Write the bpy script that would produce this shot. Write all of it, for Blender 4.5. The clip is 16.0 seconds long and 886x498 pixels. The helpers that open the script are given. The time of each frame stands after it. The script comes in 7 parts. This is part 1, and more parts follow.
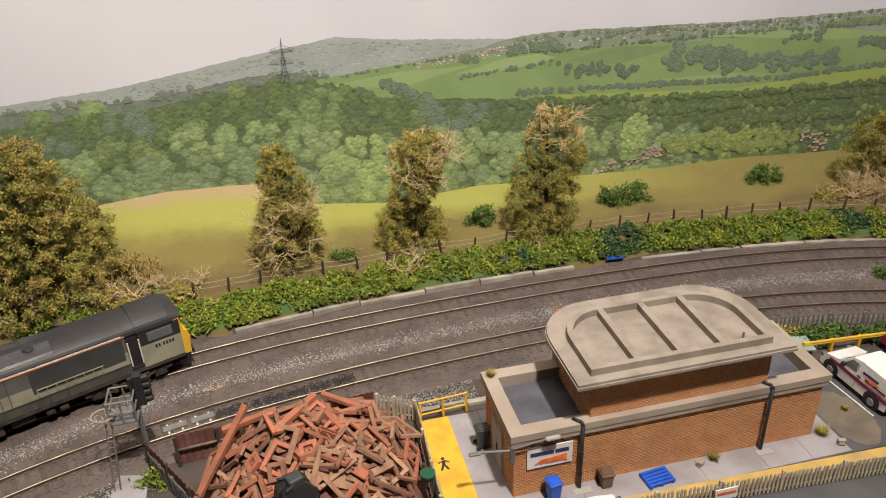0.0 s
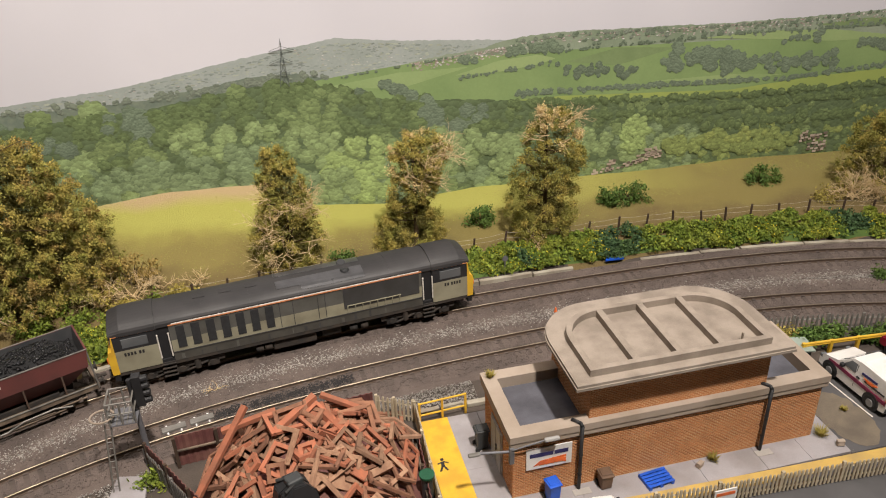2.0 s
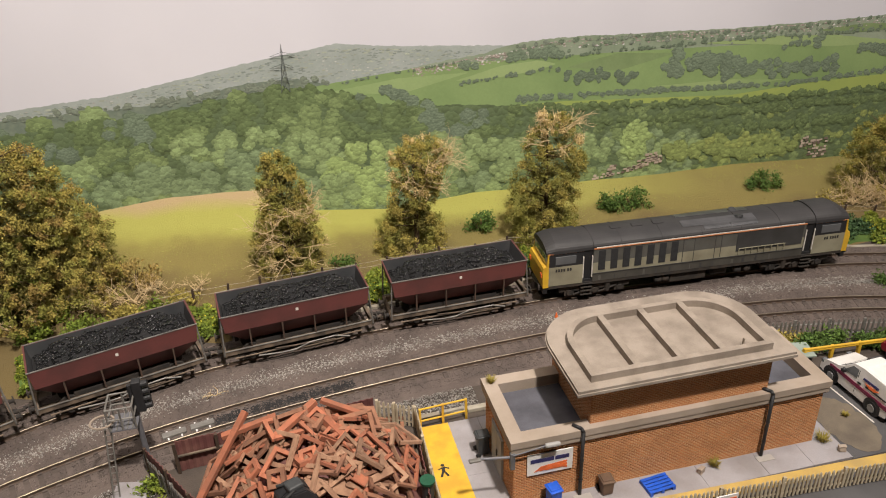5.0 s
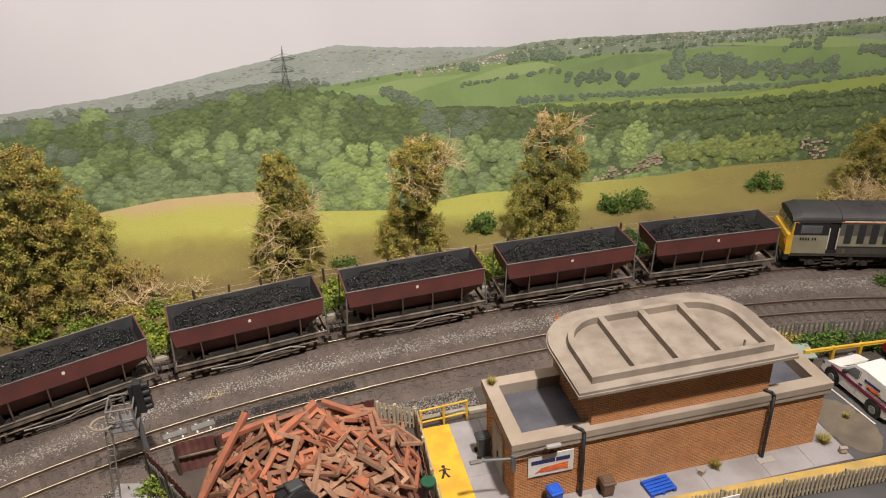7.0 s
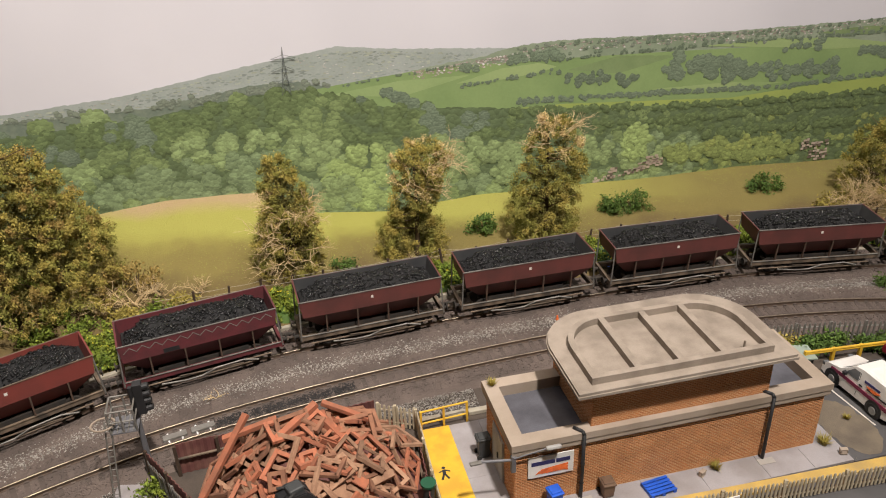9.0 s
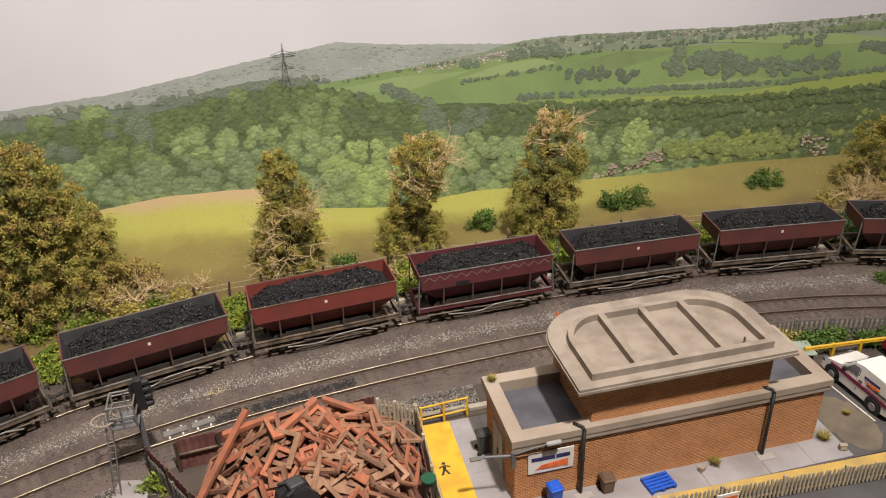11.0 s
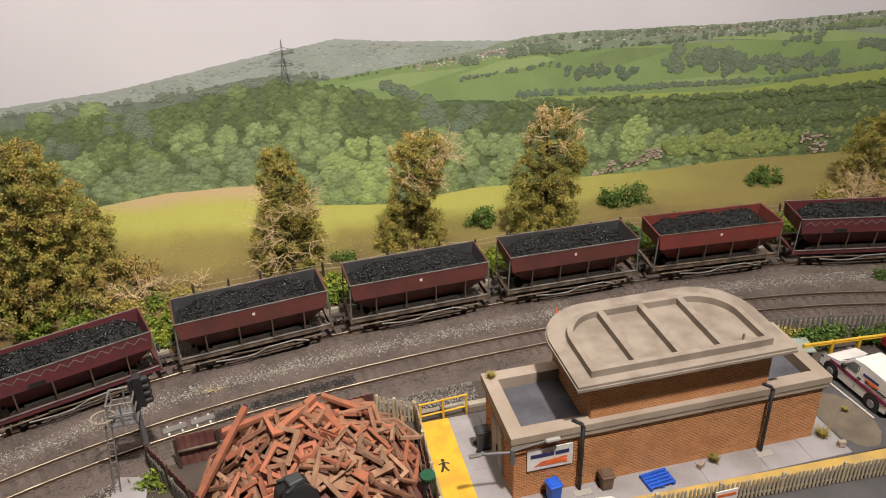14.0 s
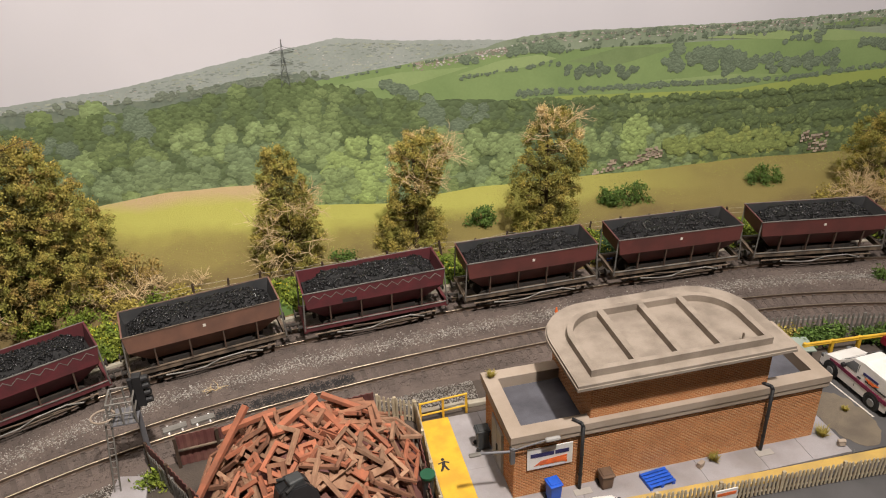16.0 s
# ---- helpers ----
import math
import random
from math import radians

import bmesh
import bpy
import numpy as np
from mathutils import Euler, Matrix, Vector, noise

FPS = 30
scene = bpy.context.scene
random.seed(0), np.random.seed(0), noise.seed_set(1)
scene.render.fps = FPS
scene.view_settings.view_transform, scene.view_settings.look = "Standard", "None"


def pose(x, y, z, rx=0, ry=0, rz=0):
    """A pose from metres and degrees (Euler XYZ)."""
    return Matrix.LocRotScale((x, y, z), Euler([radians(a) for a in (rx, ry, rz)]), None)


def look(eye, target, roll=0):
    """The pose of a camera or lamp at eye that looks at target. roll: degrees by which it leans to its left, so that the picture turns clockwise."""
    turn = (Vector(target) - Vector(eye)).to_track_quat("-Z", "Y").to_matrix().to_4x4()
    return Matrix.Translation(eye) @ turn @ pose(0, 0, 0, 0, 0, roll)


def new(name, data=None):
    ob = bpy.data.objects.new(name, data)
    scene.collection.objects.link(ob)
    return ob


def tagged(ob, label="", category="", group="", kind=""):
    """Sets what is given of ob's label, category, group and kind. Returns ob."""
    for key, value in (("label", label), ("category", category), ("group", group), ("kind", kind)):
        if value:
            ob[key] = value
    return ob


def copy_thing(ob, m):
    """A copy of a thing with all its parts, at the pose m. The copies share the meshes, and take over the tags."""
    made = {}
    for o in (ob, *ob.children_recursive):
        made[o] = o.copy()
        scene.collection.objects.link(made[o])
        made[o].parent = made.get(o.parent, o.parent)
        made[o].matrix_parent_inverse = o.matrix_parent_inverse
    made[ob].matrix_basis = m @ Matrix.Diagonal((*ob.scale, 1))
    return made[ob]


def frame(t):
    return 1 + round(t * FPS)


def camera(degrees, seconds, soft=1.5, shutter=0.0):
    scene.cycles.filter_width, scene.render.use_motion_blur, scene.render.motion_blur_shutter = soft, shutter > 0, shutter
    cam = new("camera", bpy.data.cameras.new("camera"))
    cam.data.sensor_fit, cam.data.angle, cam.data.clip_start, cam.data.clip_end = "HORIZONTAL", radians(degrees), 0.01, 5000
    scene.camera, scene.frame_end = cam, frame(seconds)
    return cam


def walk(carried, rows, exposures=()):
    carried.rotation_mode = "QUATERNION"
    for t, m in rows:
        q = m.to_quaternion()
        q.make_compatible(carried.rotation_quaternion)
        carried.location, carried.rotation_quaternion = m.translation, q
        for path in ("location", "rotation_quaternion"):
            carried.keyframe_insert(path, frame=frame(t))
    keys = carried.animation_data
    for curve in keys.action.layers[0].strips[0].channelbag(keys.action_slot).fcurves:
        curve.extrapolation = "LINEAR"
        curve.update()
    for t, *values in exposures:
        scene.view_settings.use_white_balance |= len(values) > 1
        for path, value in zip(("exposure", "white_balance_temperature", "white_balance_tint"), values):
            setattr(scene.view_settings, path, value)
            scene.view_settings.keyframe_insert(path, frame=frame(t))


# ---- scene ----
# A 4 mm scale model railway. Lengths below are in millimetres of the model; MM turns them into metres.
MM = 0.001
EYE = (0.0, 0.0, 0.3247)
TILT, TURN, LEAN, FOCAL = radians(28.61), 0.22, -2.16, 1379.66
cam = camera(59.215, 16.0, soft=1.05)
AIM = look(EYE, (math.sin(TURN) * math.cos(TILT), math.cos(TURN) * math.cos(TILT), EYE[2] - math.sin(TILT)), LEAN)
# seconds, sideways and upward sway of the stand, in small units of the lens
SWAY = [(0, 1.5, -3.3), (0.5, 1.5, -4.9), (1, 0.1, -7.9), (1.5, 0, -7.5), (2, 0.1, -1.7), (2.5, 1.4, 2.8), (3, 0, 1.1),
        (3.5, 0, 0), (4, 0.1, 3.2), (5.2, 1.5, 8.0), (6.5, 2.7, 10.4), (7, 2.6, 9.9), (7.5, 2.6, 9.7), (8, 2.7, 12.1), (8.5, 2.7, 13.5),
        (9, 2.7, 12.0), (10.2, 3, 7.5), (11.5, 3, 2.8), (12, 3, 1.2), (12.5, 3, 1.2), (13, 2.9, -0.4), (14, 1.6, -0.4),
        (14.5, 1.5, -0.4), (15, 1.5, -1.8), (16, 1.5, -1.8)]
walk(cam, [(t, AIM @ pose(0, 0, 0, math.degrees(dy / FOCAL), math.degrees(dx / FOCAL), 0)) for t, dx, dy in SWAY])

# ---- light: lamps over the layout, a pale room round it ----
scene.view_settings.exposure = 0.0
world = bpy.data.worlds.new("room")
scene.world = world
world.use_nodes = True
world.node_tree.nodes["Background"].inputs[0].default_value = (1.0, 0.9, 0.8, 1)
world.node_tree.nodes["Background"].inputs[1].default_value = 0.075


def lamp(name, at, target, size, watts, colour):
    data = bpy.data.lights.new(name, "AREA")
    data.shape, data.size, data.size_y, data.energy, data.color = "RECTANGLE", size[0], size[1], watts, colour
    ob = new(name, data)
    ob.matrix_world = look(at, target)
    return ob


ceiling_lamp = lamp("ceiling_lamp", (0.21, -0.30, 1.45), (-0.04, 0.42, 0), (0.07, 0.07), 9.9, (1.0, 0.915, 0.83))
ceiling_lamp.data.spread = radians(95)
# Unseen wide fill lamp, added to brighten the printed board.
board_fill = lamp("board_fill_lamp", (0.26, 0.32, 0.78), (0.26, 0.66, 0.12), (1.6, 0.12), 2.12, (1.0, 0.93, 0.88))
board_fill.data.spread = radians(120)
lamp("spot_lamp", (-0.13, 0.24, 1.40), (-0.13, 0.40, 0), (0.05, 0.05), 1.8, (1.0, 0.74, 0.44))


# ---- materials ----
def mat(name, colour, rough=0.7, metal=0.0, other=None, scale=300.0, fine=2500.0, bump=0.25, vary=0.12, spread=0.0, island=False, clear=0.0, depth=0.0004):
    """A surface with grain at two scales: large stains towards the other colour, fine grain in value and relief."""
    m = bpy.data.materials.new(name)
    m.use_nodes = True
    nt = m.node_tree
    n, l = nt.nodes, nt.links
    bsdf = n["Principled BSDF"]
    bsdf.inputs["Metallic"].default_value = metal
    bsdf.inputs["Coat Weight"].default_value = clear
    co = n.new("ShaderNodeTexCoord")
    big, small = n.new("ShaderNodeTexNoise"), n.new("ShaderNodeTexNoise")
    for node, sc, det in ((big, scale, 5), (small, fine, 3)):
        node.inputs["Scale"].default_value, node.inputs["Detail"].default_value = sc, det
        l.new(co.outputs["Object"], node.inputs["Vector"])
    ramp = n.new("ShaderNodeMapRange")
    ramp.inputs[1].default_value, ramp.inputs[2].default_value = 0.38, 0.66
    l.new(big.outputs["Fac"], ramp.inputs[0])
    mix = n.new("ShaderNodeMix")
    mix.data_type = "RGBA"
    mix.inputs["A"].default_value = (*colour, 1)
    mix.inputs["B"].default_value = (*(other or [c * 0.75 for c in colour]), 1)
    l.new(ramp.outputs[0], mix.inputs["Factor"])
    hsv = n.new("ShaderNodeHueSaturation")
    l.new(mix.outputs["Result"], hsv.inputs["Color"])
    val = n.new("ShaderNodeMath")
    val.operation = "MULTIPLY_ADD"
    val.inputs[1].default_value, val.inputs[2].default_value = 2 * vary, 1 - vary
    l.new(small.outputs["Fac"], val.inputs[0])
    if spread or island:
        rnd = n.new("ShaderNodeNewGeometry") if island else n.new("ShaderNodeObjectInfo")
        add = n.new("ShaderNodeMath")
        add.operation = "MULTIPLY_ADD"
        add.inputs[1].default_value = 2 * spread
        l.new(rnd.outputs["Random Per Island" if island else "Random"], add.inputs[0])
        l.new(val.outputs[0], add.inputs[2])
        sub = n.new("ShaderNodeMath")
        sub.operation, sub.inputs[1].default_value = "SUBTRACT", spread
        l.new(add.outputs[0], sub.inputs[0])
        val = sub
    l.new(val.outputs[0], hsv.inputs["Value"])
    l.new(hsv.outputs["Color"], bsdf.inputs["Base Color"])
    rr = n.new("ShaderNodeMapRange")
    rr.inputs[3].default_value, rr.inputs[4].default_value = max(0.03, rough - 0.1), min(1, rough + 0.1)
    l.new(big.outputs["Fac"], rr.inputs[0])
    l.new(rr.outputs[0], bsdf.inputs["Roughness"])
    if bump:
        bp = n.new("ShaderNodeBump")
        bp.inputs["Strength"].default_value, bp.inputs["Distance"].default_value = bump, depth
        l.new(small.outputs["Fac"], bp.inputs["Height"])
        l.new(bp.outputs[0], bsdf.inputs["Normal"])
    return m


M = dict(
    earth=mat("earth", (0.075, 0.058, 0.046), 0.9, other=(0.05, 0.04, 0.034), scale=60, fine=900, bump=0.8),
    ballast=mat("ballast_wash", (0.125, 0.096, 0.083), 0.95, other=(0.085, 0.066, 0.058), scale=45, fine=1900, bump=0.55, vary=0.3, depth=0.0006),
    ballast_stone=mat("ballast_stone", (0.135, 0.105, 0.092), 0.95, other=(0.085, 0.068, 0.06), scale=45, island=True, spread=0.35, bump=0),
    grey_stone=mat("clean_stone", (0.30, 0.28, 0.255), 0.95, other=(0.22, 0.2, 0.18), scale=80, island=True, spread=0.45, bump=0),
    cinder=mat("black_cinder", (0.034, 0.031, 0.031), 0.95, scale=100, fine=1800, bump=0.8),
    sleeper=mat("stained_sleeper", (0.105, 0.081, 0.07), 0.9, scale=200, spread=0.2),
    rail_side=mat("rusty_rail", (0.085, 0.055, 0.038), 0.8, scale=300),
    rail_top=mat("polished_rail", (0.30, 0.25, 0.19), 0.40, 1.0, other=(0.18, 0.15, 0.12), scale=60, bump=0.05),
    concrete=mat("grey_concrete", (0.37, 0.345, 0.32), 0.9, other=(0.29, 0.27, 0.245), scale=35, fine=1600, bump=0.3, vary=0.08),
    kerbstone=mat("kerb_concrete", (0.34, 0.31, 0.25), 0.9, other=(0.2, 0.17, 0.13), scale=60, fine=1200, bump=0.5, spread=0.15),
    paving=mat("pale_paving", (0.31, 0.292, 0.305), 0.85, other=(0.235, 0.215, 0.215), scale=48, fine=1500, bump=0.2, vary=0.1),
    tarmac=mat("dark_tarmac", (0.085, 0.082, 0.085), 0.9, other=(0.06, 0.058, 0.06), scale=30, fine=2200, bump=0.4),
    dirt=mat("sandy_dirt", (0.16, 0.13, 0.095), 0.95, other=(0.11, 0.09, 0.07), scale=60, fine=1500, bump=0.5, vary=0.25),
    grit=mat("grit", (0.25, 0.225, 0.19), 0.95, island=True, spread=0.4, bump=0),
    brick=mat("orange_brick", (0.46, 0.185, 0.068), 0.85, other=(0.36, 0.14, 0.052), scale=120, fine=2000, bump=0.2, spread=0.16),
    mortar=mat("pale_mortar", (0.62, 0.40, 0.22), 0.9, other=(0.50, 0.29, 0.15), scale=80),
    stone_trim=mat("cream_coping", (0.36, 0.295, 0.24), 0.85, other=(0.27, 0.215, 0.165), scale=40, fine=1500, bump=0.15, vary=0.07),
    roof_trim=mat("buff_roof", (0.31, 0.26, 0.215), 0.9, other=(0.215, 0.178, 0.145), scale=75, fine=1300, bump=0.3, vary=0.13),
    felt=mat("roof_felt", (0.10, 0.10, 0.12), 0.6, other=(0.06, 0.06, 0.072), scale=70, fine=1500, bump=0.2),
    black=mat("black_paint", (0.018, 0.018, 0.02), 0.55, scale=150),
    underframe=mat("dirty_underframe", (0.024, 0.021, 0.019), 0.85, other=(0.05, 0.038, 0.029), scale=160, fine=1500),
    loco_roof=mat("loco_dark_roof", (0.034, 0.032, 0.033), 0.62, other=(0.024, 0.023, 0.024), scale=50, fine=900, bump=0.05),
    loco_dark=mat("loco_dark_grey", (0.05, 0.05, 0.05), 0.5, other=(0.036, 0.035, 0.034), scale=80, bump=0.05),
    loco_mid=mat("loco_mid_grey", (0.105, 0.103, 0.093), 0.5, other=(0.075, 0.072, 0.062), scale=70, bump=0.05),
    loco_pale=mat("loco_pale_grey", (0.285, 0.268, 0.19), 0.5, other=(0.21, 0.193, 0.135), scale=70, bump=0.05),
    roof_steel=mat("worn_roof_steel", (0.10, 0.10, 0.105), 0.3, 0.35, other=(0.06, 0.06, 0.064), scale=70, fine=900, bump=0.04),
    orange_line=mat("orange_line", (0.62, 0.24, 0.10), 0.5),
    white_line=mat("white_line", (0.7, 0.66, 0.6), 0.6),
    yellow=mat("warning_yellow", (0.66, 0.405, 0.03), 0.55, other=(0.54, 0.31, 0.03), scale=100, bump=0.1),
    faded_yellow=mat("faded_yellow", (0.50, 0.33, 0.085), 0.7, other=(0.36, 0.25, 0.09), scale=70, fine=1500, bump=0.2),
    loco_grime=mat("loco_grime", (0.07, 0.066, 0.056), 0.65, other=(0.045, 0.042, 0.036), scale=60, fine=1200, bump=0.08),
    grille=mat("grille_black", (0.03, 0.031, 0.033), 0.6, bump=0.3, fine=3000),
    glass=mat("dim_glass", (0.09, 0.095, 0.1), 0.08, other=(0.13, 0.135, 0.14), scale=40, bump=0, clear=0.4),
    red_lamp=mat("orange_lamp_lens", (0.8, 0.16, 0.03), 0.3),
    maroon=mat("maroon_wagon", (0.125, 0.038, 0.034), 0.6, other=(0.088, 0.031, 0.028), scale=60, fine=1200, bump=0.08, vary=0.1),
    maroon_old=mat("dark_crimson", (0.120, 0.024, 0.030), 0.65, other=(0.085, 0.022, 0.026), scale=110, fine=1200, bump=0.1, vary=0.2),
    red_new=mat("light_red_wagon", (0.19, 0.040, 0.032), 0.6, other=(0.145, 0.036, 0.03), scale=60, bump=0.05),
    brown_wagon=mat("brown_wagon", (0.19, 0.095, 0.065), 0.7, other=(0.14, 0.075, 0.055), scale=80, bump=0.08),
    wagon_inside=mat("dark_hopper_inside", (0.04, 0.042, 0.046), 0.6, other=(0.065, 0.065, 0.066), scale=70, bump=0.1),
    galv=mat("galvanised_end", (0.26, 0.25, 0.23), 0.55, 0.3, other=(0.15, 0.14, 0.13), scale=120),
    frame_tan=mat("weathered_solebar", (0.175, 0.128, 0.09), 0.85, other=(0.06, 0.046, 0.036), scale=120, fine=1500),
    rib_brown=mat("rib_brown", (0.115, 0.072, 0.05), 0.8, other=(0.07, 0.045, 0.034), scale=140),
    coal=mat("coal", (0.011, 0.011, 0.012), 0.25, other=(0.014, 0.014, 0.015), island=True, spread=0.5, scale=400, bump=0.1),
    coal_dust=mat("coal_dust", (0.012, 0.012, 0.013), 0.85, scale=200, bump=0.6),
    scrap_tan=mat("tan_rust", (0.32, 0.185, 0.115), 0.9, other=(0.22, 0.12, 0.075), scale=150, fine=1800, bump=0.2, spread=0.25),
    rust=mat("rusty_sheet", (0.105, 0.035, 0.032), 0.8, other=(0.165, 0.075, 0.058), scale=90, fine=1200, bump=0.2),
    fence=mat("galvanised_fence", (0.21, 0.20, 0.185), 0.6, 0.2, other=(0.13, 0.12, 0.105), scale=100),
    fence_tan=mat("tan_fence", (0.48, 0.41, 0.295), 0.75, other=(0.34, 0.28, 0.19), scale=100),
    scrap_red=mat("orange_red_oxide", (0.37, 0.125, 0.066), 0.88, other=(0.27, 0.105, 0.06), scale=150, fine=1800, bump=0.2, spread=0.25),
    scrap_brown=mat("brown_rust", (0.27, 0.125, 0.072), 0.9, other=(0.18, 0.085, 0.052), scale=150, fine=1800, bump=0.2, spread=0.25),
    wood_post=mat("dark_post", (0.06, 0.036, 0.022), 0.9, scale=300),
    blue=mat("bright_blue_plastic", (0.015, 0.10, 0.58), 0.45, scale=200, bump=0.05),
    green=mat("dark_green_plastic", (0.01, 0.085, 0.04), 0.5, scale=200),
    bin_grey=mat("charcoal_plastic", (0.045, 0.048, 0.05), 0.5, scale=200),
    brown_bin=mat("brown_bin", (0.14, 0.085, 0.055), 0.6, scale=200),
    white=mat("white_paint", (0.78, 0.76, 0.74), 0.35, other=(0.66, 0.63, 0.6), scale=60, bump=0.03, clear=0.2),
    sign_white=mat("white_sign", (0.75, 0.74, 0.73), 0.4, scale=80, bump=0.02),
    navy=mat("navy_letters", (0.03, 0.03, 0.12), 0.5),
    sign_orange=mat("orange_sign", (0.75, 0.16, 0.04), 0.5),
    crimson=mat("crimson_stripe", (0.22, 0.02, 0.07), 0.45),
    red_car=mat("red_car_paint", (0.28, 0.01, 0.03), 0.3, clear=0.4),
    rubber=mat("black_rubber", (0.02, 0.02, 0.02), 0.8),
    silver=mat("silver_wheel", (0.35, 0.35, 0.35), 0.4, 0.6),
    grey_door=mat("grey_door", (0.36, 0.35, 0.34), 0.6, scale=100),
    signal_grey=mat("signal_grey", (0.16, 0.16, 0.175), 0.55, 0.2, scale=120),
    room_paint=mat("room_paint", (0.45, 0.42, 0.38), 0.9, other=(0.40, 0.37, 0.33), scale=2, fine=60, bump=0.05, vary=0.04),
    wire=mat("pale_wire", (0.42, 0.37, 0.27), 0.6, bump=0),
    twig=mat("dry_twig", (0.64, 0.49, 0.28), 0.9, other=(0.48, 0.345, 0.18), scale=120, bump=0),
    bark=mat("dark_bark", (0.10, 0.065, 0.03), 0.95, scale=200),
)


# ---- tools for meshes (millimetres) ----
def link(name, bm, material, parent=None, label="", smooth=False):
    me = bpy.data.meshes.new(name)
    bmesh.ops.scale(bm, vec=(MM, MM, MM), verts=bm.verts)
    bmesh.ops.recalc_face_normals(bm, faces=bm.faces)
    bm.to_mesh(me)
    bm.free()
    me.materials.append(M[material] if isinstance(material, str) else material)
    if smooth:
        me.polygons.foreach_set("use_smooth", [True] * len(me.polygons))
    ob = new(name, me)
    if parent:
        ob.parent = parent
    if label:
        tagged(ob, label)
    return ob


def part(name, bm, material, parent, label="", smooth=False):
    return link(name, bm, material, parent, label, smooth)


def thing(name, at, label, category, group="", turn=0, kind=""):
    ob = new(name)
    ob.empty_display_size = 0.01
    ob.matrix_basis = pose(at[0] * MM, at[1] * MM, at[2] * MM, 0, 0, turn)
    return tagged(ob, label, category, group, kind)


def shared(name, mesh, parent, m):
    """A piece that shares another piece's mesh."""
    ob = new(name, mesh)
    ob.parent = parent
    ob.matrix_basis = m
    return ob


def soup(name, verts, faces, material, parent=None, kind="stuff", label=""):
    """Many small pieces as one mesh, from arrays in millimetres."""
    me = bpy.data.meshes.new(name)
    v = np.asarray(verts, dtype=np.float32) * MM
    f = np.asarray(faces, dtype=np.int32)
    me.vertices.add(len(v))
    me.vertices.foreach_set("co", v.ravel())
    me.loops.add(f.size)
    me.loops.foreach_set("vertex_index", f.ravel())
    me.polygons.add(len(f))
    me.polygons.foreach_set("loop_start", np.arange(0, f.size, f.shape[1], dtype=np.int32))
    me.polygons.foreach_set("loop_total", np.full(len(f), f.shape[1], dtype=np.int32))
    me.update(calc_edges=True)
    me.validate()
    me.materials.append(M[material] if isinstance(material, str) else material)
    ob = new(name, me)
    if parent:
        ob.parent = parent
    return tagged(ob, label, kind=kind)


def box(bm, x0, x1, y0, y1, z0, z1, m=None, bevel=0.0):
    r = bmesh.ops.create_cube(bm, size=1)
    bmesh.ops.scale(bm, vec=(x1 - x0, y1 - y0, z1 - z0), verts=r["verts"])
    bmesh.ops.translate(bm, vec=((x0 + x1) / 2, (y0 + y1) / 2, (z0 + z1) / 2), verts=r["verts"])
    vs = r["verts"]
    if bevel:
        es = list({e for v in vs for e in v.link_edges})
        out = bmesh.ops.bevel(bm, geom=es, offset=bevel, segments=2, affect="EDGES", profile=0.5)
        vs = list({v for f in out["faces"] for v in f.verts} | {v for v in vs if v.is_valid})
    if m is not None:
        bmesh.ops.transform(bm, matrix=m, verts=vs)
    return vs


def rod(bm, p, q, r, r2=None, seg=8):
    p, q = Vector(p), Vector(q)
    d = q - p
    m = Matrix.Translation((p + q) / 2) @ d.to_track_quat("Z", "Y").to_matrix().to_4x4()
    return bmesh.ops.create_cone(bm, cap_ends=True, segments=seg, radius1=r, radius2=r if r2 is None else r2, depth=d.length, matrix=m)["verts"]


def prism(bm, outline, z0, z1):
    """A plate with the given outline in x and y."""
    a = [bm.verts.new((x, y, z0)) for x, y in outline]
    b = [bm.verts.new((x, y, z1)) for x, y in outline]
    n = len(a)
    bm.faces.new(a[::-1])
    bm.faces.new(b)
    for i in range(n):
        bm.faces.new((a[i], a[(i + 1) % n], b[(i + 1) % n], b[i]))
    return a + b


def extrude_x(bm, section, x0, x1, top=None):
    """A body along x from a section in y and z; top: the section at the far end, if it differs."""
    a = [bm.verts.new((x0, y, z)) for y, z in section]
    b = [bm.verts.new((x1, y, z)) for y, z in (top or section)]
    n = len(a)
    bm.faces.new(a)
    bm.faces.new(b[::-1])
    for i in range(n):
        bm.faces.new((a[i], b[i], b[(i + 1) % n], a[(i + 1) % n]))


def strip(bm, line, section):
    """A bar whose section (sideways, up) follows a line of (x, y, z)."""
    rings = []
    for i, p in enumerate(line):
        a, b = line[max(i - 1, 0)], line[min(i + 1, len(line) - 1)]
        t = Vector((b[0] - a[0], b[1] - a[1], 0)).normalized()
        side = Vector((-t.y, t.x, 0))
        rings.append([bm.verts.new(Vector(p) + side * s + Vector((0, 0, u))) for s, u in section])
    n = len(section)
    for r, q in zip(rings, rings[1:]):
        for k in range(n):
            bm.faces.new((r[k], q[k], q[(k + 1) % n], r[(k + 1) % n]))
    bm.faces.new(rings[0])
    bm.faces.new(rings[-1][::-1])


OCTA = np.array([(1, 0, 0), (-1, 0, 0), (0, 1, 0), (0, -1, 0), (0, 0, 1), (0, 0, -1)], float)
OCTA_F = np.array([(0, 2, 4), (2, 1, 4), (1, 3, 4), (3, 0, 4), (2, 0, 5), (1, 2, 5), (3, 1, 5), (0, 3, 5)])


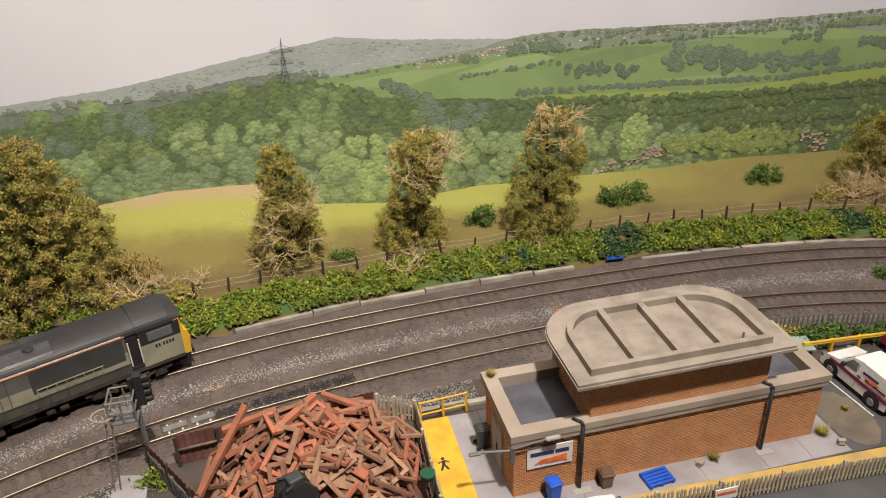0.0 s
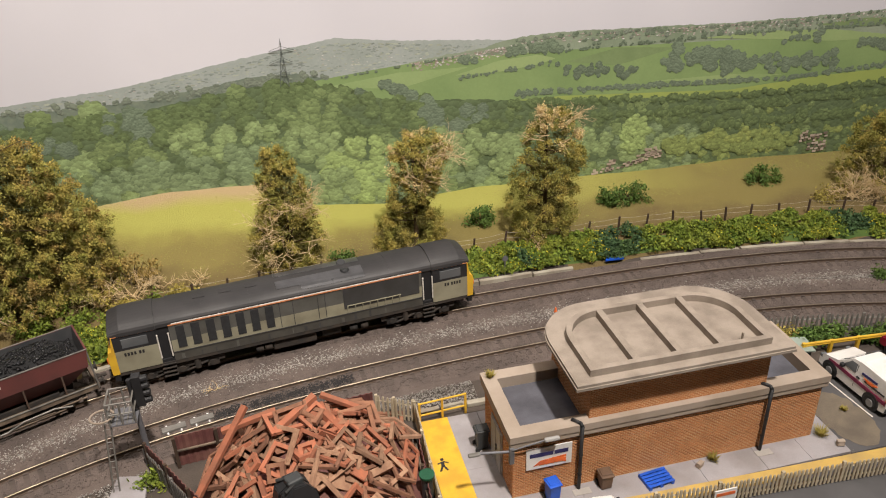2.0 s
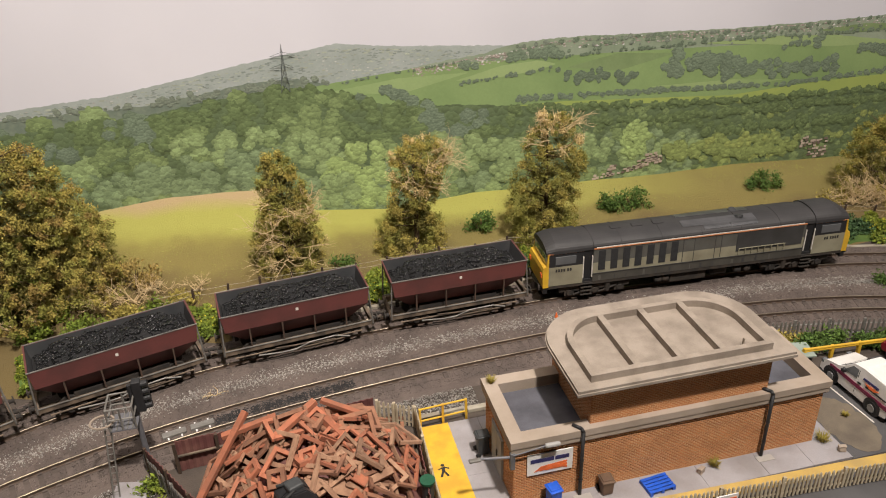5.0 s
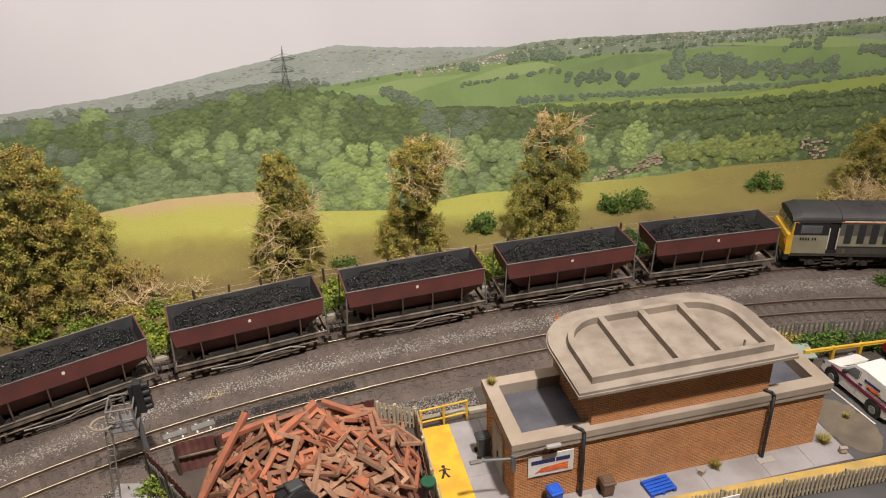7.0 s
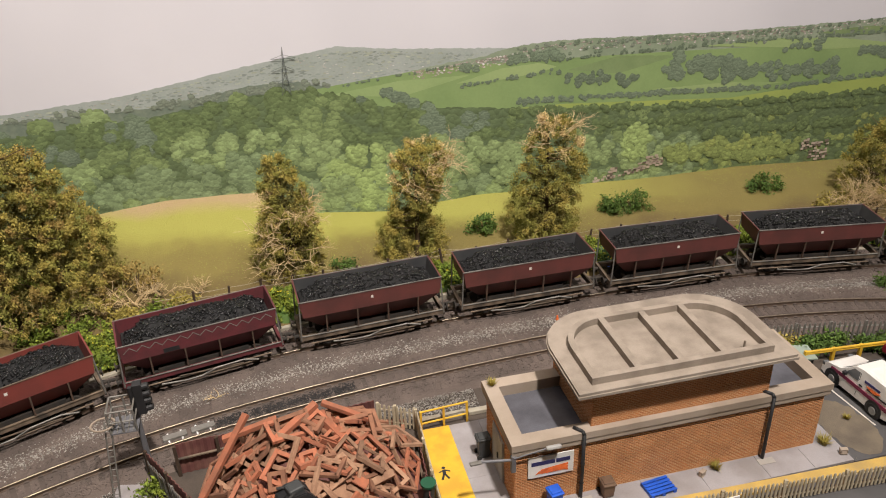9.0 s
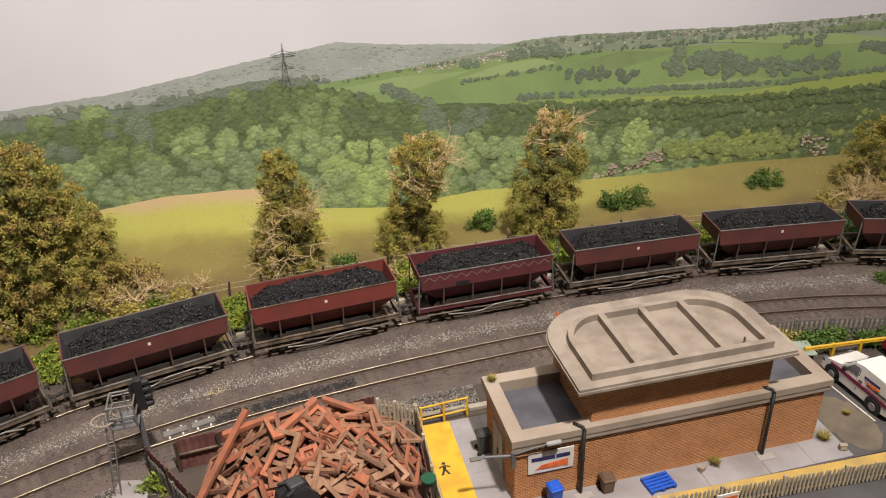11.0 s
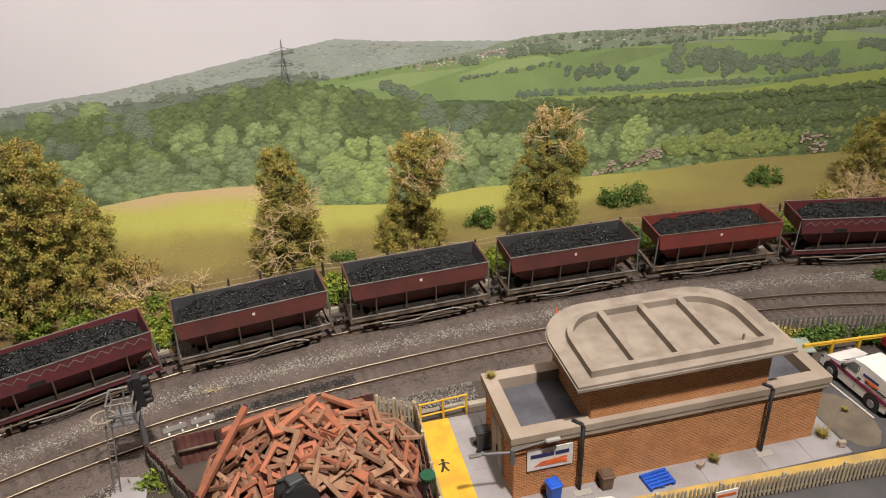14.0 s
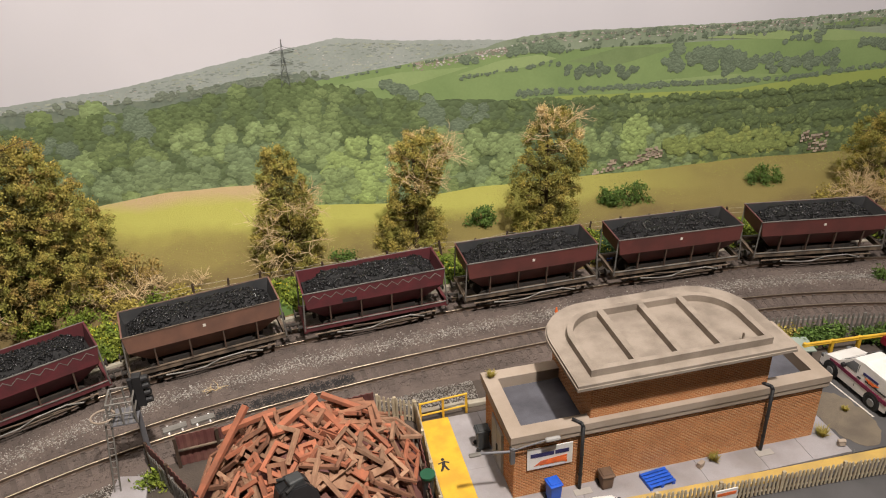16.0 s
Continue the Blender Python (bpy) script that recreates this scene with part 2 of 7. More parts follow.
def turns(rng, n):
    q = rng.normal(size=(n, 4))
    q /= np.linalg.norm(q, axis=1)[:, None]
    w, x, y, z = q.T
    return np.stack([1 - 2 * (y * y + z * z), 2 * (x * y - z * w), 2 * (x * z + y * w), 2 * (x * y + z * w), 1 - 2 * (x * x + z * z),
                     2 * (y * z - x * w), 2 * (x * z - y * w), 2 * (y * z + x * w), 1 - 2 * (x * x + y * y)], 1).reshape(n, 3, 3)


def stones(centres, sizes, rng, squash=0.7):
    """Vertices and faces of small eight-sided stones."""
    n = len(centres)
    jit = OCTA[None] * rng.uniform(0.4, 1.35, (n, 6, 1)) * rng.uniform(0.5, 1.35, (n, 1, 3))
    v = np.einsum("nij,nkj->nki", turns(rng, n), jit) * np.asarray(sizes).reshape(n, 1, 1)
    v[:, :, 2] *= squash
    v += np.asarray(centres)[:, None, :]
    f = OCTA_F[None] + (np.arange(n) * 6)[:, None, None]
    return v.reshape(-1, 3), f.reshape(-1, 3)


# ---- the lines of the tracks: arc length along a smooth curve that runs on as an arc at both ends ----
class Line:
    def __init__(self, coef, x0, x1):
        xs = np.arange(x0, x1 + 1, 2.0)
        pts = [(x, np.polyval(coef, x / 100)) for x in xs]
        for end, bend in ((0, -0.00025), (1, -0.0016)):
            p, q = (pts[1], pts[0]) if end == 0 else (pts[-2], pts[-1])
            head = math.atan2(q[1] - p[1], q[0] - p[0])
            x, y = q
            more = []
            for i in range(1000 if end == 0 else 500):
                head += 2.0 * (-bend if end == 0 else bend) * max(0.0, 1 - i / 600)
                x, y = x + 2 * math.cos(head), y + 2 * math.sin(head)
                more.append((x, y))
            pts = more[::-1] + pts if end == 0 else pts + more
        self.p = np.array(pts)
        self.s = np.r_[0, np.cumsum(np.hypot(*np.diff(self.p, axis=0).T))]
        self.s -= np.interp(0, self.p[500:-200, 0], self.s[500:-200])

    def at(self, s):
        return np.interp(s, self.s, self.p[:, 0]), np.interp(s, self.s, self.p[:, 1])

    def head(self, s):
        a, b = self.at(s - 2), self.at(s + 2)
        return math.atan2(b[1] - a[1], b[0] - a[0])

    def off(self, s, d, z):
        x, y = self.at(s)
        h = self.head(s)
        return (x - d * math.sin(h), y + d * math.cos(h), z)


OUTER = Line([-0.171, 1.146, -4.653, 10.772, 476.6], -190, 480)
INNER = Line([-0.1742, 0.8974, -4.4505, 13.314, 414.68], -190, 440)
KERB = Line([-0.0937, 0.7426, -4.790, 11.661, 505.74], -140, 490)
RAIL_TOP = 5.0
BACK = 640.0


def kerb_y(x):
    return np.interp(x, KERB.p[400:-200, 0], KERB.p[400:-200, 1])


def crest(x):
    """Height of the bank where it meets the painted board."""
    return np.interp(x, [-400, -168, -92, -17, 28, 94, 169, 293, 358, 444, 542, 700], [50, 53, 60, 57, 30, 22, 27, 24, 21, 21, 15, 10])


def bank_z(x, y):
    """Height of the ground behind the kerb."""
    d = y - kerb_y(x)
    if d <= 0:
        return 0.0
    total = max(BACK - kerb_y(x), 1)
    f = min(d / total, 1)
    low = 2.5 + 9.0 * min(d / 32, 1)
    c = crest(x)
    s = max(0.0, (d - 32) / max(total - 32, 1))
    s = min(s, 1.0)
    return low + (c - low) * s ** 1.5 + 1.0 * noise.noise((x * 0.03, y * 0.03, 0))


# ---- ground: one sheet, level under the tracks, rising to the board behind ----
def build_ground():
    bm = bmesh.new()
    xs = list(range(-2400, -280, 120)) + list(range(-280, 660, 10)) + list(range(660, 1500, 120))
    ys = list(range(-1180, 440, 60)) + list(range(440, 641, 8))
    grid = [[bm.verts.new((x, y, bank_z(x, y) if -600 < x < 800 else 0)) for y in ys] for x in xs]
    for i in range(len(xs) - 1):
        for j in range(len(ys) - 1):
            bm.faces.new((grid[i][j], grid[i + 1][j], grid[i + 1][j + 1], grid[i][j + 1]))
    for f in bm.faces:
        c = f.calc_center_median()
        if c.y < kerb_y(c.x) + 2 or not -600 < c.x < 800:
            f.material_index = 1
    ob = link("ground", bm, grass_ground(), smooth=True)
    ob.data.materials.append(M["earth"])
    return tagged(ob, "painted model ground with olive grass bank", "ground", kind="structure")


def grass_ground():
    """Lime grass near the crest, olive and brown patches lower down, a tan rise at one end."""
    m = mat("grass_bank", (0.315, 0.288, 0.066), 0.95, other=(0.19, 0.150, 0.045), scale=22, fine=1600, bump=1.0, vary=0.2, depth=0.001)
    nt = m.node_tree
    n, l = nt.nodes, nt.links
    hsv = next(x for x in n if x.type == "HUE_SAT")
    co = next(x for x in n if x.type == "TEX_COORD")
    sep = n.new("ShaderNodeSeparateXYZ")
    l.new(co.outputs["Object"], sep.inputs[0])
    tex = n.new("ShaderNodeTexNoise")
    tex.inputs["Scale"].default_value, tex.inputs["Detail"].default_value = 16, 4
    l.new(co.outputs["Object"], tex.inputs["Vector"])

    def blend(src, colour, axis, lo, hi, ease):
        """Lay a colour in where the place along an axis, shifted by noise, passes from lo to hi."""
        add = n.new("ShaderNodeMath")
        add.operation = "MULTIPLY_ADD"
        add.inputs[1].default_value = ease
        l.new(tex.outputs["Fac"], add.inputs[0])
        l.new(sep.outputs[axis], add.inputs[2])
        r = n.new("ShaderNodeMapRange")
        r.inputs[1].default_value, r.inputs[2].default_value = lo + ease / 2, hi + ease / 2
        l.new(add.outputs[0], r.inputs[0])
        mix = n.new("ShaderNodeMix")
        mix.data_type = "RGBA"
        l.new(r.outputs[0], mix.inputs["Factor"])
        l.new(src, mix.inputs["A"])
        mix.inputs["B"].default_value = (*colour, 1)
        return mix.outputs["Result"]

    c = hsv.inputs["Color"].links[0].from_socket
    c = blend(c, (0.36, 0.345, 0.08), "Y", 0.588, 0.615, 0.09)
    c = blend(c, (0.22, 0.178, 0.056), "X", 0.20, 0.45, 0.25)
    c = blend(c, (0.215, 0.172, 0.052), "Y", 0.605, 0.585, 0.05)
    c = blend(c, (0.15, 0.108, 0.04), "Y", 0.572, 0.548, 0.12)
    c = blend(c, (0.42, 0.31, 0.165), "Z", 0.0495, 0.056, 0.012)
    l.new(c, hsv.inputs["Color"])
    return m


# ---- tracks ----
def build_track(line, s0, s1, label):
    track = thing("railway_track", (0, 0, 0), label, "railway track", "tracks")
    for side in (-8.25, 8.25):
        pts = [line.off(s, side, 0) for s in np.arange(s0, s1, 6.0)]
        bm = bmesh.new()
        strip(bm, pts, [(-1.1, 2.4), (1.1, 2.4), (0.45, 3.0), (0.45, 4.2), (0.6, 4.3), (0.6, 4.85), (-0.6, 4.85), (-0.6, 4.3), (-0.45, 4.2), (-0.45, 3.0)])
        rail = part("rail", bm, "rail_side", track)
        bm = bmesh.new()
        strip(bm, pts, [(-0.6, 4.6), (0.6, 4.6), (0.55, 4.95), (0.3, 5.12), (0, 5.18), (-0.3, 5.12), (-0.55, 4.95)])
        part("running_surface", bm, "rail_top", rail, "worn bright rail top", smooth=True)
    bm = bmesh.new()
    box(bm, -1.6, 1.6, -16, 16, 0.4, 2.4)
    for side in (-8.25, 8.25):
        box(bm, -1.2, 1.2, side - 2, side + 2, 2.4, 3.1)
    first = part("sleeper", bm, "sleeper", track)
    k = 0
    for s in np.arange(max(s0, -260), min(s1, 620), 7.6):
        x, y = line.at(s)
        m = pose(x * MM, y * MM, random.uniform(-0.2, 0.2) * MM, 0, 0, math.degrees(line.head(s)) + random.uniform(-1, 1))
        if k == 0:
            first.matrix_basis = m
        else:
            shared("sleeper", first.data, track, m)
        k += 1
    return track


def build_ballast():
    """Trackbed: a shaped ribbon and loose stones on it."""
    bm = bmesh.new()
    pts = [OUTER.off(s, 0, 0) for s in np.arange(-1500, 760, 8.0)]
    strip(bm, pts, [(-33, 0.1), (26, 0.1), (23, 2.28), (-30, 2.28)])
    bed = link("trackbed", bm, "ballast")
    tagged(bed, "brown weathered ballast bed under the far track", "ballast", kind="structure")
    bm = bmesh.new()
    pts = [INNER.off(s, 0, 0) for s in np.arange(-700, 640, 8.0)]
    strip(bm, pts, [(-28, 0.1), (34, 0.1), (31, 2.2), (-25, 2.2)])
    bed2 = link("trackbed", bm, "ballast")
    tagged(bed2, "brown weathered ballast bed under the near track", "ballast", kind="structure")
    rng = np.random.default_rng(4)

    def scatter(line, n, d0, d1, z, size, material, name, s0=-270.0, s1=620.0, mid=None):
        s = rng.uniform(s0, s1, n)
        d = rng.uniform(d0, d1, n) if mid is None else rng.normal(mid, d0, n)
        x = np.interp(s, line.s, line.p[:, 0])
        y = np.interp(s, line.s, line.p[:, 1])
        h = np.arctan2(np.interp(s + 2, line.s, line.p[:, 1]) - y, np.interp(s + 2, line.s, line.p[:, 0]) - x)
        c = np.stack([x - d * np.sin(h), y + d * np.cos(h), np.full(n, z) + rng.uniform(-0.2, 0.25, n)], 1)
        keep = (np.abs(np.abs(d) - 8.25) > 1.3) if mid is None else np.ones(n, bool)
        v, f = stones(c[keep], rng.uniform(0.5, 1.0, keep.sum()) * size, rng)
        return soup(name, v, f, material, label="loose " + name.replace("_", " ") + " between the rails")

    scatter(OUTER, 23000, -24, 23, 2.36, 0.7, "ballast_stone", "ballast_stones")
    scatter(INNER, 23000, -24, 25, 2.28, 0.7, "ballast_stone", "ballast_stones")
    scatter(OUTER, 15000, 4.6, 0, 2.1, 0.9, "grey_stone", "pale_stones", mid=-30.5)
    scatter(INNER, 2600, 2.6, 0, 2.4, 0.8, "cinder", "oily_stones", s0=-62.0, s1=30.0, mid=0)


def build_kerb():
    kerb = thing("kerb", (0, 0, 0), "weathered concrete troughing kerb beside the far track", "kerb", kind="structure")
    s = -150.0
    while s < 600:
        n = random.uniform(34, 60)
        if random.random() < 0.9:
            bm = bmesh.new()
            dz, dd = random.uniform(-0.5, 0.6), random.uniform(-0.7, 0.7)
            strip(bm, [KERB.off(t, dd, 0) for t in np.linspace(s + 0.5, s + n - 0.6, 8)], [(-3.2, 0), (0.4, 0), (0.3, 3.4 + dz), (-3.1, 3.2 + dz)])
            part("kerbstone", bm, "kerbstone", kerb)
        s += n


build_ground()
build_ballast()
build_track(OUTER, -1900, 760, "bullhead model track with brown sleepers, far curve")
build_track(INNER, -420, 640, "bullhead model track with brown sleepers, near curve")
build_kerb()


# ---- yard: paving, yellow walkway, tarmac ----
def build_yard():
    apron = thing("pavement", (0, 0, 0), "pale grey concrete apron round the brick building", "pavement", kind="structure")
    cuts = [60, 99, 136, 172, 206, 243, 271, 296]
    for xa, xb in zip(cuts, cuts[1:]):
        for ya, yb in ((273.6, 318), (318, 365)):
            bm = bmesh.new()
            box(bm, xa + 0.09, xb - 0.09, ya + 0.06, yb - 0.06, 0.1, 1.6 + random.uniform(-0.03, 0.03), bevel=0.06)
            part("paving_slab", bm, "paving", apron)
    bm = bmesh.new()
    box(bm, 62, 80, 262, 364.5, 0.2, 2.1)
    tagged(link("yellow_walkway", bm, "yellow"), "painted yellow pedestrian walkway strip", "walkway", kind="structure")
    bm = bmesh.new()
    box(bm, -40, 700, -200, 265.8, 0.1, 0.5)
    box(bm, 296.2, 700, 273.2, 352, 0.1, 0.5)
    tagged(link("road", bm, "tarmac"), "dark grey tarmac road and parking place", "road", kind="structure")
    bm = bmesh.new()
    edge_y = lambda x: 272.6 + -0.0279 * (x - 250)
    prism(bm, [(100, edge_y(100) - 7.0), (700, edge_y(700) - 7.0), (700, edge_y(700)), (100, edge_y(100))], 0.1, 2.0)
    tagged(link("yellow_kerb", bm, "faded_yellow"), "yellow painted kerb edge along the yard", "kerb", kind="structure")


# ---- the brick building ----
BX0, BX1, BY0, BY1, BTOP = 98.5, 282.0, 291.5, 343.5, 46.5
TX0, TX1, TY0, TY1, TTOP = 141.0, 245.5, 293.0, 349.0, 73.0


def build_building():
    house = thing("brick_building", (0, 0, 0), "orange brick relay building with buff curved flat roof", "building")
    # lower walls, hollow, with a sunk roof at each end
    bm = bmesh.new()
    w = 5.0
    box(bm, BX0, BX1, BY0, BY0 + w, 1.6, BTOP - 7.5)
    box(bm, BX0, BX1, BY1 - w, BY1, 1.6, BTOP - 7.5)
    box(bm, BX0, BX0 + w, BY0 + w, BY1 - w, 1.6, BTOP - 7.5)
    box(bm, BX1 - w, BX1, BY0 + w, BY1 - w, 1.6, BTOP - 7.5)
    wall = part("lower_wall", bm, "mortar", house)
    bm = bmesh.new()
    box(bm, TX0, TX1, TY0, TY0 + 4, BTOP - 8, TTOP - 0.5)
    box(bm, TX0, TX1, TY1 - 4, TY1, BTOP - 8, TTOP - 0.5)
    box(bm, TX0, TX0 + 4, TY0 + 4, TY1 - 4, BTOP - 8, TTOP - 0.5)
    box(bm, TX1 - 4, TX1, TY0 + 4, TY1 - 4, BTOP - 8, TTOP - 0.5)
    upper = part("upper_wall", bm, "mortar", house)
    for x0, x1 in ((BX0 + w, TX0), (TX1, BX1 - w)):
        bm = bmesh.new()
        box(bm, x0, x1, BY0 + w, BY1 - w, 36, 39.5)
        part("sunk_roof", bm, "felt", house, "dark grey felt flat roof")
    # coping, in a stepped profile round both low ends
    for x0, x1, sides in ((BX0, TX0 - 0.2, "wfb"), (TX1 + 0.2, BX1, "efb"), (TX0 - 0.2, TX1 + 0.2, "f")):
        inner = 5.6
        for side in sides:
            bm = bmesh.new()
            for grow, z0, z1 in ((1.5, BTOP - 8.4, BTOP - 7.6), (1.9, BTOP - 7.6, BTOP - 4.9), (1.5, BTOP - 4.9, BTOP - 4.3), (2.4, BTOP - 4.3, BTOP)):
                xa, xb = x0 - (grow if "w" in sides else 0), x1 + (grow if "e" in sides else 0)
                if side == "f":
                    box(bm, xa, xb, BY0 - grow, BY0 + (inner if len(sides) > 1 else 1.4), z0, z1)
                elif side == "b":
                    box(bm, xa, xb, BY1 - inner, BY1 + grow, z0, z1)
                elif side == "w":
                    box(bm, xa, x0 + inner, BY0 + inner, BY1 - inner, z0, z1)
                else:
                    box(bm, x1 - inner, xb, BY0 + inner, BY1 - inner, z0, z1)
            part("coping", bm, "stone_trim", house, "cream stone coping")
    # roof slab with the two far corners rounded
    def rounded(x0, x1, y0, y1, r):
        pts = [(x0, y0), (x1, y0)]
        pts += [(x1 - r + r * math.cos(a), y1 - r + r * math.sin(a)) for a in np.linspace(0, math.pi / 2, 14)]
        pts += [(x0 + r + r * math.cos(a), y1 - r + r * math.sin(a)) for a in np.linspace(math.pi / 2, math.pi, 14)]
        return pts
    bm = bmesh.new()
    prism(bm, rounded(129, 253.0, 284, 357, 32), TTOP, TTOP + 1.6)
    prism(bm, rounded(129.6, 252.5, 284.6, 356.5, 32), TTOP + 1.6, TTOP + 3.2)
    slab = part("roof_slab", bm, "roof_trim", house, "buff concrete roof slab with rounded corners")
    z = TTOP + 3.2
    # raised rim and ribs
    out, inn = rounded(138.5, 241.5, 290.0, 343.5, 25), rounded(141.8, 238.2, 293.3, 340.2, 21.7)
    bm = bmesh.new()
    lo = [[bm.verts.new((x, y, h)) for x, y in ring] for ring, h in ((out, z), (out, z + 4.2), (inn, z + 4.2), (inn, z))]
    n = len(out)
    for a, b in zip(lo, lo[1:]):
        for i in range(n):
            bm.faces.new((a[i], a[(i + 1) % n], b[(i + 1) % n], b[i]))
    part("roof_rim", bm, "roof_trim", slab)
    for x in (165, 189.5, 214):
        bm = bmesh.new()
        box(bm, x - 1.8, x + 1.8, 293.0, 340.4, z, z + 4.1)
        part("roof_rib", bm, "roof_trim", slab)
    bm = bmesh.new()
    box(bm, 227.4, 228.2, 296, 297, z, z + 5.5)
    part("vent_pipe", bm, "stone_trim", slab)
    # downpipes with a hopper elbow
    for x in (135.5, 246.5):
        bm = bmesh.new()
        rod(bm, (x, BY0 - 3.2, 2.0), (x, BY0 - 3.2, BTOP - 0.6), 1.0, seg=10)
        rod(bm, (x, BY0 - 3.2, BTOP - 0.8), (x - 0.6, BY0 - 1.6, BTOP + 0.9), 1.0, seg=10)
        rod(bm, (x - 0.6, BY0 - 1.8, BTOP + 0.8), (x - 4.0, BY0 + 2.5, BTOP + 0.8), 0.95, seg=10)
        for h in (12, 26):
            rod(bm, (x, BY0 - 3.2, h), (x, BY0 - 3.2, h + 1.0), 1.2, seg=10)
        part("downpipe", bm, "black", house, "black downpipe", smooth=True)
    # double door and a window slot on the short sides
    bm = bmesh.new()
    box(bm, BX0 - 0.7, BX0 + 0.2, 309, 329, 1.6, 31)
    door = part("door", bm, "grey_door", house, "grey metal double door")
    for y0, y1 in ((310, 318.6), (319.4, 328)):
        bm = bmesh.new()
        box(bm, BX0 - 1.2, BX0 - 0.7, y0, y1, 2.2, 30, bevel=0.15)
        part("door_leaf", bm, "grey_door", door)
    bm = bmesh.new()
    box(bm, BX0 - 1.9, BX0 - 1.2, 316.6, 317.6, 14, 18)
    part("handle", bm, "black", door)
    bm = bmesh.new()
    box(bm, TX0 - 0.5, TX0 + 0.3, 318, 326, 52, 64)
    part("window", bm, "black", house, "dark window slot")
    # roof drain tray at the foot of each pipe
    for x in (135.5, 246.5):
        bm = bmesh.new()
        box(bm, x - 4, x + 6, BY0 - 8, BY0 - 3.6, 1.6, 2.0)
        part("drain_grate", bm, "concrete", house)
    return house, wall, upper


def lay_bricks(parent, origin, along, out, length, z0, z1, mesh_cache, near=300):
    """Courses of stretchers proud of the mortar; the last ones joined into one part."""
    bw, bh, j = 2.45, 0.86, 0.30
    along, out = Vector((*along, 0)), Vector((*out, 0))
    if "brick" not in mesh_cache:
        bm = bmesh.new()
        box(bm, 0, bw, -0.3, 0.035, 0, bh)
        ob = part("brick", bm, "brick", parent)
        mesh_cache["brick"] = ob.data
        bpy.data.objects.remove(ob)
    spots = []
    row, z = 0, z0
    while z + bh < z1:
        u = 0.0 if row % 2 == 0 else -(bw + j) / 2
        while u < length - 0.3:
            a, b = max(u, 0.0), min(u + bw, length)
            spots.append((a, b, z, b - a > bw - 0.05))
            u += bw + j
        z += bh + j
        row += 1
    rot = Matrix((( along.x, out.x, 0, 0), (along.y, out.y, 0, 0), (0, 0, 1, 0), (0, 0, 0, 1)))
    verts, faces = [], []
    done = 0
    for a, b, z, whole in spots:
        if whole and done < near:
            p = Vector(origin) + along * a
            shared("brick", mesh_cache["brick"], parent, Matrix.Translation(Vector((p.x, p.y, z)) * MM) @ rot)
            done += 1
            continue
        k = len(verts)
        for du, do, dz in ((a, -0.2, 0), (b, -0.2, 0), (b, 0.035, 0), (a, 0.035, 0), (a, -0.2, bh), (b, -0.2, bh), (b, 0.035, bh), (a, 0.035, bh)):
            p = Vector(origin) + along * du + out * do
            verts.append((p.x, p.y, z + dz))
        for q in ((0, 1, 2, 3), (4, 7, 6, 5), (0, 4, 5, 1), (1, 5, 6, 2), (2, 6, 7, 3), (3, 7, 4, 0)):
            faces.append([k + i for i in q])
    if verts:
        soup("bricks", verts, faces, brick_joined(), parent)


def brick_joined():
    if "brick_joined" not in M:
        M["brick_joined"] = mat("orange_brick_courses", (0.46, 0.185, 0.068), 0.85, other=(0.36, 0.14, 0.052), scale=120, fine=2000, bump=0.2, island=True, spread=0.16)
    return M["brick_joined"]


build_yard()
HOUSE, LOWER_WALL, UPPER_WALL = build_building()


# ---- the painted board behind ----
def build_backdrop():
    bm = bmesh.new()
    box(bm, -700, 1100, BACK, BACK + 6, -10, 420)
    sky = mat("painted_sky", (0.67, 0.65, 0.695), 0.8, other=(0.59, 0.575, 0.62), scale=5, fine=40, bump=0, vary=0.03)
    board = tagged(link("backdrop", bm, sky), "printed landscape board with pale sky, hills and woods", "backdrop", kind="structure")
    return board


BOARD = build_backdrop()


# ---- the room round the layout ----
def build_room():
    for name, b, label in (("wall_south", (-2600, 2000, -1700, -1600, -900, 2200), "plain pale wall behind the viewer"), ("wall_west", (-2700, -2600, -1600, 900, -900, 2200), "plain pale side wall"),
                           ("wall_east", (2000, 2100, -1600, 900, -900, 2200), "plain pale side wall"), ("wall_north", (-2600, 2000, 900, 1000, -900, 2200), "plain pale wall behind the board")):
        bm = bmesh.new()
        box(bm, *b)
        tagged(link(name, bm, "room_paint"), label, "wall", kind="structure")
    bm = bmesh.new()
    box(bm, -2700, 2100, -1700, 1000, 2200, 2260)
    tagged(link("ceiling", bm, "room_paint"), "plain pale ceiling", "ceiling", kind="structure")
    bm = bmesh.new()
    box(bm, -2700, 2100, -1700, 1000, -960, -900)
    tagged(link("floor", bm, "earth"), "dark floor below the layout", "floor", kind="structure")


build_room()


# ---- the train ----
def wheelset(parent, x, r, gauge_half=7.6):
    bm = bmesh.new()
    for y in (-gauge_half, gauge_half):
        rod(bm, (x, y - 1.2, RAIL_TOP + r), (x, y + 1.2, RAIL_TOP + r), r, seg=20)
    rod(bm, (x, -gauge_half, RAIL_TOP + r), (x, gauge_half, RAIL_TOP + r), 1.2)
    return part("wheelset", bm, "underframe", parent, smooth=False)


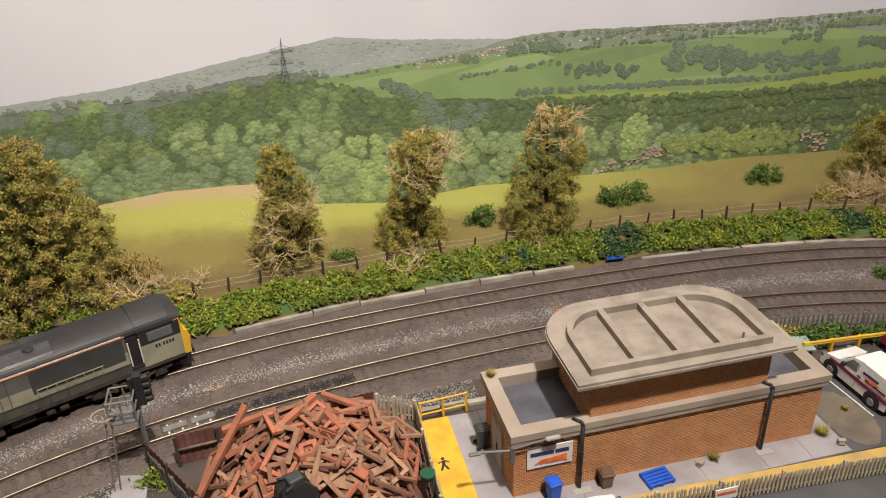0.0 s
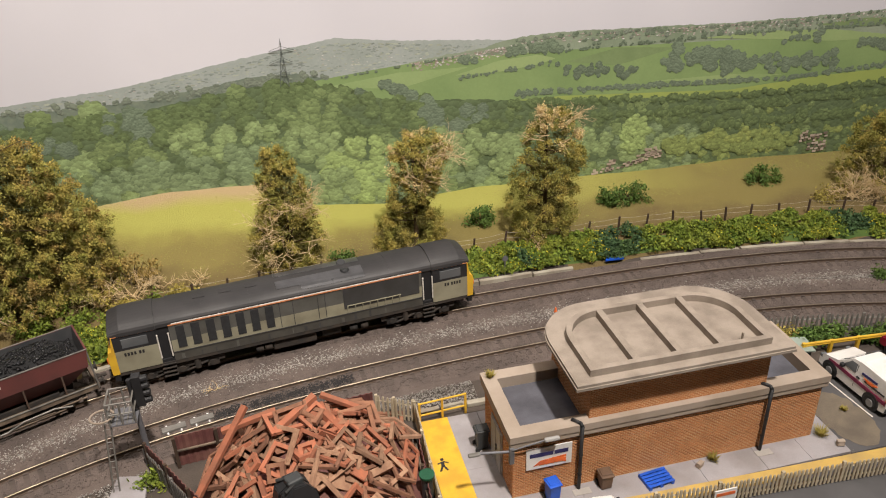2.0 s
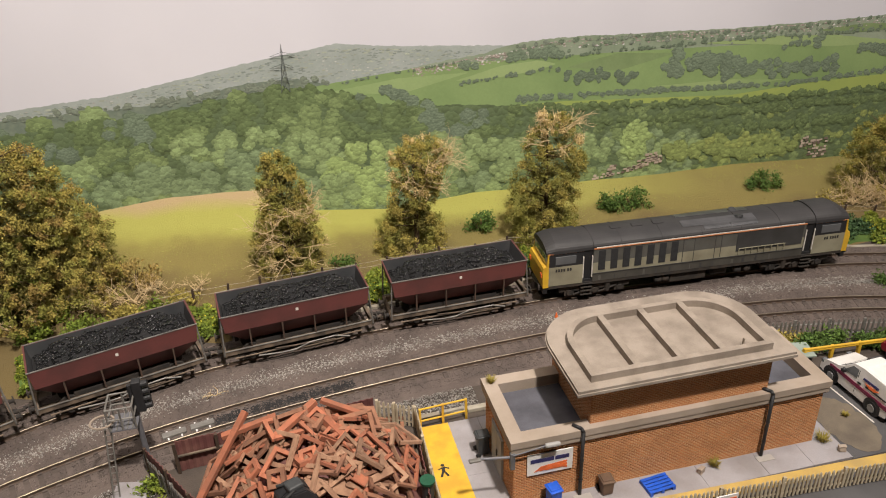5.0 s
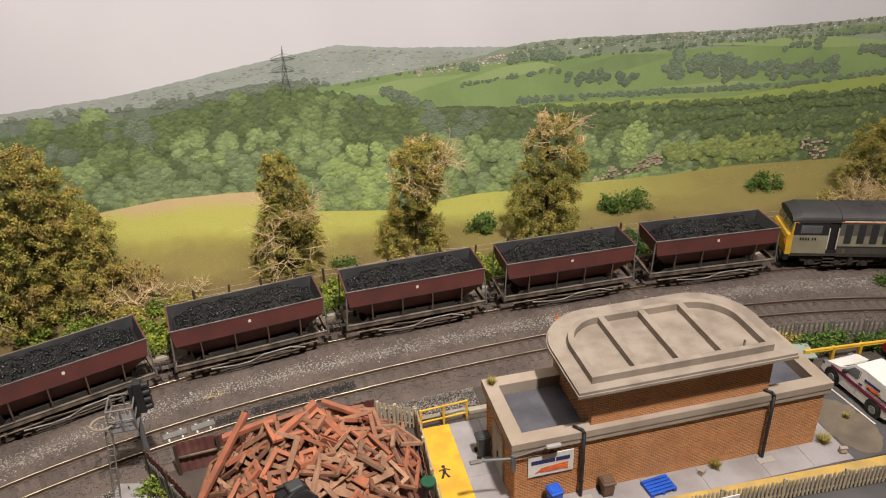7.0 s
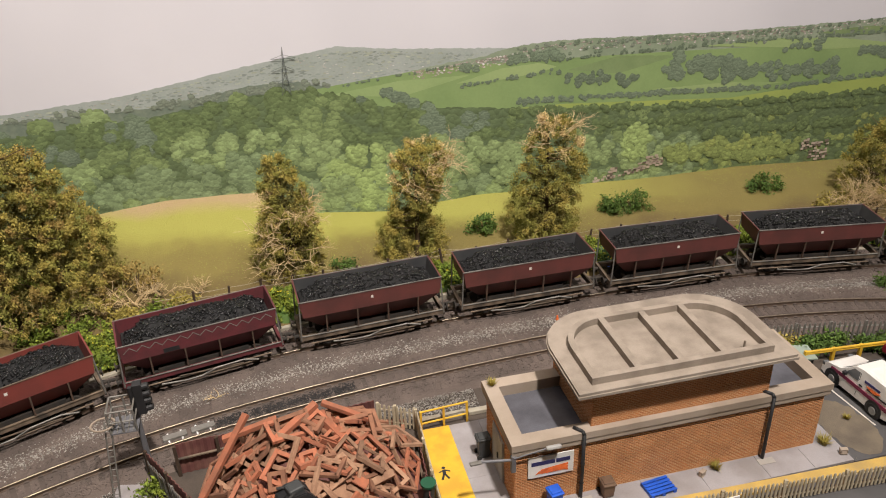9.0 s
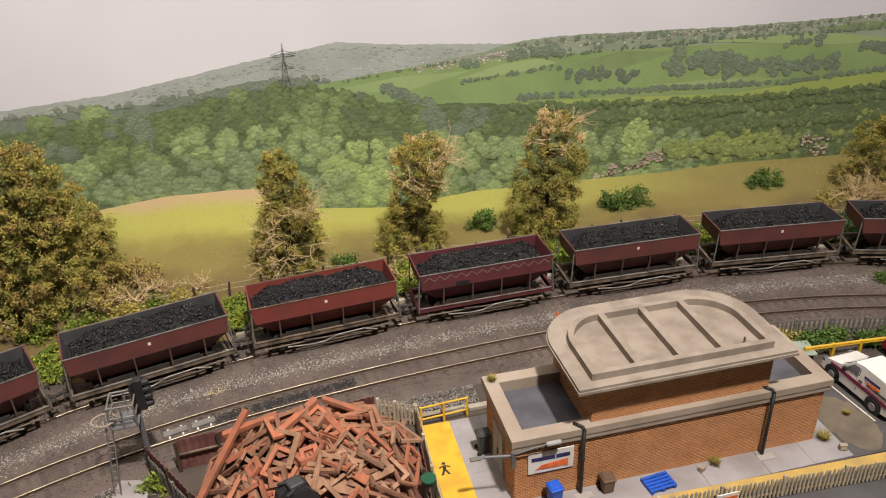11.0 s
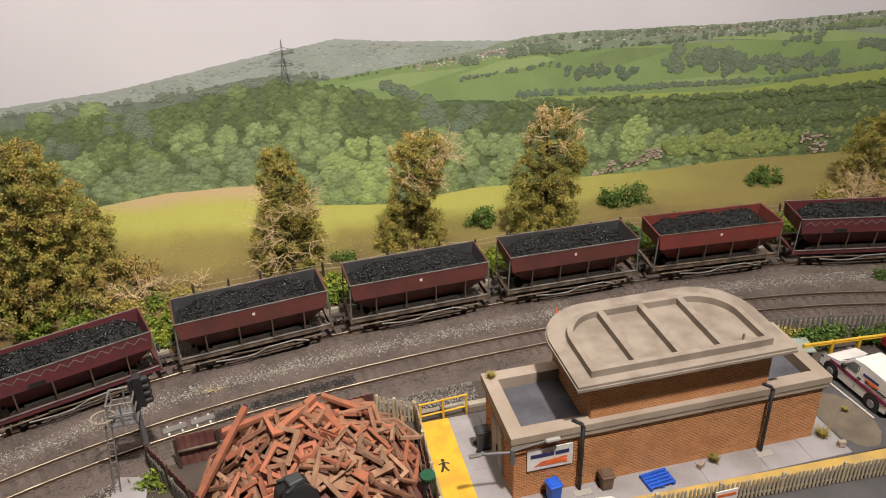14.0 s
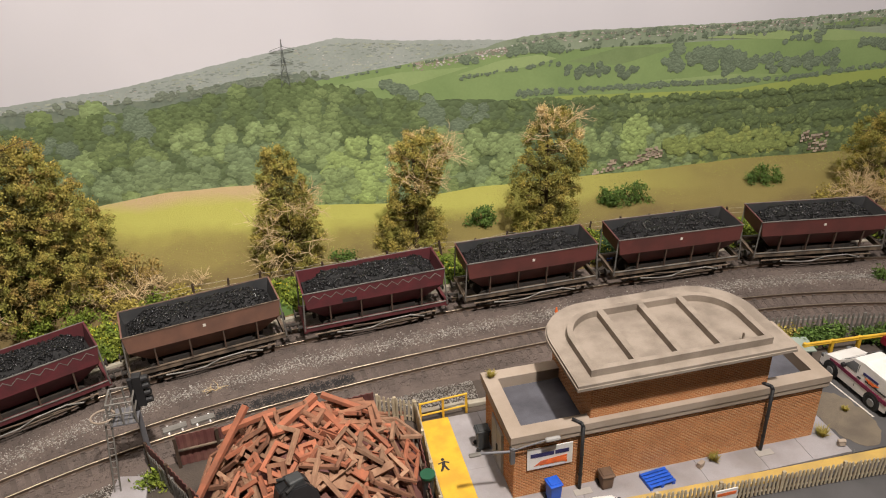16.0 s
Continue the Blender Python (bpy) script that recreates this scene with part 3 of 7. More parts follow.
def build_loco():
    loco = thing("diesel_locomotive", (0, 0, 0), "grey diesel freight locomotive with yellow ends and black cab doors", "locomotive")
    L2, W, z0 = 123.0, 17.2, 20.0
    zc, zr = 47.5, 55.0
    # frame and lower skirt
    bm = bmesh.new()
    box(bm, -L2 + 1.5, L2 - 1.5, -W + 0.3, W - 0.3, z0 - 2.6, z0)
    part("underframe", bm, "underframe", loco)
    # main body between the cabs: dark skirt, pale band, mid grey upper
    cab = 32.0
    x0, x1 = -L2 + cab + 5, L2 - cab - 5
    roof_sec = [(-(W - 0.4) * math.cos(t), zc + (zr - zc) * math.sin(t) ** 0.8) for t in np.linspace(0, math.pi, 19)]
    for name, material, a, b, wv, label in (("body_skirt", "loco_grime", z0, 26.6, W - 0.2, "grime-darkened grey lower side"),
                                            ("body_band", "loco_pale", 26.6, 35.5, W - 0.6, "pale grey band"),
                                            ("body_upper", "loco_mid", 35.5, zc, W - 0.6, "mid grey upper side")):
        bm = bmesh.new()
        box(bm, x0, x1, -wv, wv, a, b)
        part(name, bm, material, loco, label)
    bm = bmesh.new()
    extrude_x(bm, roof_sec, x0, x1)
    roof = part("roof", bm, "loco_roof", loco, "dark grey curved roof")
    for xa in np.linspace(x0 + 22, x1 - 22, 5):
        bm = bmesh.new()
        extrude_x(bm, [(y * 1.012, zc + (z - zc) * 1.03 + 0.02) for y, z in roof_sec], xa - 0.5, xa + 0.5)
        part("roof_seam", bm, "loco_roof", roof)
    for side in (1, -1):
        over = [(y * 1.015 * side, zc + (z - zc) * 1.05) for y, z in roof_sec[3:9]]
        under = [(y * 0.97 * side, zc + (z - zc) * 0.95) for y, z in roof_sec[3:9]]
        bm = bmesh.new()
        extrude_x(bm, over + under[::-1], 2, 46)
        extrude_x(bm, over[2:] + under[2:][::-1], -14, 2)
        panel = part("roof_panel", bm, "roof_steel", roof, "worn bright grey roof panel")
        bm = bmesh.new()
        rod(bm, (34, -5.5 * side, zr - 0.8), (34, -5.0 * side, zr + 0.9), 3.4, 3.0, seg=16)
        part("exhaust", bm, "grille", panel)
    for xa in (-64, -47, -30):
        bm = bmesh.new()
        box(bm, xa - 4, xa + 4, -2.6, 2.6, zr - 0.3, zr + 0.5, bevel=0.2)
        part("roof_hatch", bm, "loco_roof", roof)
    # cant rail lines
    for y in (-1, 1):
        bm = bmesh.new()
        box(bm, x0, x1, min(y * (W - 0.5), y * (W - 0.1)), max(y * (W - 0.5), y * (W - 0.1)), zc - 0.5, zc + 0.3)
        part("cantrail_line", bm, "orange_line", loco, "orange line below the roof")
        bm = bmesh.new()
        box(bm, x0 + 2, x1 - 2, min(y * (W - 0.5), y * (W - 0.2)), max(y * (W - 0.5), y * (W - 0.2)), zc + 0.3, zc + 0.9)
        part("gutter", bm, "white_line", loco, "pale worn gutter")
        # side louvres towards the rear, big grille towards the front
        for k in range(7):
            xa = x0 + 4 + k * 9.6
            bm = bmesh.new()
            box(bm, xa, xa + 5.4, min(y * (W - 0.7), y * (W - 0.3)), max(y * (W - 0.7), y * (W - 0.3)), 29.0, 45.6)
            part("louvre", bm, "grille", loco, "black side louvre")
        bm = bmesh.new()
        ya, yb = sorted((y * (W - 0.7), y * (W - 0.25)))
        box(bm, x1 - 57, x1 - 2, ya, yb, 30.5, 46.6)
        gr = part("radiator_grille", bm, "loco_dark", loco, "dark grey radiator grille panel")
        ya, yb = sorted((y * (W - 0.1), y * (W + 0.5)))
        for k in range(8):
            bm = bmesh.new()
            box(bm, x1 - 55 + k * 5.4, x1 - 54.4 + k * 5.4, ya, yb, 28.5, 32.6)
            part("grab_post", bm, "loco_pale", gr)
        bm = bmesh.new()
        box(bm, x1 - 55, x1 - 16, ya, yb, 32.6, 33.1)
        part("grab_rail", bm, "loco_pale", gr)
        for xa in (x0 + 71, x0 + 80, x0 + 97, x1 - 70):
            bm = bmesh.new()
            ya, yb = sorted((y * (W - 0.7), y * (W - 0.5)))
            box(bm, xa, xa + 0.5, ya, yb, 27, zc - 0.8)
            part("panel_seam", bm, "loco_dark", loco)
        for k in range(14):
            xa = x0 + 6 + k * 11.5 + random.uniform(-3, 3)
            bm = bmesh.new()
            ya, yb = sorted((y * (W - 0.3), y * (W - 0.12)))
            box(bm, xa, xa + random.uniform(0.8, 2.4), ya, yb, 20.4, random.uniform(23.5, 26))
            part("grime_streak", bm, "loco_dark" if k % 3 else "loco_mid", loco)
        # mid-level moulding
        ya, yb = sorted((y * (W - 0.2), y * (W + 0.15)))
        bm = bmesh.new()
        box(bm, x0, x1, ya, yb, 26.2, 26.8)
        part("moulding", bm, "loco_dark", loco)
    for end in (-1, 1):
        m = Matrix.Diagonal((end, 1, 1, 1))
        # door recess
        bm = bmesh.new()
        box(bm, L2 - cab - 5, L2 - cab + 3, -W + 2.2, W - 2.2, z0, zc + 1.5)
        box(bm, L2 - cab - 5, L2 - cab + 3, -W + 0.9, W - 0.9, z0, z0 + 2)
        bmesh.ops.transform(bm, matrix=m, verts=bm.verts)
        part("door_recess", bm, "black", loco, "black cab doorway")
        # cab: lower pale box, dark window band, roof
        bm = bmesh.new()
        extrude_x(bm, [(-W, z0), (-W, 36), (W, 36), (W, z0)], L2 - cab + 3, L2 - 2.5)
        bmesh.ops.transform(bm, matrix=m, verts=bm.verts)
        cabp = part("cab", bm, "loco_pale", loco, "pale grey cab side")
        bm = bmesh.new()
        extrude_x(bm, [(-W, 36), (-W + 1.0, 46.5), (W - 1.0, 46.5), (W, 36)], L2 - cab + 3, L2 - 2.5,
                  [(-W, 36), (-W + 1.0, 46.5), (W - 1.0, 46.5), (W, 36)])
        bmesh.ops.transform(bm, matrix=m, verts=bm.verts)
        part("window_band", bm, "black", cabp, "black cab window surround")
        for y in (-1, 1):
            bm = bmesh.new()
            ya, yb = sorted((y * (W - 0.75), y * (W - 0.05)))
            box(bm, L2 - 23.5, L2 - 7.5, ya, yb, 37.6, 44.2, bevel=0.2)
            bmesh.ops.transform(bm, matrix=m, verts=bm.verts)
            part("side_window", bm, "glass", cabp, "cab side window")
            for dx in (-cab - 4.2, -cab + 2.8):
                bm = bmesh.new()
                rod(bm, (L2 + dx, y * (W - 0.3), z0 + 4), (L2 + dx, y * (W - 0.3), z0 + 22), 0.5, seg=6)
                bmesh.ops.transform(bm, matrix=m, verts=bm.verts)
                part("door_handrail", bm, "white_line", cabp, "pale handrail")
            bm = bmesh.new()
            ya, yb = sorted((y * (W + 0.0), y * (W + 0.12)))
            for k in range(6):
                box(bm, L2 - 20 + k * 2.0 + (1.0 if k > 1 else 0), L2 - 18.7 + k * 2.0 + (1.0 if k > 1 else 0), ya, yb, 31.6, 34.0)
            bmesh.ops.transform(bm, matrix=m, verts=bm.verts)
            part("number_bar", bm, "black", cabp, "dark number bars on the cab side")
            # steps below the doorway
            for k in range(4):
                bm = bmesh.new()
                ya, yb = sorted((y * (W - 1.5), y * (W + 0.6)))
                box(bm, L2 - cab - 5, L2 - cab + 4, ya, yb, 9 + k * 3.1, 9.6 + k * 3.1)
                bmesh.ops.transform(bm, matrix=m, verts=bm.verts)
                part("cab_step", bm, "underframe", cabp)
        bm = bmesh.new()
        arc = lambda wide, high: [(-wide * math.cos(t), 46.5 + high * math.sin(t) ** 0.75) for t in np.linspace(0, math.pi, 19)]
        extrude_x(bm, arc(W - 1.2, 8.3), L2 - cab - 5, L2 - cab + 2.6)
        extrude_x(bm, arc(W - 0.4, 9.3), L2 - cab + 2.6, L2 - 8, arc(W - 0.4, 9.1))
        extrude_x(bm, arc(W - 0.4, 9.1), L2 - 8, L2 - 0.6, arc(W - 0.9, 5.6))
        bmesh.ops.transform(bm, matrix=m, verts=bm.verts)
        part("cab_roof", bm, "loco_roof", cabp, "dark grey cab roof")
        for y in (-1, 1):
            bm = bmesh.new()
            ya, yb = sorted((y * (W - 1.2), y * (W - 0.6)))
            box(bm, L2 - cab + 3, L2 - 2, ya, yb, 46.3, 46.9)
            bmesh.ops.transform(bm, matrix=m, verts=bm.verts)
            part("cab_line", bm, "orange_line", cabp)
        # yellow end, raked above the waist
        bm = bmesh.new()
        pts = [(L2 - 2.5, z0 - 1), (L2 + 1.8, z0 - 1), (L2 + 2.4, 33), (L2 + 1.6, 36), (L2 - 0.6, 37), (L2 - 1.9, 46.8), (L2 - 2.5, 46.8)]
        a = [bm.verts.new((x, -W, z)) for x, z in pts]
        b = [bm.verts.new((x, W, z)) for x, z in pts]
        bm.faces.new(a)
        bm.faces.new(b[::-1])
        for i in range(len(pts)):
            bm.faces.new((a[i], a[(i + 1) % len(pts)], b[(i + 1) % len(pts)], b[i]))
        bmesh.ops.transform(bm, matrix=m, verts=bm.verts)
        face = part("cab_front", bm, "yellow", loco, "warning yellow cab front")
        for y0, y1 in ((-W + 2, -0.6), (0.6, W - 2)):
            bm = bmesh.new()
            box(bm, L2 - 2.0, L2 - 0.7, y0, y1, 37.8, 45.6, bevel=0.2)
            bmesh.ops.transform(bm, matrix=m, verts=bm.verts)
            part("windscreen", bm, "glass", face)
        for y in (-W + 2.6, W - 2.6):
            bm = bmesh.new()
            box(bm, L2 + 1.8, L2 + 3.2, y - 1.6, y + 1.6, 27.5, 31, bevel=0.3)
            bmesh.ops.transform(bm, matrix=m, verts=bm.verts)
            part("tail_lamp", bm, "red_lamp", face, "orange lamp housing")
            bm = bmesh.new()
            rod(bm, (L2, y * 0.8, 17.5), (L2 + 3.5, y * 0.8, 17.5), 1.2)
            rod(bm, (L2 + 3.5, y * 0.8, 17.5), (L2 + 4.4, y * 0.8, 17.5), 3.0, seg=14)
            bmesh.ops.transform(bm, matrix=m, verts=bm.verts)
            part("buffer", bm, "underframe", face)
        bm = bmesh.new()
        box(bm, L2 - 2, L2 + 1.4, -W + 1, W - 1, 13.5, 19)
        bmesh.ops.transform(bm, matrix=m, verts=bm.verts)
        part("buffer_beam", bm, "black", face)
        # bogie
        cx = end * (L2 - 40)
        bm = bmesh.new()
        for y in (-1, 1):
            ya, yb = sorted((y * 12.0, y * 14.6))
            box(bm, cx - 28, cx + 28, ya, yb, 11.5, 15.5, bevel=0.4)
            for k in (-20, 0, 20):
                box(bm, cx + k - 4, cx + k + 4, ya, yb + (0.8 if y > 0 else 0), 8, 14, bevel=0.3)
                rod(bm, (cx + k, y * 14.4, 11), (cx + k, y * 15.8, 11), 2.2, seg=12)
            for k in (-10, 10):
                rod(bm, (cx + k, y * 14.4, 9.5), (cx + k, y * 14.4, 16.5), 2.2, seg=10)
                rod(bm, (cx + k - 7, y * 15.0, 9), (cx + k + 7, y * 15.0, 13), 0.7, seg=6)
        bog = part("bogie", bm, "underframe", loco, "dirty black bogie frame")
        for k in (-20, 0, 20):
            wheelset(bog, cx + k, 6.9)
    # tanks and gear below the floor
    for xa, xb, ya, zb in ((-22, 8, 14.5, 8.5), (12, 26, 13.5, 10)):
        bm = bmesh.new()
        box(bm, xa, xb, -ya, ya, zb, 17.4, bevel=0.8)
        part("under_tank", bm, "underframe", loco)
    for y in (-13, 13):
        for xa in (-34, -28, 32, 40):
            bm = bmesh.new()
            rod(bm, (xa, y, 12.5), (xa + 5, y, 12.5), 2.8, seg=14)
            part("air_reservoir", bm, "underframe", loco, smooth=True)
    return loco


WAGON_KINDS = [
    ("maroon", "wagon_inside", "galv", False, "dark maroon coal hopper wagon heaped with coal"),
    ("maroon_old", "maroon_old", "galv", True, "dark crimson coal hopper wagon with pale zigzag line on its side"),
    ("red_new", "red_new", "frame_tan", False, "light red coal hopper wagon heaped with coal"),
    ("brown_wagon", "wagon_inside", "frame_tan", False, "weathered brown coal hopper wagon heaped with coal"),
]


def build_wagon(kind, seed):
    paint, inside, edge, zigzag, label = WAGON_KINDS[kind]
    rng = np.random.default_rng(seed)
    wagon = thing("hopper_wagon", (0, 0, 0), label, "hopper wagon", "coal train")
    H, WT, top, mid, low = 51.5, 17.0, 47.0, 31.0, 18.5
    # body shell: vertical band, then sloping sides down to the floor
    rings = [(H - 1.0, WT, top), (H - 2.6, WT, mid + 3.5), (H - 15, 7.0, low + 1.5)]
    inner = [(H - 1.7, WT - 0.7, top), (H - 3.4, WT - 0.8, mid + 3.5), (H - 17, 6.2, low + 2.5)]
    bm = bmesh.new()
    quad = lambda x, y, z: [bm.verts.new(p) for p in ((-x, -y, z), (x, -y, z), (x, y, z), (-x, y, z))]
    levels = [quad(*r) for r in rings[::-1]] + [quad(*r) for r in inner]
    bm.faces.new(levels[0][::-1])
    for a, b in zip(levels, levels[1:]):
        for i in range(4):
            bm.faces.new((a[i], a[(i + 1) % 4], b[(i + 1) % 4], b[i]))
    bm.faces.new(levels[-1])
    body = part("hopper_body", bm, paint, wagon)
    if inside != paint:
        bm = bmesh.new()
        levels = [quad(x - 0.06, y - 0.06, z + (0.02 if k == 0 else 0.3)) for k, (x, y, z) in enumerate(inner)]
        for a, b in zip(levels, levels[1:]):
            for i in range(4):
                bm.faces.new((a[i], a[(i + 1) % 4], b[(i + 1) % 4], b[i]))
        part("lining", bm, inside, body, "dark grey hopper lining")
    # rim angle
    for y in (-1, 1):
        bm = bmesh.new()
        ya, yb = sorted((y * (WT - 0.35), y * (WT + 0.3)))
        box(bm, -H + 0.6, H - 0.6, ya, yb, top - 0.3, top + 0.3)
        part("rim", bm, edge, body, "worn pale rim")
    for x in (-1, 1):
        bm = bmesh.new()
        xa, xb = sorted((x * (H - 1.6), x * (H - 0.6)))
        box(bm, xa, xb, -WT, WT, top - 0.3, top + 0.25)
        part("end_rim", bm, paint, body)
    # square badge or zigzag stiffener
    for y in (-1, 1):
        ya, yb = sorted((y * (WT + 0.02), y * (WT + 0.2)))
        bm = bmesh.new()
        if zigzag:
            line = []
            for k in range(25):
                line.append((-H + 4 + k * 3.95, top - 2.4 if k % 2 else top - 5.8))
            up = [(px, pz + 0.3) for px, pz in line]
            down = [(px, pz - 0.3) for px, pz in line][::-1]
            ring = [bm.verts.new((px, ya, pz)) for px, pz in up + down], [bm.verts.new((px, yb, pz)) for px, pz in up + down]
            n = len(ring[0])
            for i in range(24):
                for rr in ring:
                    bm.faces.new((rr[i], rr[i + 1], rr[n - 2 - i], rr[n - 1 - i]))
            for i in range(n):
                bm.faces.new((ring[0][i], ring[0][(i + 1) % n], ring[1][(i + 1) % n], ring[1][i]))
            part("zigzag_strip", bm, "galv", body, "pale zigzag strip")
            bm = bmesh.new()
            box(bm, -24, -14, ya, yb, 35, 38)
            part("data_panel", bm, "black", body)
        else:
            box(bm, -0.9, 0.9, ya, yb, 41.0, 43.0)
            part("badge", bm, "white_line", body, "small pale square badge")
    # frame: solebars, headstocks, ribs, end posts, doors and pipes
    bm = bmesh.new()
    for y in (-1, 1):
        ya, yb = sorted((y * 13.0, y * 15.0))
        box(bm, -H - 1, H + 1, ya, yb, 15.0, 18.2)
    for x in (-1, 1):
        xa, xb = sorted((x * (H - 1), x * (H + 1.2)))
        box(bm, xa, xb, -15.5, 15.5, 14.6, 18.6)
    frame_part = part("underframe", bm, "frame_tan" if kind != 1 else "maroon_old", wagon, "weathered tan underframe")
    for y in (-1, 1):
        bm = bmesh.new()
        ya, yb = sorted((y * 14.6, y * 15.5))
        box(bm, -H - 0.6, H + 0.6, ya, yb, 18.25, 18.75)
        part("solebar_edge", bm, "galv" if kind < 2 else "frame_tan", frame_part, "worn pale solebar edge")
        bm = bmesh.new()
        bend = [(-30, 11.0), (-14, 9.2), (-4, 9.4), (6, 12.6), (24, 13.2), (34, 10.2)]
        for (xa, za), (xb, zb) in zip(bend, bend[1:]):
            rod(bm, (xa, y * 16.1, za), (xb, y * 16.1, zb), 0.55, seg=6)
        part("brake_pipe", bm, "galv", frame_part, "pale bent brake pipe")
    for x in (-33, -11, 11, 33):
        for y in (-1, 1):
            bm = bmesh.new()
            extrude_x(bm, [(y * 13.5, 18), (y * 15.0, 18), (y * (WT - 0.1), mid + 3.5), (y * (WT - 2.2), mid + 2.5)], x - 0.5, x + 0.5)
            part("side_rib", bm, "rib_brown", body, "dull brown side rib")
    for x in (-1, 1):
        for y in (-15.6, 15.6):
            bm = bmesh.new()
            rod(bm, (x * (H + 0.4), y, 16), (x * (H - 1.2), y, top - 1.0), 0.55, seg=6)
            part("end_post", bm, "galv", frame_part)
        for y in (-9.5, 9.5):
            bm = bmesh.new()
            rod(bm, (x * (H + 1), y, 16.5), (x * (H + 4), y, 16.5), 1.3)
            rod(bm, (x * (H + 4), y, 16.5), (x * (H + 4.8), y, 16.5), 3.0, seg=14)
            part("buffer", bm, "underframe", frame_part)
        bm = bmesh.new()
        rod(bm, (x * (H + 1), 0, 14), (x * (H + 8.2), 0, 13.5), 1.1)
        rod(bm, (x * (H + 1), 4, 14), (x * (H + 7.5), 3, 10.5), 0.7)
        part("coupling", bm, "underframe", frame_part)
    for y in (-1, 1):
        bm = bmesh.new()
        rod(bm, (-H + 6, y * 15.4, 12.2), (H - 8, y * 15.4, 12.2), 0.6, seg=6)
        rod(bm, (-18, y * 15.8, 13.6), (24, y * 15.8, 10.4), 0.5, seg=6)
        rod(bm, (-6, y * 15.8, 9.4), (30, y * 15.8, 9.8), 0.5, seg=6)
        part("brake_rod", bm, "frame_tan", frame_part, "tan brake rodding")
    bm = bmesh.new()
    box(bm, -30, 30, -8.5, 8.5, 10.5, 19, bevel=0.8)
    part("hopper_door", bm, "underframe", frame_part)
    for x in (-33.5, 33.5):
        for y in (-1, 1):
            bm = bmesh.new()
            ya, yb = sorted((y * 11.5, y * 13.8))
            box(bm, x - 7.5, x + 7.5, ya, yb, 12.5, 15.2, bevel=0.3)
            box(bm, x - 2.4, x + 2.4, ya, yb + (1 if y > 0 else 0), 8.5, 13.5, bevel=0.3)
            rod(bm, (x, y * 13.6, 11), (x, y * 15.2, 11), 1.9, seg=10)
            for k in (-8.5, 8.5):
                box(bm, x + k - 1.2, x + k + 1.2, ya, yb, 8.0, 13.2, bevel=0.3)
            gear = part("axle_guard", bm, "underframe", frame_part)
        wheelset(frame_part, x, 6.2)
    # coal: a heaped bed and loose lumps
    bm = bmesh.new()
    nx, ny = 30, 12
    def heap(x, y):
        e = min(1.0, max(0.0, 1 - abs(x) / (H - 4)) * 3.4) * min(1.0, max(0.0, 1 - abs(y) / (WT - 1)) * 2.3)
        return 37.6 + 10.0 * max(0, e) ** 0.85 + 2.6 * noise.noise((x * 0.09 + seed * 7, y * 0.13, 0)) * min(1.0, e + 0.2)
    g = [[bm.verts.new((x, y, heap(x, y))) for y in np.linspace(-WT + 0.95, WT - 0.95, ny)] for x in np.linspace(-H + 3.6, H - 3.6, nx)]
    for i in range(nx - 1):
        for j in range(ny - 1):
            bm.faces.new((g[i][j], g[i + 1][j], g[i + 1][j + 1], g[i][j + 1]))
    load = part("coal_load", bm, "coal_dust", wagon, "heaped black coal")
    n = 2300
    xs, ys = rng.uniform(-H + 5.5, H - 5.5, n), rng.uniform(-WT + 1.8, WT - 1.8, n)
    c = np.array([(x, y, heap(x, y) + 0.35) for x, y in zip(xs, ys)])
    v, f = stones(c, 0.4 + 1.5 * rng.random(n) ** 2.2, rng, 0.62)
    soup("coal_surface", v, f, "coal", load)
    return wagon


PITCH, SPEED, LOCO_S0, WAGON_S0 = 118.6, 102.1, -204.0, -394.5
LOCO = build_loco()
FIRST = {k: build_wagon(k, 11 + k) for k in range(4)}
ORDER = [0, 0, 0, 0, 0, 1, 2, 0, 0, 0, 1, 3, 1, 0]
WAGONS, used = [], set()
for kind in ORDER:
    if kind in used:
        WAGONS.append(copy_thing(FIRST[kind], Matrix.Identity(4)))
    else:
        WAGONS.append(FIRST[kind])
        used.add(kind)


def on_track(s, wheelbase):
    """Pose of a vehicle whose middle is at s, its two axles on the track's line."""
    a, b = OUTER.at(s - wheelbase / 2), OUTER.at(s + wheelbase / 2)
    return pose((a[0] + b[0]) / 2 * MM, (a[1] + b[1]) / 2 * MM, 0, 0, 0, math.degrees(math.atan2(b[1] - a[1], b[0] - a[0])))


def motions():
    """The train runs at a steady pace along the far track."""
    times = [0.5 * k for k in range(33)]
    walk(LOCO, [(t, on_track(LOCO_S0 + SPEED * t, 160)) for t in times])
    for k, wagon in enumerate(WAGONS):
        walk(wagon, [(t, on_track(WAGON_S0 - PITCH * k + SPEED * t, 67)) for t in times])


# ---- the printed landscape on the board: flat layers of print, from the far hill down to the near woods ----
PRINT = {}


def ink(name, colour, other=None, spread=0.2, scale=30, vary=0.12, fine=500):
    if name not in PRINT:
        PRINT[name] = mat("print_" + name, colour, 0.85, other=other, scale=scale, fine=fine, bump=0, vary=vary, island=True, spread=spread)
    return PRINT[name]


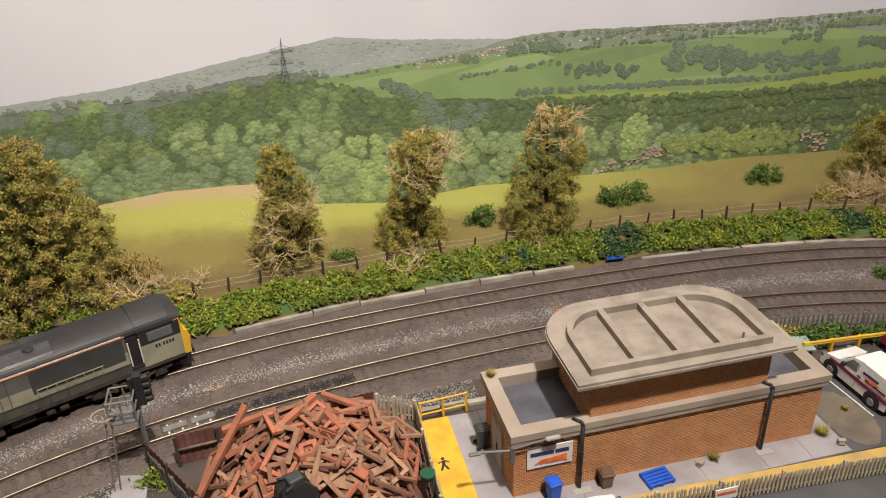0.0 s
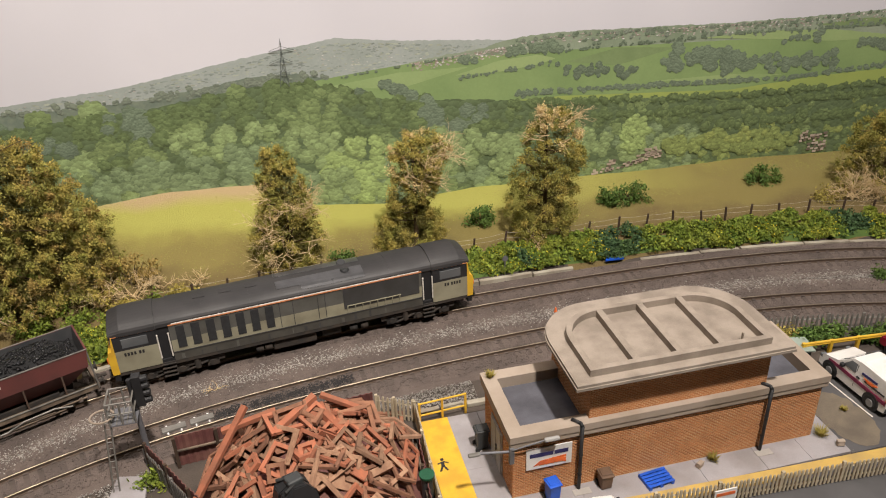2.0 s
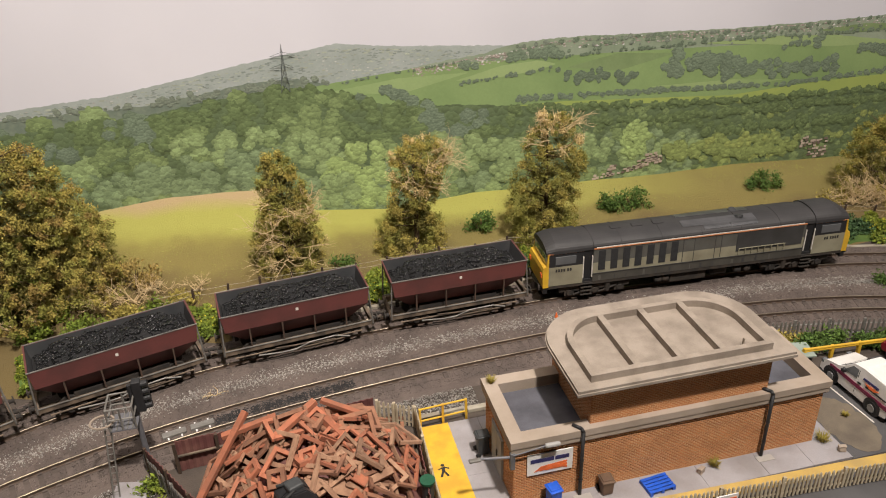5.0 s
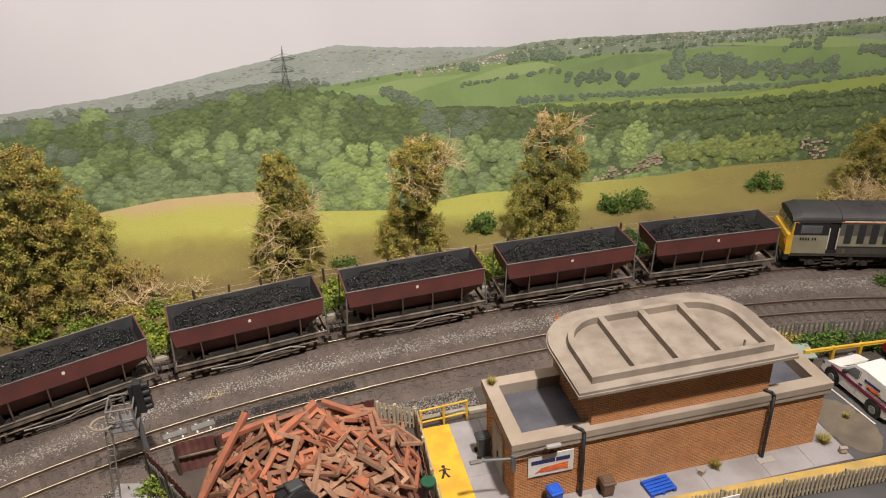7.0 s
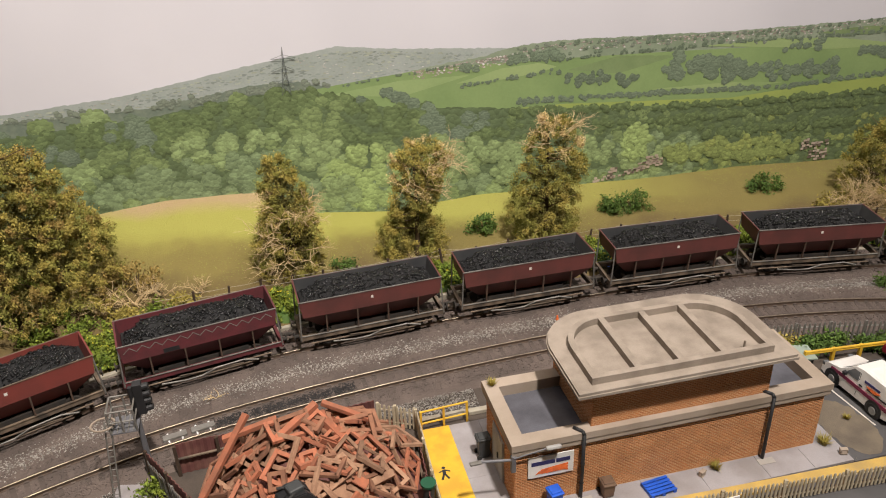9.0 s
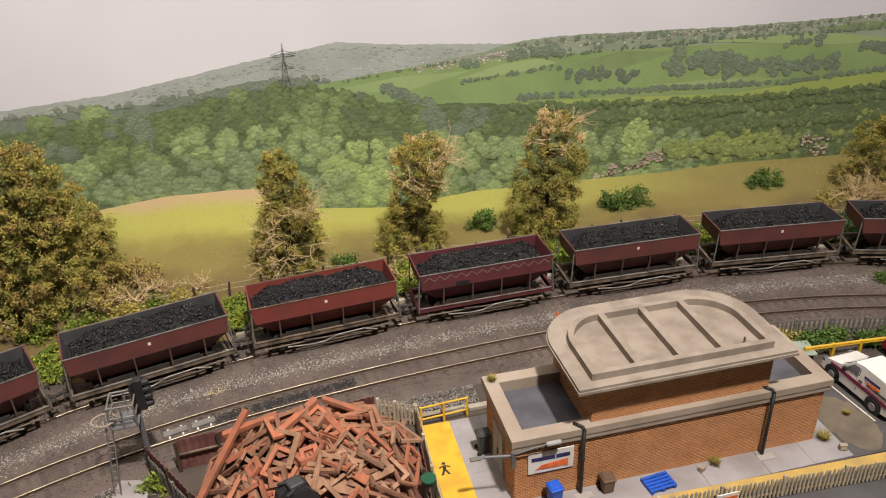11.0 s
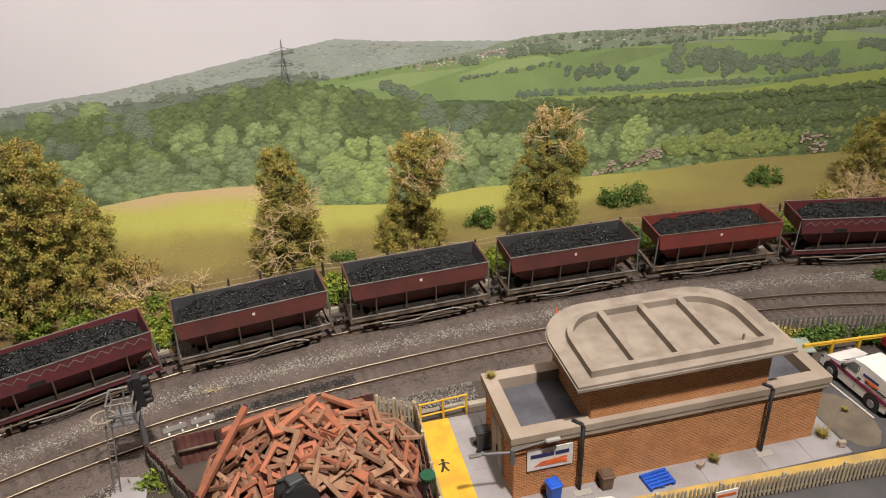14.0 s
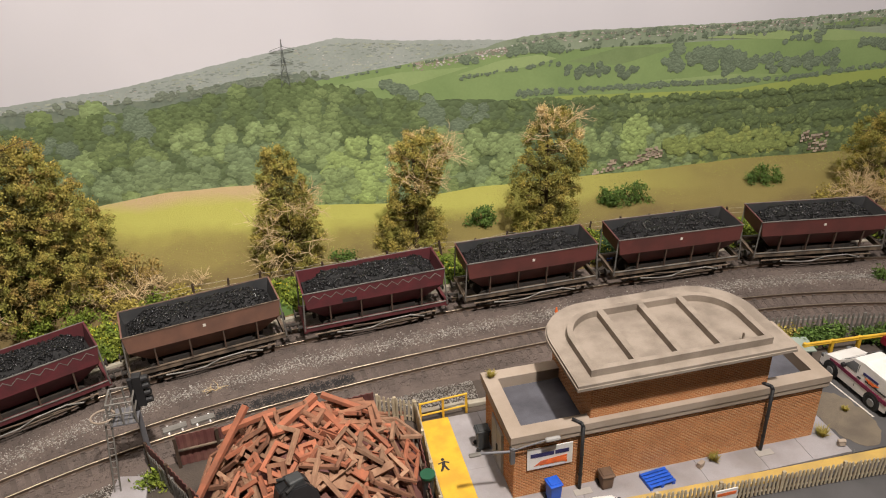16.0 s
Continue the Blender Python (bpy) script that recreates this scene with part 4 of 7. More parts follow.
def leaf_ink(name, colour, size=0.0042):
    """Printed foliage: small billows, each lighter above and deeper below, and fine leaf grain."""
    m = ink(name, colour, tuple(v * 0.88 for v in colour), spread=0.10, scale=120, vary=0.26, fine=1100)
    nt = m.node_tree
    n, l = nt.nodes, nt.links

    def calc(op, a, b):
        node = n.new("ShaderNodeMath")
        node.operation = op
        for slot, v in enumerate((a, b)):
            if isinstance(v, (int, float)):
                node.inputs[slot].default_value = v
            else:
                l.new(v, node.inputs[slot])
        return node.outputs[0]

    co = next(x for x in n if x.type == "TEX_COORD")
    sep, warp, cells, at = n.new("ShaderNodeSeparateXYZ"), n.new("ShaderNodeTexNoise"), n.new("ShaderNodeTexVoronoi"), n.new("ShaderNodeSeparateXYZ")
    l.new(co.outputs["Object"], sep.inputs[0])
    l.new(co.outputs["Object"], warp.inputs["Vector"])
    warp.inputs["Scale"].default_value, warp.inputs["Detail"].default_value = 0.8 / size, 4
    shift = n.new("ShaderNodeSeparateXYZ")
    l.new(warp.outputs["Color"], shift.inputs[0])
    u = calc("ADD", sep.outputs["X"], calc("MULTIPLY", shift.outputs["X"], size * 1.3))
    w = calc("ADD", sep.outputs["Z"], calc("MULTIPLY", shift.outputs["Y"], size * 1.3))
    flat = n.new("ShaderNodeCombineXYZ")
    l.new(u, flat.inputs["X"])
    l.new(w, flat.inputs["Y"])
    cells.voronoi_dimensions = "2D"
    cells.inputs["Scale"].default_value = 1 / size
    l.new(flat.outputs[0], cells.inputs["Vector"])
    l.new(cells.outputs["Position"], at.inputs[0])
    rise = n.new("ShaderNodeMapRange")
    rise.inputs[1].default_value, rise.inputs[2].default_value = -0.55 * size, 0.55 * size
    rise.inputs[3].default_value, rise.inputs[4].default_value = 0.76, 1.19
    l.new(calc("SUBTRACT", w, at.outputs["Y"]), rise.inputs[0])
    hsv = next(x for x in n if x.type == "HUE_SAT")
    old = hsv.inputs["Value"].links[0].from_socket
    l.new(calc("MULTIPLY", old, rise.outputs[0]), hsv.inputs["Value"])
    return m


def printed_area(name, top, low, material, depth, jag=0.0, step=2.0, x0=None, x1=None):
    """A flat area of print between an upper and a lower line (control points along x)."""
    xs = np.arange(x0 if x0 is not None else top[0][0], (x1 if x1 is not None else top[-1][0]) + step, step)
    tx, tz = zip(*top)
    lx, lz = zip(*low)
    bm = bmesh.new()
    a = [bm.verts.new((x, BACK - depth, np.interp(x, tx, tz) + jag * noise.noise((x * 0.21, depth * 9, 0)) + 0.5 * jag * noise.noise((x * 0.9, depth * 5, 3)))) for x in xs]
    b = [bm.verts.new((x, BACK - depth, np.interp(x, lx, lz))) for x in xs]
    for i in range(len(xs) - 1):
        bm.faces.new((b[i], b[i + 1], a[i + 1], a[i]))
    return part(name, bm, material, BOARD)


class Blobs:
    """Irregular flat blots of print, gathered by ink; each lies a hair above the one before."""
    def __init__(self, seed):
        self.rng = np.random.default_rng(seed)
        self.v, self.f = {}, {}

    def add(self, key, x, z, r, y, tall=1.0, n=8):
        v, f = self.v.setdefault(key, []), self.f.setdefault(key, [])
        k = len(v)
        rad = r * self.rng.uniform(0.68, 1.18, n)
        for i in range(n):
            t = 2 * math.pi * i / n
            v.append((x + rad[i] * math.cos(t), BACK - y, z + tall * rad[i] * math.sin(t)))
        v.append((x, BACK - y, z))
        for i in range(n):
            f.append((k + i, k + (i + 1) % n, k + n))

    def lobed(self, key, x, z, r, y, tall, lobes):
        """A rounded outline with uneven lobes, like the edge of a crown."""
        g = self.rng
        v, f = self.v.setdefault(key, []), self.f.setdefault(key, [])
        k, n = len(v), lobes * 4
        size = g.uniform(0.80, 1.12, lobes)
        for i in range(n):
            t = 2 * math.pi * i / n
            w = size[i // 4] * (0.84, 0.97, 1.0, 0.95)[i % 4] * g.uniform(0.93, 1.07)
            v.append((x + r * w * math.cos(t), BACK - y, z + tall * r * w * math.sin(t)))
        v.append((x, BACK - y, z))
        for i in range(n):
            f.append((k + i, k + (i + 1) % n, k + n))

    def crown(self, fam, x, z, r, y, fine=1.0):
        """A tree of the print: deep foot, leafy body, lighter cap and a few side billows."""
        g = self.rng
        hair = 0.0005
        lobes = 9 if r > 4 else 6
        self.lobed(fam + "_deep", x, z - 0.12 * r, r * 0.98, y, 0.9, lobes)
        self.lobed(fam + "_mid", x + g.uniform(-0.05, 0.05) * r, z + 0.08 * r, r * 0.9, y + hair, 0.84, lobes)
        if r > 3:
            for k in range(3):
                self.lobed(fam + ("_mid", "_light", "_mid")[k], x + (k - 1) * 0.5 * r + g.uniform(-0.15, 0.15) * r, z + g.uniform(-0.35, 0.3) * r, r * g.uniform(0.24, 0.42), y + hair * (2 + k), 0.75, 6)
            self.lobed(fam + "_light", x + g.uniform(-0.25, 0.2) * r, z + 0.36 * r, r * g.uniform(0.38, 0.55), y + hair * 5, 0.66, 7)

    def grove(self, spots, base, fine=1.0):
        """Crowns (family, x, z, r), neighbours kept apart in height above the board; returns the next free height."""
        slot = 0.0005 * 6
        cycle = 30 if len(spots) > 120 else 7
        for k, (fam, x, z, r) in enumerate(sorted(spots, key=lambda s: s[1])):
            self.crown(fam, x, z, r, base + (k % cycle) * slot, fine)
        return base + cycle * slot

    def line_of(self, fam, x0, z0, x1, z1, n, r, scatter):
        """Spots for a hedge or copse from one end to the other."""
        g = self.rng
        out = []
        for _ in range(n):
            t = g.uniform(0, 1)
            out.append((fam, x0 + (x1 - x0) * t, z0 + (z1 - z0) * t + g.normal(0, scatter), r * g.uniform(0.65, 1.3)))
        return out

    def lay(self, name, inks):
        for key in self.v:
            soup(name, self.v[key], self.f[key], inks[key], BOARD)


WOOD_TOP = [(-700, 124), (-240, 126), (-191, 127), (-127, 130), (-94, 131), (-58, 136), (-13, 141), (33, 141), (56, 132), (100, 118), (158, 113), (211, 106), (300, 97), (429, 89), (474, 86),
            (600, 84), (1100, 80)]


def build_print():
    haze = ink("haze_hill", (0.345, 0.375, 0.355), (0.295, 0.33, 0.30), scale=40)
    far_green = ink("far_green", (0.27, 0.315, 0.23), (0.20, 0.25, 0.165), scale=34)
    field = ink("field", (0.225, 0.315, 0.125), (0.185, 0.27, 0.105), scale=18, vary=0.08)
    pale_field = ink("pale_field", (0.285, 0.37, 0.16), (0.24, 0.33, 0.135), scale=24, vary=0.08)
    dull_field = ink("dull_field", (0.20, 0.27, 0.12), (0.16, 0.225, 0.095), scale=30, vary=0.12)
    lime = ink("lime_field", (0.325, 0.385, 0.10), (0.275, 0.345, 0.095), scale=20, vary=0.06)
    wood = leaf_ink("wood_floor", (0.115, 0.158, 0.074))
    blue_wood = ink("far_wood", (0.145, 0.18, 0.14), (0.185, 0.22, 0.165), scale=150)
    printed_area("far_hill", [(-700, 132), (-200, 145), (-117, 150), (-73, 156), (-29, 163), (17, 169), (49, 173), (60, 174.5), (72, 173), (99, 169), (157, 164), (230, 158), (300, 150)],
                 [(-700, 60), (300, 110)], haze, 0.3, 0.8)
    printed_area("far_wood", [(-700, 128), (-240, 136), (-201, 138), (-150, 138), (-94, 139), (-50, 144), (-13, 149), (20, 149), (47, 143), (70, 138)], [(-700, 60), (70, 100)], blue_wood, 0.42, 1.6)
    printed_area("ridge", [(120, 149), (186, 155), (207, 160), (237, 162.5), (284, 161.5), (354, 159), (422, 156), (510, 155), (558, 155), (700, 158), (1100, 150)],
                 [(120, 60), (1100, 60)], far_green, 0.5, 0.9)
    printed_area("hill_field", [(40, 141), (60, 143), (108, 147), (137, 149), (240, 147), (360, 143), (480, 138), (600, 130), (1100, 120)],
                 [(40, 100), (300, 60), (1100, 40)], field, 0.6, 0.2)
    for top, low, m in (([(160, 134), (200, 143), (235, 144.5), (250, 140)], [(160, 133.5), (200, 133), (235, 136), (250, 139.5)], pale_field), ([(262, 136), (310, 144), (365, 139)], [(262, 135.5), (310, 128), (365, 138.5)], dull_field),
                        ([(395, 145), (460, 146), (530, 141), (610, 128)], [(395, 144.5), (460, 138), (530, 130), (610, 127.5)], pale_field), ([(345, 110), (430, 108), (480, 103)], [(345, 109.5), (430, 101), (480, 102.5)], pale_field),
                        ([(50, 135), (110, 141), (170, 140)], [(50, 134.5), (110, 127), (170, 139.5)], pale_field), ([(510, 147), (560, 149), (660, 143)], [(510, 146.5), (560, 141), (660, 142.5)], dull_field)):
        printed_area("field_patch", top, low, m, 0.66, 0.5)
    printed_area("lime_field", [(208, 106), (260, 105), (316, 101), (428, 93), (438, 93.5), (523, 97), (600, 97), (1100, 90)],
                 [(208, 105), (300, 95), (420, 90), (440, 84), (1100, 60)], lime, 0.7, 0.15)
    b = Blobs(21)
    inks = {}
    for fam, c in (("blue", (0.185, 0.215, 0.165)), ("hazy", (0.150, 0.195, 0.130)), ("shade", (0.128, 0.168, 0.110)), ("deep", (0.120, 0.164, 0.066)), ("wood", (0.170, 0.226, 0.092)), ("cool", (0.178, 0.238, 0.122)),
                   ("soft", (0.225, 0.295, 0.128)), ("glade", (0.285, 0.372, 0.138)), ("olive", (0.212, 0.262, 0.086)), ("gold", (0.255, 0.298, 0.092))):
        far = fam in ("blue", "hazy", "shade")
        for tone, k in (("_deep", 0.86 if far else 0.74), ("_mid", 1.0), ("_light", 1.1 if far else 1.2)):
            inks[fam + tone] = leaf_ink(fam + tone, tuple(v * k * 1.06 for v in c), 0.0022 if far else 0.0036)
    for key, c in (("hazebit", (0.295, 0.335, 0.305)), ("palebit", (0.40, 0.43, 0.35)), ("house", (0.50, 0.44, 0.40)), ("roofs", (0.34, 0.265, 0.235)), ("white", (0.68, 0.66, 0.63))):
        inks[key] = ink(key, c, spread=0.18)
    g = b.rng
    # patches of town, hedge and field on the far hill
    for i in range(1500):
        x = g.uniform(-215, 215)
        top = np.interp(x, [-220, -117, -29, 49, 72, 157, 220], [142, 149, 161, 172, 171, 162, 156])
        z = top - 1.5 - g.uniform(0, 1) ** 1.3 * 24
        town = noise.noise((x * 0.02, z * 0.06, 3.0)) > 0.05
        key = ("house" if g.random() < 0.75 else "white") if town and g.random() < 0.6 else ("hazebit" if g.random() < 0.6 else "palebit")
        b.add(key, x, z, g.uniform(0.5, 2.6) * (0.45 if key in ("house", "white") else 1), 0.35 + i * 0.00003, 0.32, 6)
    # houses below the ridge
    for i in range(900):
        x = g.uniform(205, 640) if g.random() < 0.7 else g.uniform(122, 207)
        z = np.interp(x, [128, 205, 256, 330, 422, 510, 620], [148, 154, 160, 157.5, 154.5, 153.5, 153.5]) - g.uniform(0, 1) ** 2 * 7
        b.add("house" if g.random() < 0.45 else ("roofs" if g.random() < 0.75 else "white"), x, z, g.uniform(0.6, 1.7), 0.68 + i * 0.00005, 0.5, 4)
    base = 0.74
    base = b.grove(b.line_of("blue", -240, 138, -60, 141, 60, 2.4, 1.6) + b.line_of("blue", -60, 143, 50, 145, 46, 2.8, 2.2), base, 0.35)
    spots = []
    for _ in range(230):
        x = g.uniform(205, 640)
        z = np.interp(x, [207, 237, 284, 354, 422, 510, 558, 700], [158, 161, 160, 157, 154.5, 153.5, 154, 156]) - g.uniform(0, 1) ** 2 * 12
        spots.append(("hazy" if g.random() < 0.6 else "blue", x, z, g.uniform(1.0, 2.6)))
    base = b.grove(spots, base, 0.35)
    # hedges and copses over the fields
    spots = []
    for x0, z0, x1, z1, n, r, dz in ((60, 142, 160, 150, 30, 1.3, 0.4), (162, 131, 246, 136, 34, 1.8, 0.8), (205, 150, 262, 152, 24, 4.2, 2.2), (240, 146, 400, 146, 56, 1.5, 0.6), (400, 148, 600, 141, 60, 1.8, 0.8),
                                     (252, 129, 330, 121, 34, 3.6, 2.4), (352, 130, 420, 128, 22, 6.5, 4.5), (400, 122, 470, 114, 26, 5.5, 3.5), (465, 118, 540, 108, 26, 5.0, 3.4), (470, 138, 525, 134, 12, 4.0, 2.0),
                                     (560, 128, 640, 112, 26, 4.5, 2.6), (94, 134, 122, 120, 10, 6.0, 2.0), (56, 127, 80, 126, 6, 5.5, 1.0), (215, 112, 370, 105, 90, 2.5, 0.9), (370, 105, 480, 99, 70, 2.4, 0.8),
                                     (480, 99, 640, 102, 80, 2.6, 0.9), (160, 148, 178, 146, 5, 4.2, 1.2)):
        spots += b.line_of("hazy" if g.random() < 0.8 else "shade", x0, z0, x1, z1, int(n * 1.25), r * 0.92, dz)
    base = b.grove(spots, base, 0.5)
    # lone trees at the far end of the woods
    base = b.grove([("wood", -176, 131, 11), ("soft", -136, 133, 13), ("soft", -124, 126, 8), ("wood", -150, 127, 7), ("hazy", -205, 127, 7)], base, 1.0)
    # the woods, row below row, crowns growing towards the foot
    printed_area("wood_floor", WOOD_TOP, [(-700, 0), (1100, 0)], wood, base, 1.6)
    base += 0.04
    tx, tz = zip(*WOOD_TOP)
    for row in range(17):
        f = row / 16
        spots = []
        for _ in range(66):
            x = g.uniform(-240, 660)
            zt = np.interp(x, tx, tz)
            foot = crest(x) - 4
            z = zt - 2 + (foot - zt) * min(1.0, f * 0.97 + g.uniform(-0.025, 0.025))
            tone = noise.noise((x * 0.016, z * 0.035, 5.0)) + g.uniform(-0.2, 0.2)
            if x < 190:
                r = (6.0 + 3.6 * f) * g.uniform(0.65, 1.3)
                if f < 0.36 and -90 < x < 130:
                    fam, r = ("deep" if tone < 0.24 else "wood"), r * 1.2
                elif f < 0.3:
                    fam = "deep" if tone < 0 else "hazy"
                elif f < 0.55:
                    fam = "wood" if tone < 0.02 else ("deep" if tone < 0.12 else "soft")
                else:
                    fam = "cool" if tone < 0.08 else ("wood" if tone < 0.2 else "soft")
            elif x < 400:
                r = (3.6 + 4.0 * f) * g.uniform(0.65, 1.3)
                fam = ("deep" if tone < 0.0 else "wood") if f < 0.32 else ("wood" if tone < -0.1 else ("cool" if tone < 0.08 else "soft"))
            else:
                r = (3.0 + 2.6 * f) * g.uniform(0.65, 1.3)
                stripe = math.sin(z * 0.42 + x * 0.012)
                fam = "deep" if stripe > 0.45 else ("wood" if tone < 0.0 else ("olive" if tone < 0.2 else "gold"))
            spots.append((fam, x, z, r))
        base = b.grove(spots, base, 1.0 if f > 0.2 else 0.8)
    base += 0.02
    spots = []
    for x0, z0, x1, z1, n, r in ((205, 104, 420, 89, 70, 3.6), (420, 88, 640, 83, 60, 3.6), (345, 79, 490, 76, 40, 4.6), (490, 76, 640, 72, 40, 4.4), (400, 60, 540, 56, 34, 5.0), (540, 56, 640, 52, 24, 5.0), (230, 88, 340, 80, 24, 4.6)):
        spots += b.line_of("deep", x0, z0, x1, z1, n, r, 1.1)
    base = b.grove(spots, base)
    # the large light tree, a light copse, olive bushes and a bush at the foot of the woods
    for fam, cx, cz, rx, rz, n, r0, r1 in (("glade", 76, 60, 34, 32, 46, 5, 9), ("soft", 48, 46, 16, 16, 8, 6, 9), ("glade", 332, 62, 15, 18, 40, 3.5, 6.0), ("soft", 195, 56, 26, 22, 24, 5, 9), ("olive", 400, 44, 36, 9, 34, 4, 7.5), ("olive", 470, 38, 44, 9, 40, 4, 7.5),
                                           ("gold", 440, 46, 40, 6, 12, 3, 5), ("cool", -31, 38, 9, 11, 16, 3, 6)):
        spots = []
        for _ in range(n):
            a, d = g.uniform(0, 6.28), math.sqrt(g.random())
            spots.append((fam, cx + rx * d * math.cos(a), cz + rz * d * math.sin(a), g.uniform(r0, r1)))
        spots.sort(key=lambda s: -s[2])
        for k in range(0, n, 14):
            base = b.grove(spots[k:k + 14], base)
    front = base + 0.1
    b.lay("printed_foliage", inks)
    # broken walls at the foot of the woods
    stone = ink("ruin_stone", (0.40, 0.33, 0.27), (0.30, 0.235, 0.19), spread=0.3)
    shade = ink("ruin_shade", (0.15, 0.115, 0.09), spread=0.2)
    for x0, z0, n, rows in ((290, 24, 5, 2), (306, 26, 2, 4), (316, 27, 4, 2), (330, 29, 3, 2), (336, 31, 6, 3), (344, 36, 3, 3), (514, 30, 2, 4), (524, 20, 2, 6), (532, 17, 3, 7)):
        for r in range(rows):
            for k in range(n):
                if g.random() < 0.15:
                    continue
                bm = bmesh.new()
                x, z = x0 + k * 4.6 + (r % 2) * 1.6 + g.uniform(-0.5, 0.5), z0 + r * 2.9 + k * 0.5
                box(bm, x, x + g.uniform(2.6, 4.5), BACK - front - 0.2, BACK - front, z, z + g.uniform(1.6, 2.7))
                part("printed_stone", bm, stone if g.random() < 0.75 else shade, BOARD)
    # pylon
    steel = ink("pylon_steel", (0.13, 0.145, 0.14), spread=0.1)
    bm = bmesh.new()
    y = BACK - front
    for p, q in (((11.5, 139), (15.4, 168)), ((19, 139), (16.4, 168)), ((15.4, 168), (16, 178)), ((16.4, 168), (16, 178)), ((6, 169), (26, 168.6)), ((5, 159.5), (24, 158.8)), ((9, 149.5), (23, 149)),
                 ((11.5, 139), (18, 149)), ((19, 139), (12.8, 149)), ((12.8, 149), (17, 159)), ((18, 149), (14.4, 159)), ((14.4, 159), (16.6, 168)), ((17, 159), (15.4, 168)), ((6, 169), (16, 172)), ((26, 168.6), (16, 172)), ((5, 159.5), (16, 163)), ((24, 158.8), (16, 163))):
        rod(bm, (p[0], y, p[1]), (q[0], y, q[1]), 0.17, seg=4)
    part("printed_pylon", bm, steel, BOARD)


build_print()


# ---- leaves, twigs and grass as many small pieces ----
def leaves(centres, size, rng, flat=0.0):
    """Small bent leaf pairs of triangles at the given centres."""
    n = len(centres)
    base = np.array([(-1, 0, 0), (0, -0.5, 0.12), (1, 0, 0), (0, 0.5, 0.12)], float)
    v = np.einsum("nij,kj->nki", turns(rng, n), base) * (np.asarray(size).reshape(-1, 1, 1) if np.ndim(size) else size)
    if flat:
        v[:, :, 2] *= 1 - flat
    v += np.asarray(centres)[:, None, :]
    f = np.array([(0, 1, 2), (0, 2, 3)])[None] + (np.arange(n) * 4)[:, None, None]
    return v.reshape(-1, 3), f.reshape(-1, 3)


def leaf_mat(name, colour, other, spread=0.4):
    if name not in M:
        M[name] = mat(name, colour, 0.8, other=other, scale=70, fine=900, bump=0, vary=0.2, island=True, spread=spread)
    return name


leaf_mat("hedge_leaf", (0.119, 0.175, 0.017), (0.206, 0.237, 0.025))
leaf_mat("hedge_blue_leaf", (0.04, 0.085, 0.03), (0.055, 0.105, 0.03))
leaf_mat("hedge_flower", (0.62, 0.46, 0.015), (0.5, 0.45, 0.03), 0.2)
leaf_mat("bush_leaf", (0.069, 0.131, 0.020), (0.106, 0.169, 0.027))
leaf_mat("olive_leaf", (0.30, 0.245, 0.050), (0.40, 0.32, 0.072), 0.2)
leaf_mat("green_olive_leaf", (0.200, 0.192, 0.034), (0.285, 0.258, 0.052), 0.2)
# Darkened leaf for crown insides, with the inner shade put into its colour.
leaf_mat("shaded_heart_leaf", (0.15, 0.132, 0.028), (0.19, 0.16, 0.036), 0.22)
leaf_mat("tan_leaf", (0.52, 0.385, 0.165), (0.66, 0.50, 0.235), 0.25)
leaf_mat("rust_leaf", (0.31, 0.215, 0.058), (0.252, 0.175, 0.042), 0.2)
leaf_mat("grass_blade", (0.29, 0.305, 0.062), (0.35, 0.35, 0.075), 0.12)
leaf_mat("brown_blade", (0.22, 0.178, 0.055), (0.27, 0.225, 0.068), 0.15)


def build_hedge():
    rng = np.random.default_rng(8)
    hedge = thing("hedge", (0, 0, 0), "low leafy green hedge with yellow flowers along the track", "hedge", kind="stuff")
    clumps = []
    for _ in range(900):
        s = rng.uniform(-190, 600)
        d = rng.uniform(3, 30)
        x, y, _z = KERB.off(s, d, 0)
        clumps.append((x, y, bank_z(x, y) + rng.uniform(0, 4.5), rng.uniform(4, 7.5)))
    sets = {"hedge_leaf": [], "hedge_blue_leaf": [], "hedge_flower": []}
    for x, y, z, r in clumps:
        key = "hedge_blue_leaf" if noise.noise((x * 0.02, y * 0.02, 2)) > 0.33 else "hedge_leaf"
        d = rng.normal(size=(95, 3))
        d /= np.linalg.norm(d, axis=1)[:, None]
        d *= rng.uniform(0.55, 1.0, (95, 1)) * r
        d[:, 2] = np.abs(d[:, 2]) * 0.95
        sets[key].append(d + (x, y, z))
        if noise.noise((x * 0.035, y * 0.05, 9)) > 0.0 and rng.random() < 0.75:
            k = rng.integers(4, 14)
            e = rng.normal(size=(k, 3))
            e /= np.linalg.norm(e, axis=1)[:, None]
            e[:, 2] = np.abs(e[:, 2])
            sets["hedge_flower"].append(e * r * 1.03 + (x, y, z))
    for key, name, size in (("hedge_leaf", "leaf_mass", 1.6), ("hedge_blue_leaf", "dark_leaf_mass", 1.5), ("hedge_flower", "flower_mass", 0.8)):
        c = np.concatenate(sets[key])
        v, f = leaves(c, rng.uniform(0.6, 1.25, len(c)) * size, rng)
        soup(name, v, f, key, hedge)
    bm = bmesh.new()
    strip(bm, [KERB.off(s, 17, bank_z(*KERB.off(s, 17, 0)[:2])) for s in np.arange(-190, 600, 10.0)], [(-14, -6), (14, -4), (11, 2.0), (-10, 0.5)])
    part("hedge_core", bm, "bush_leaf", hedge)


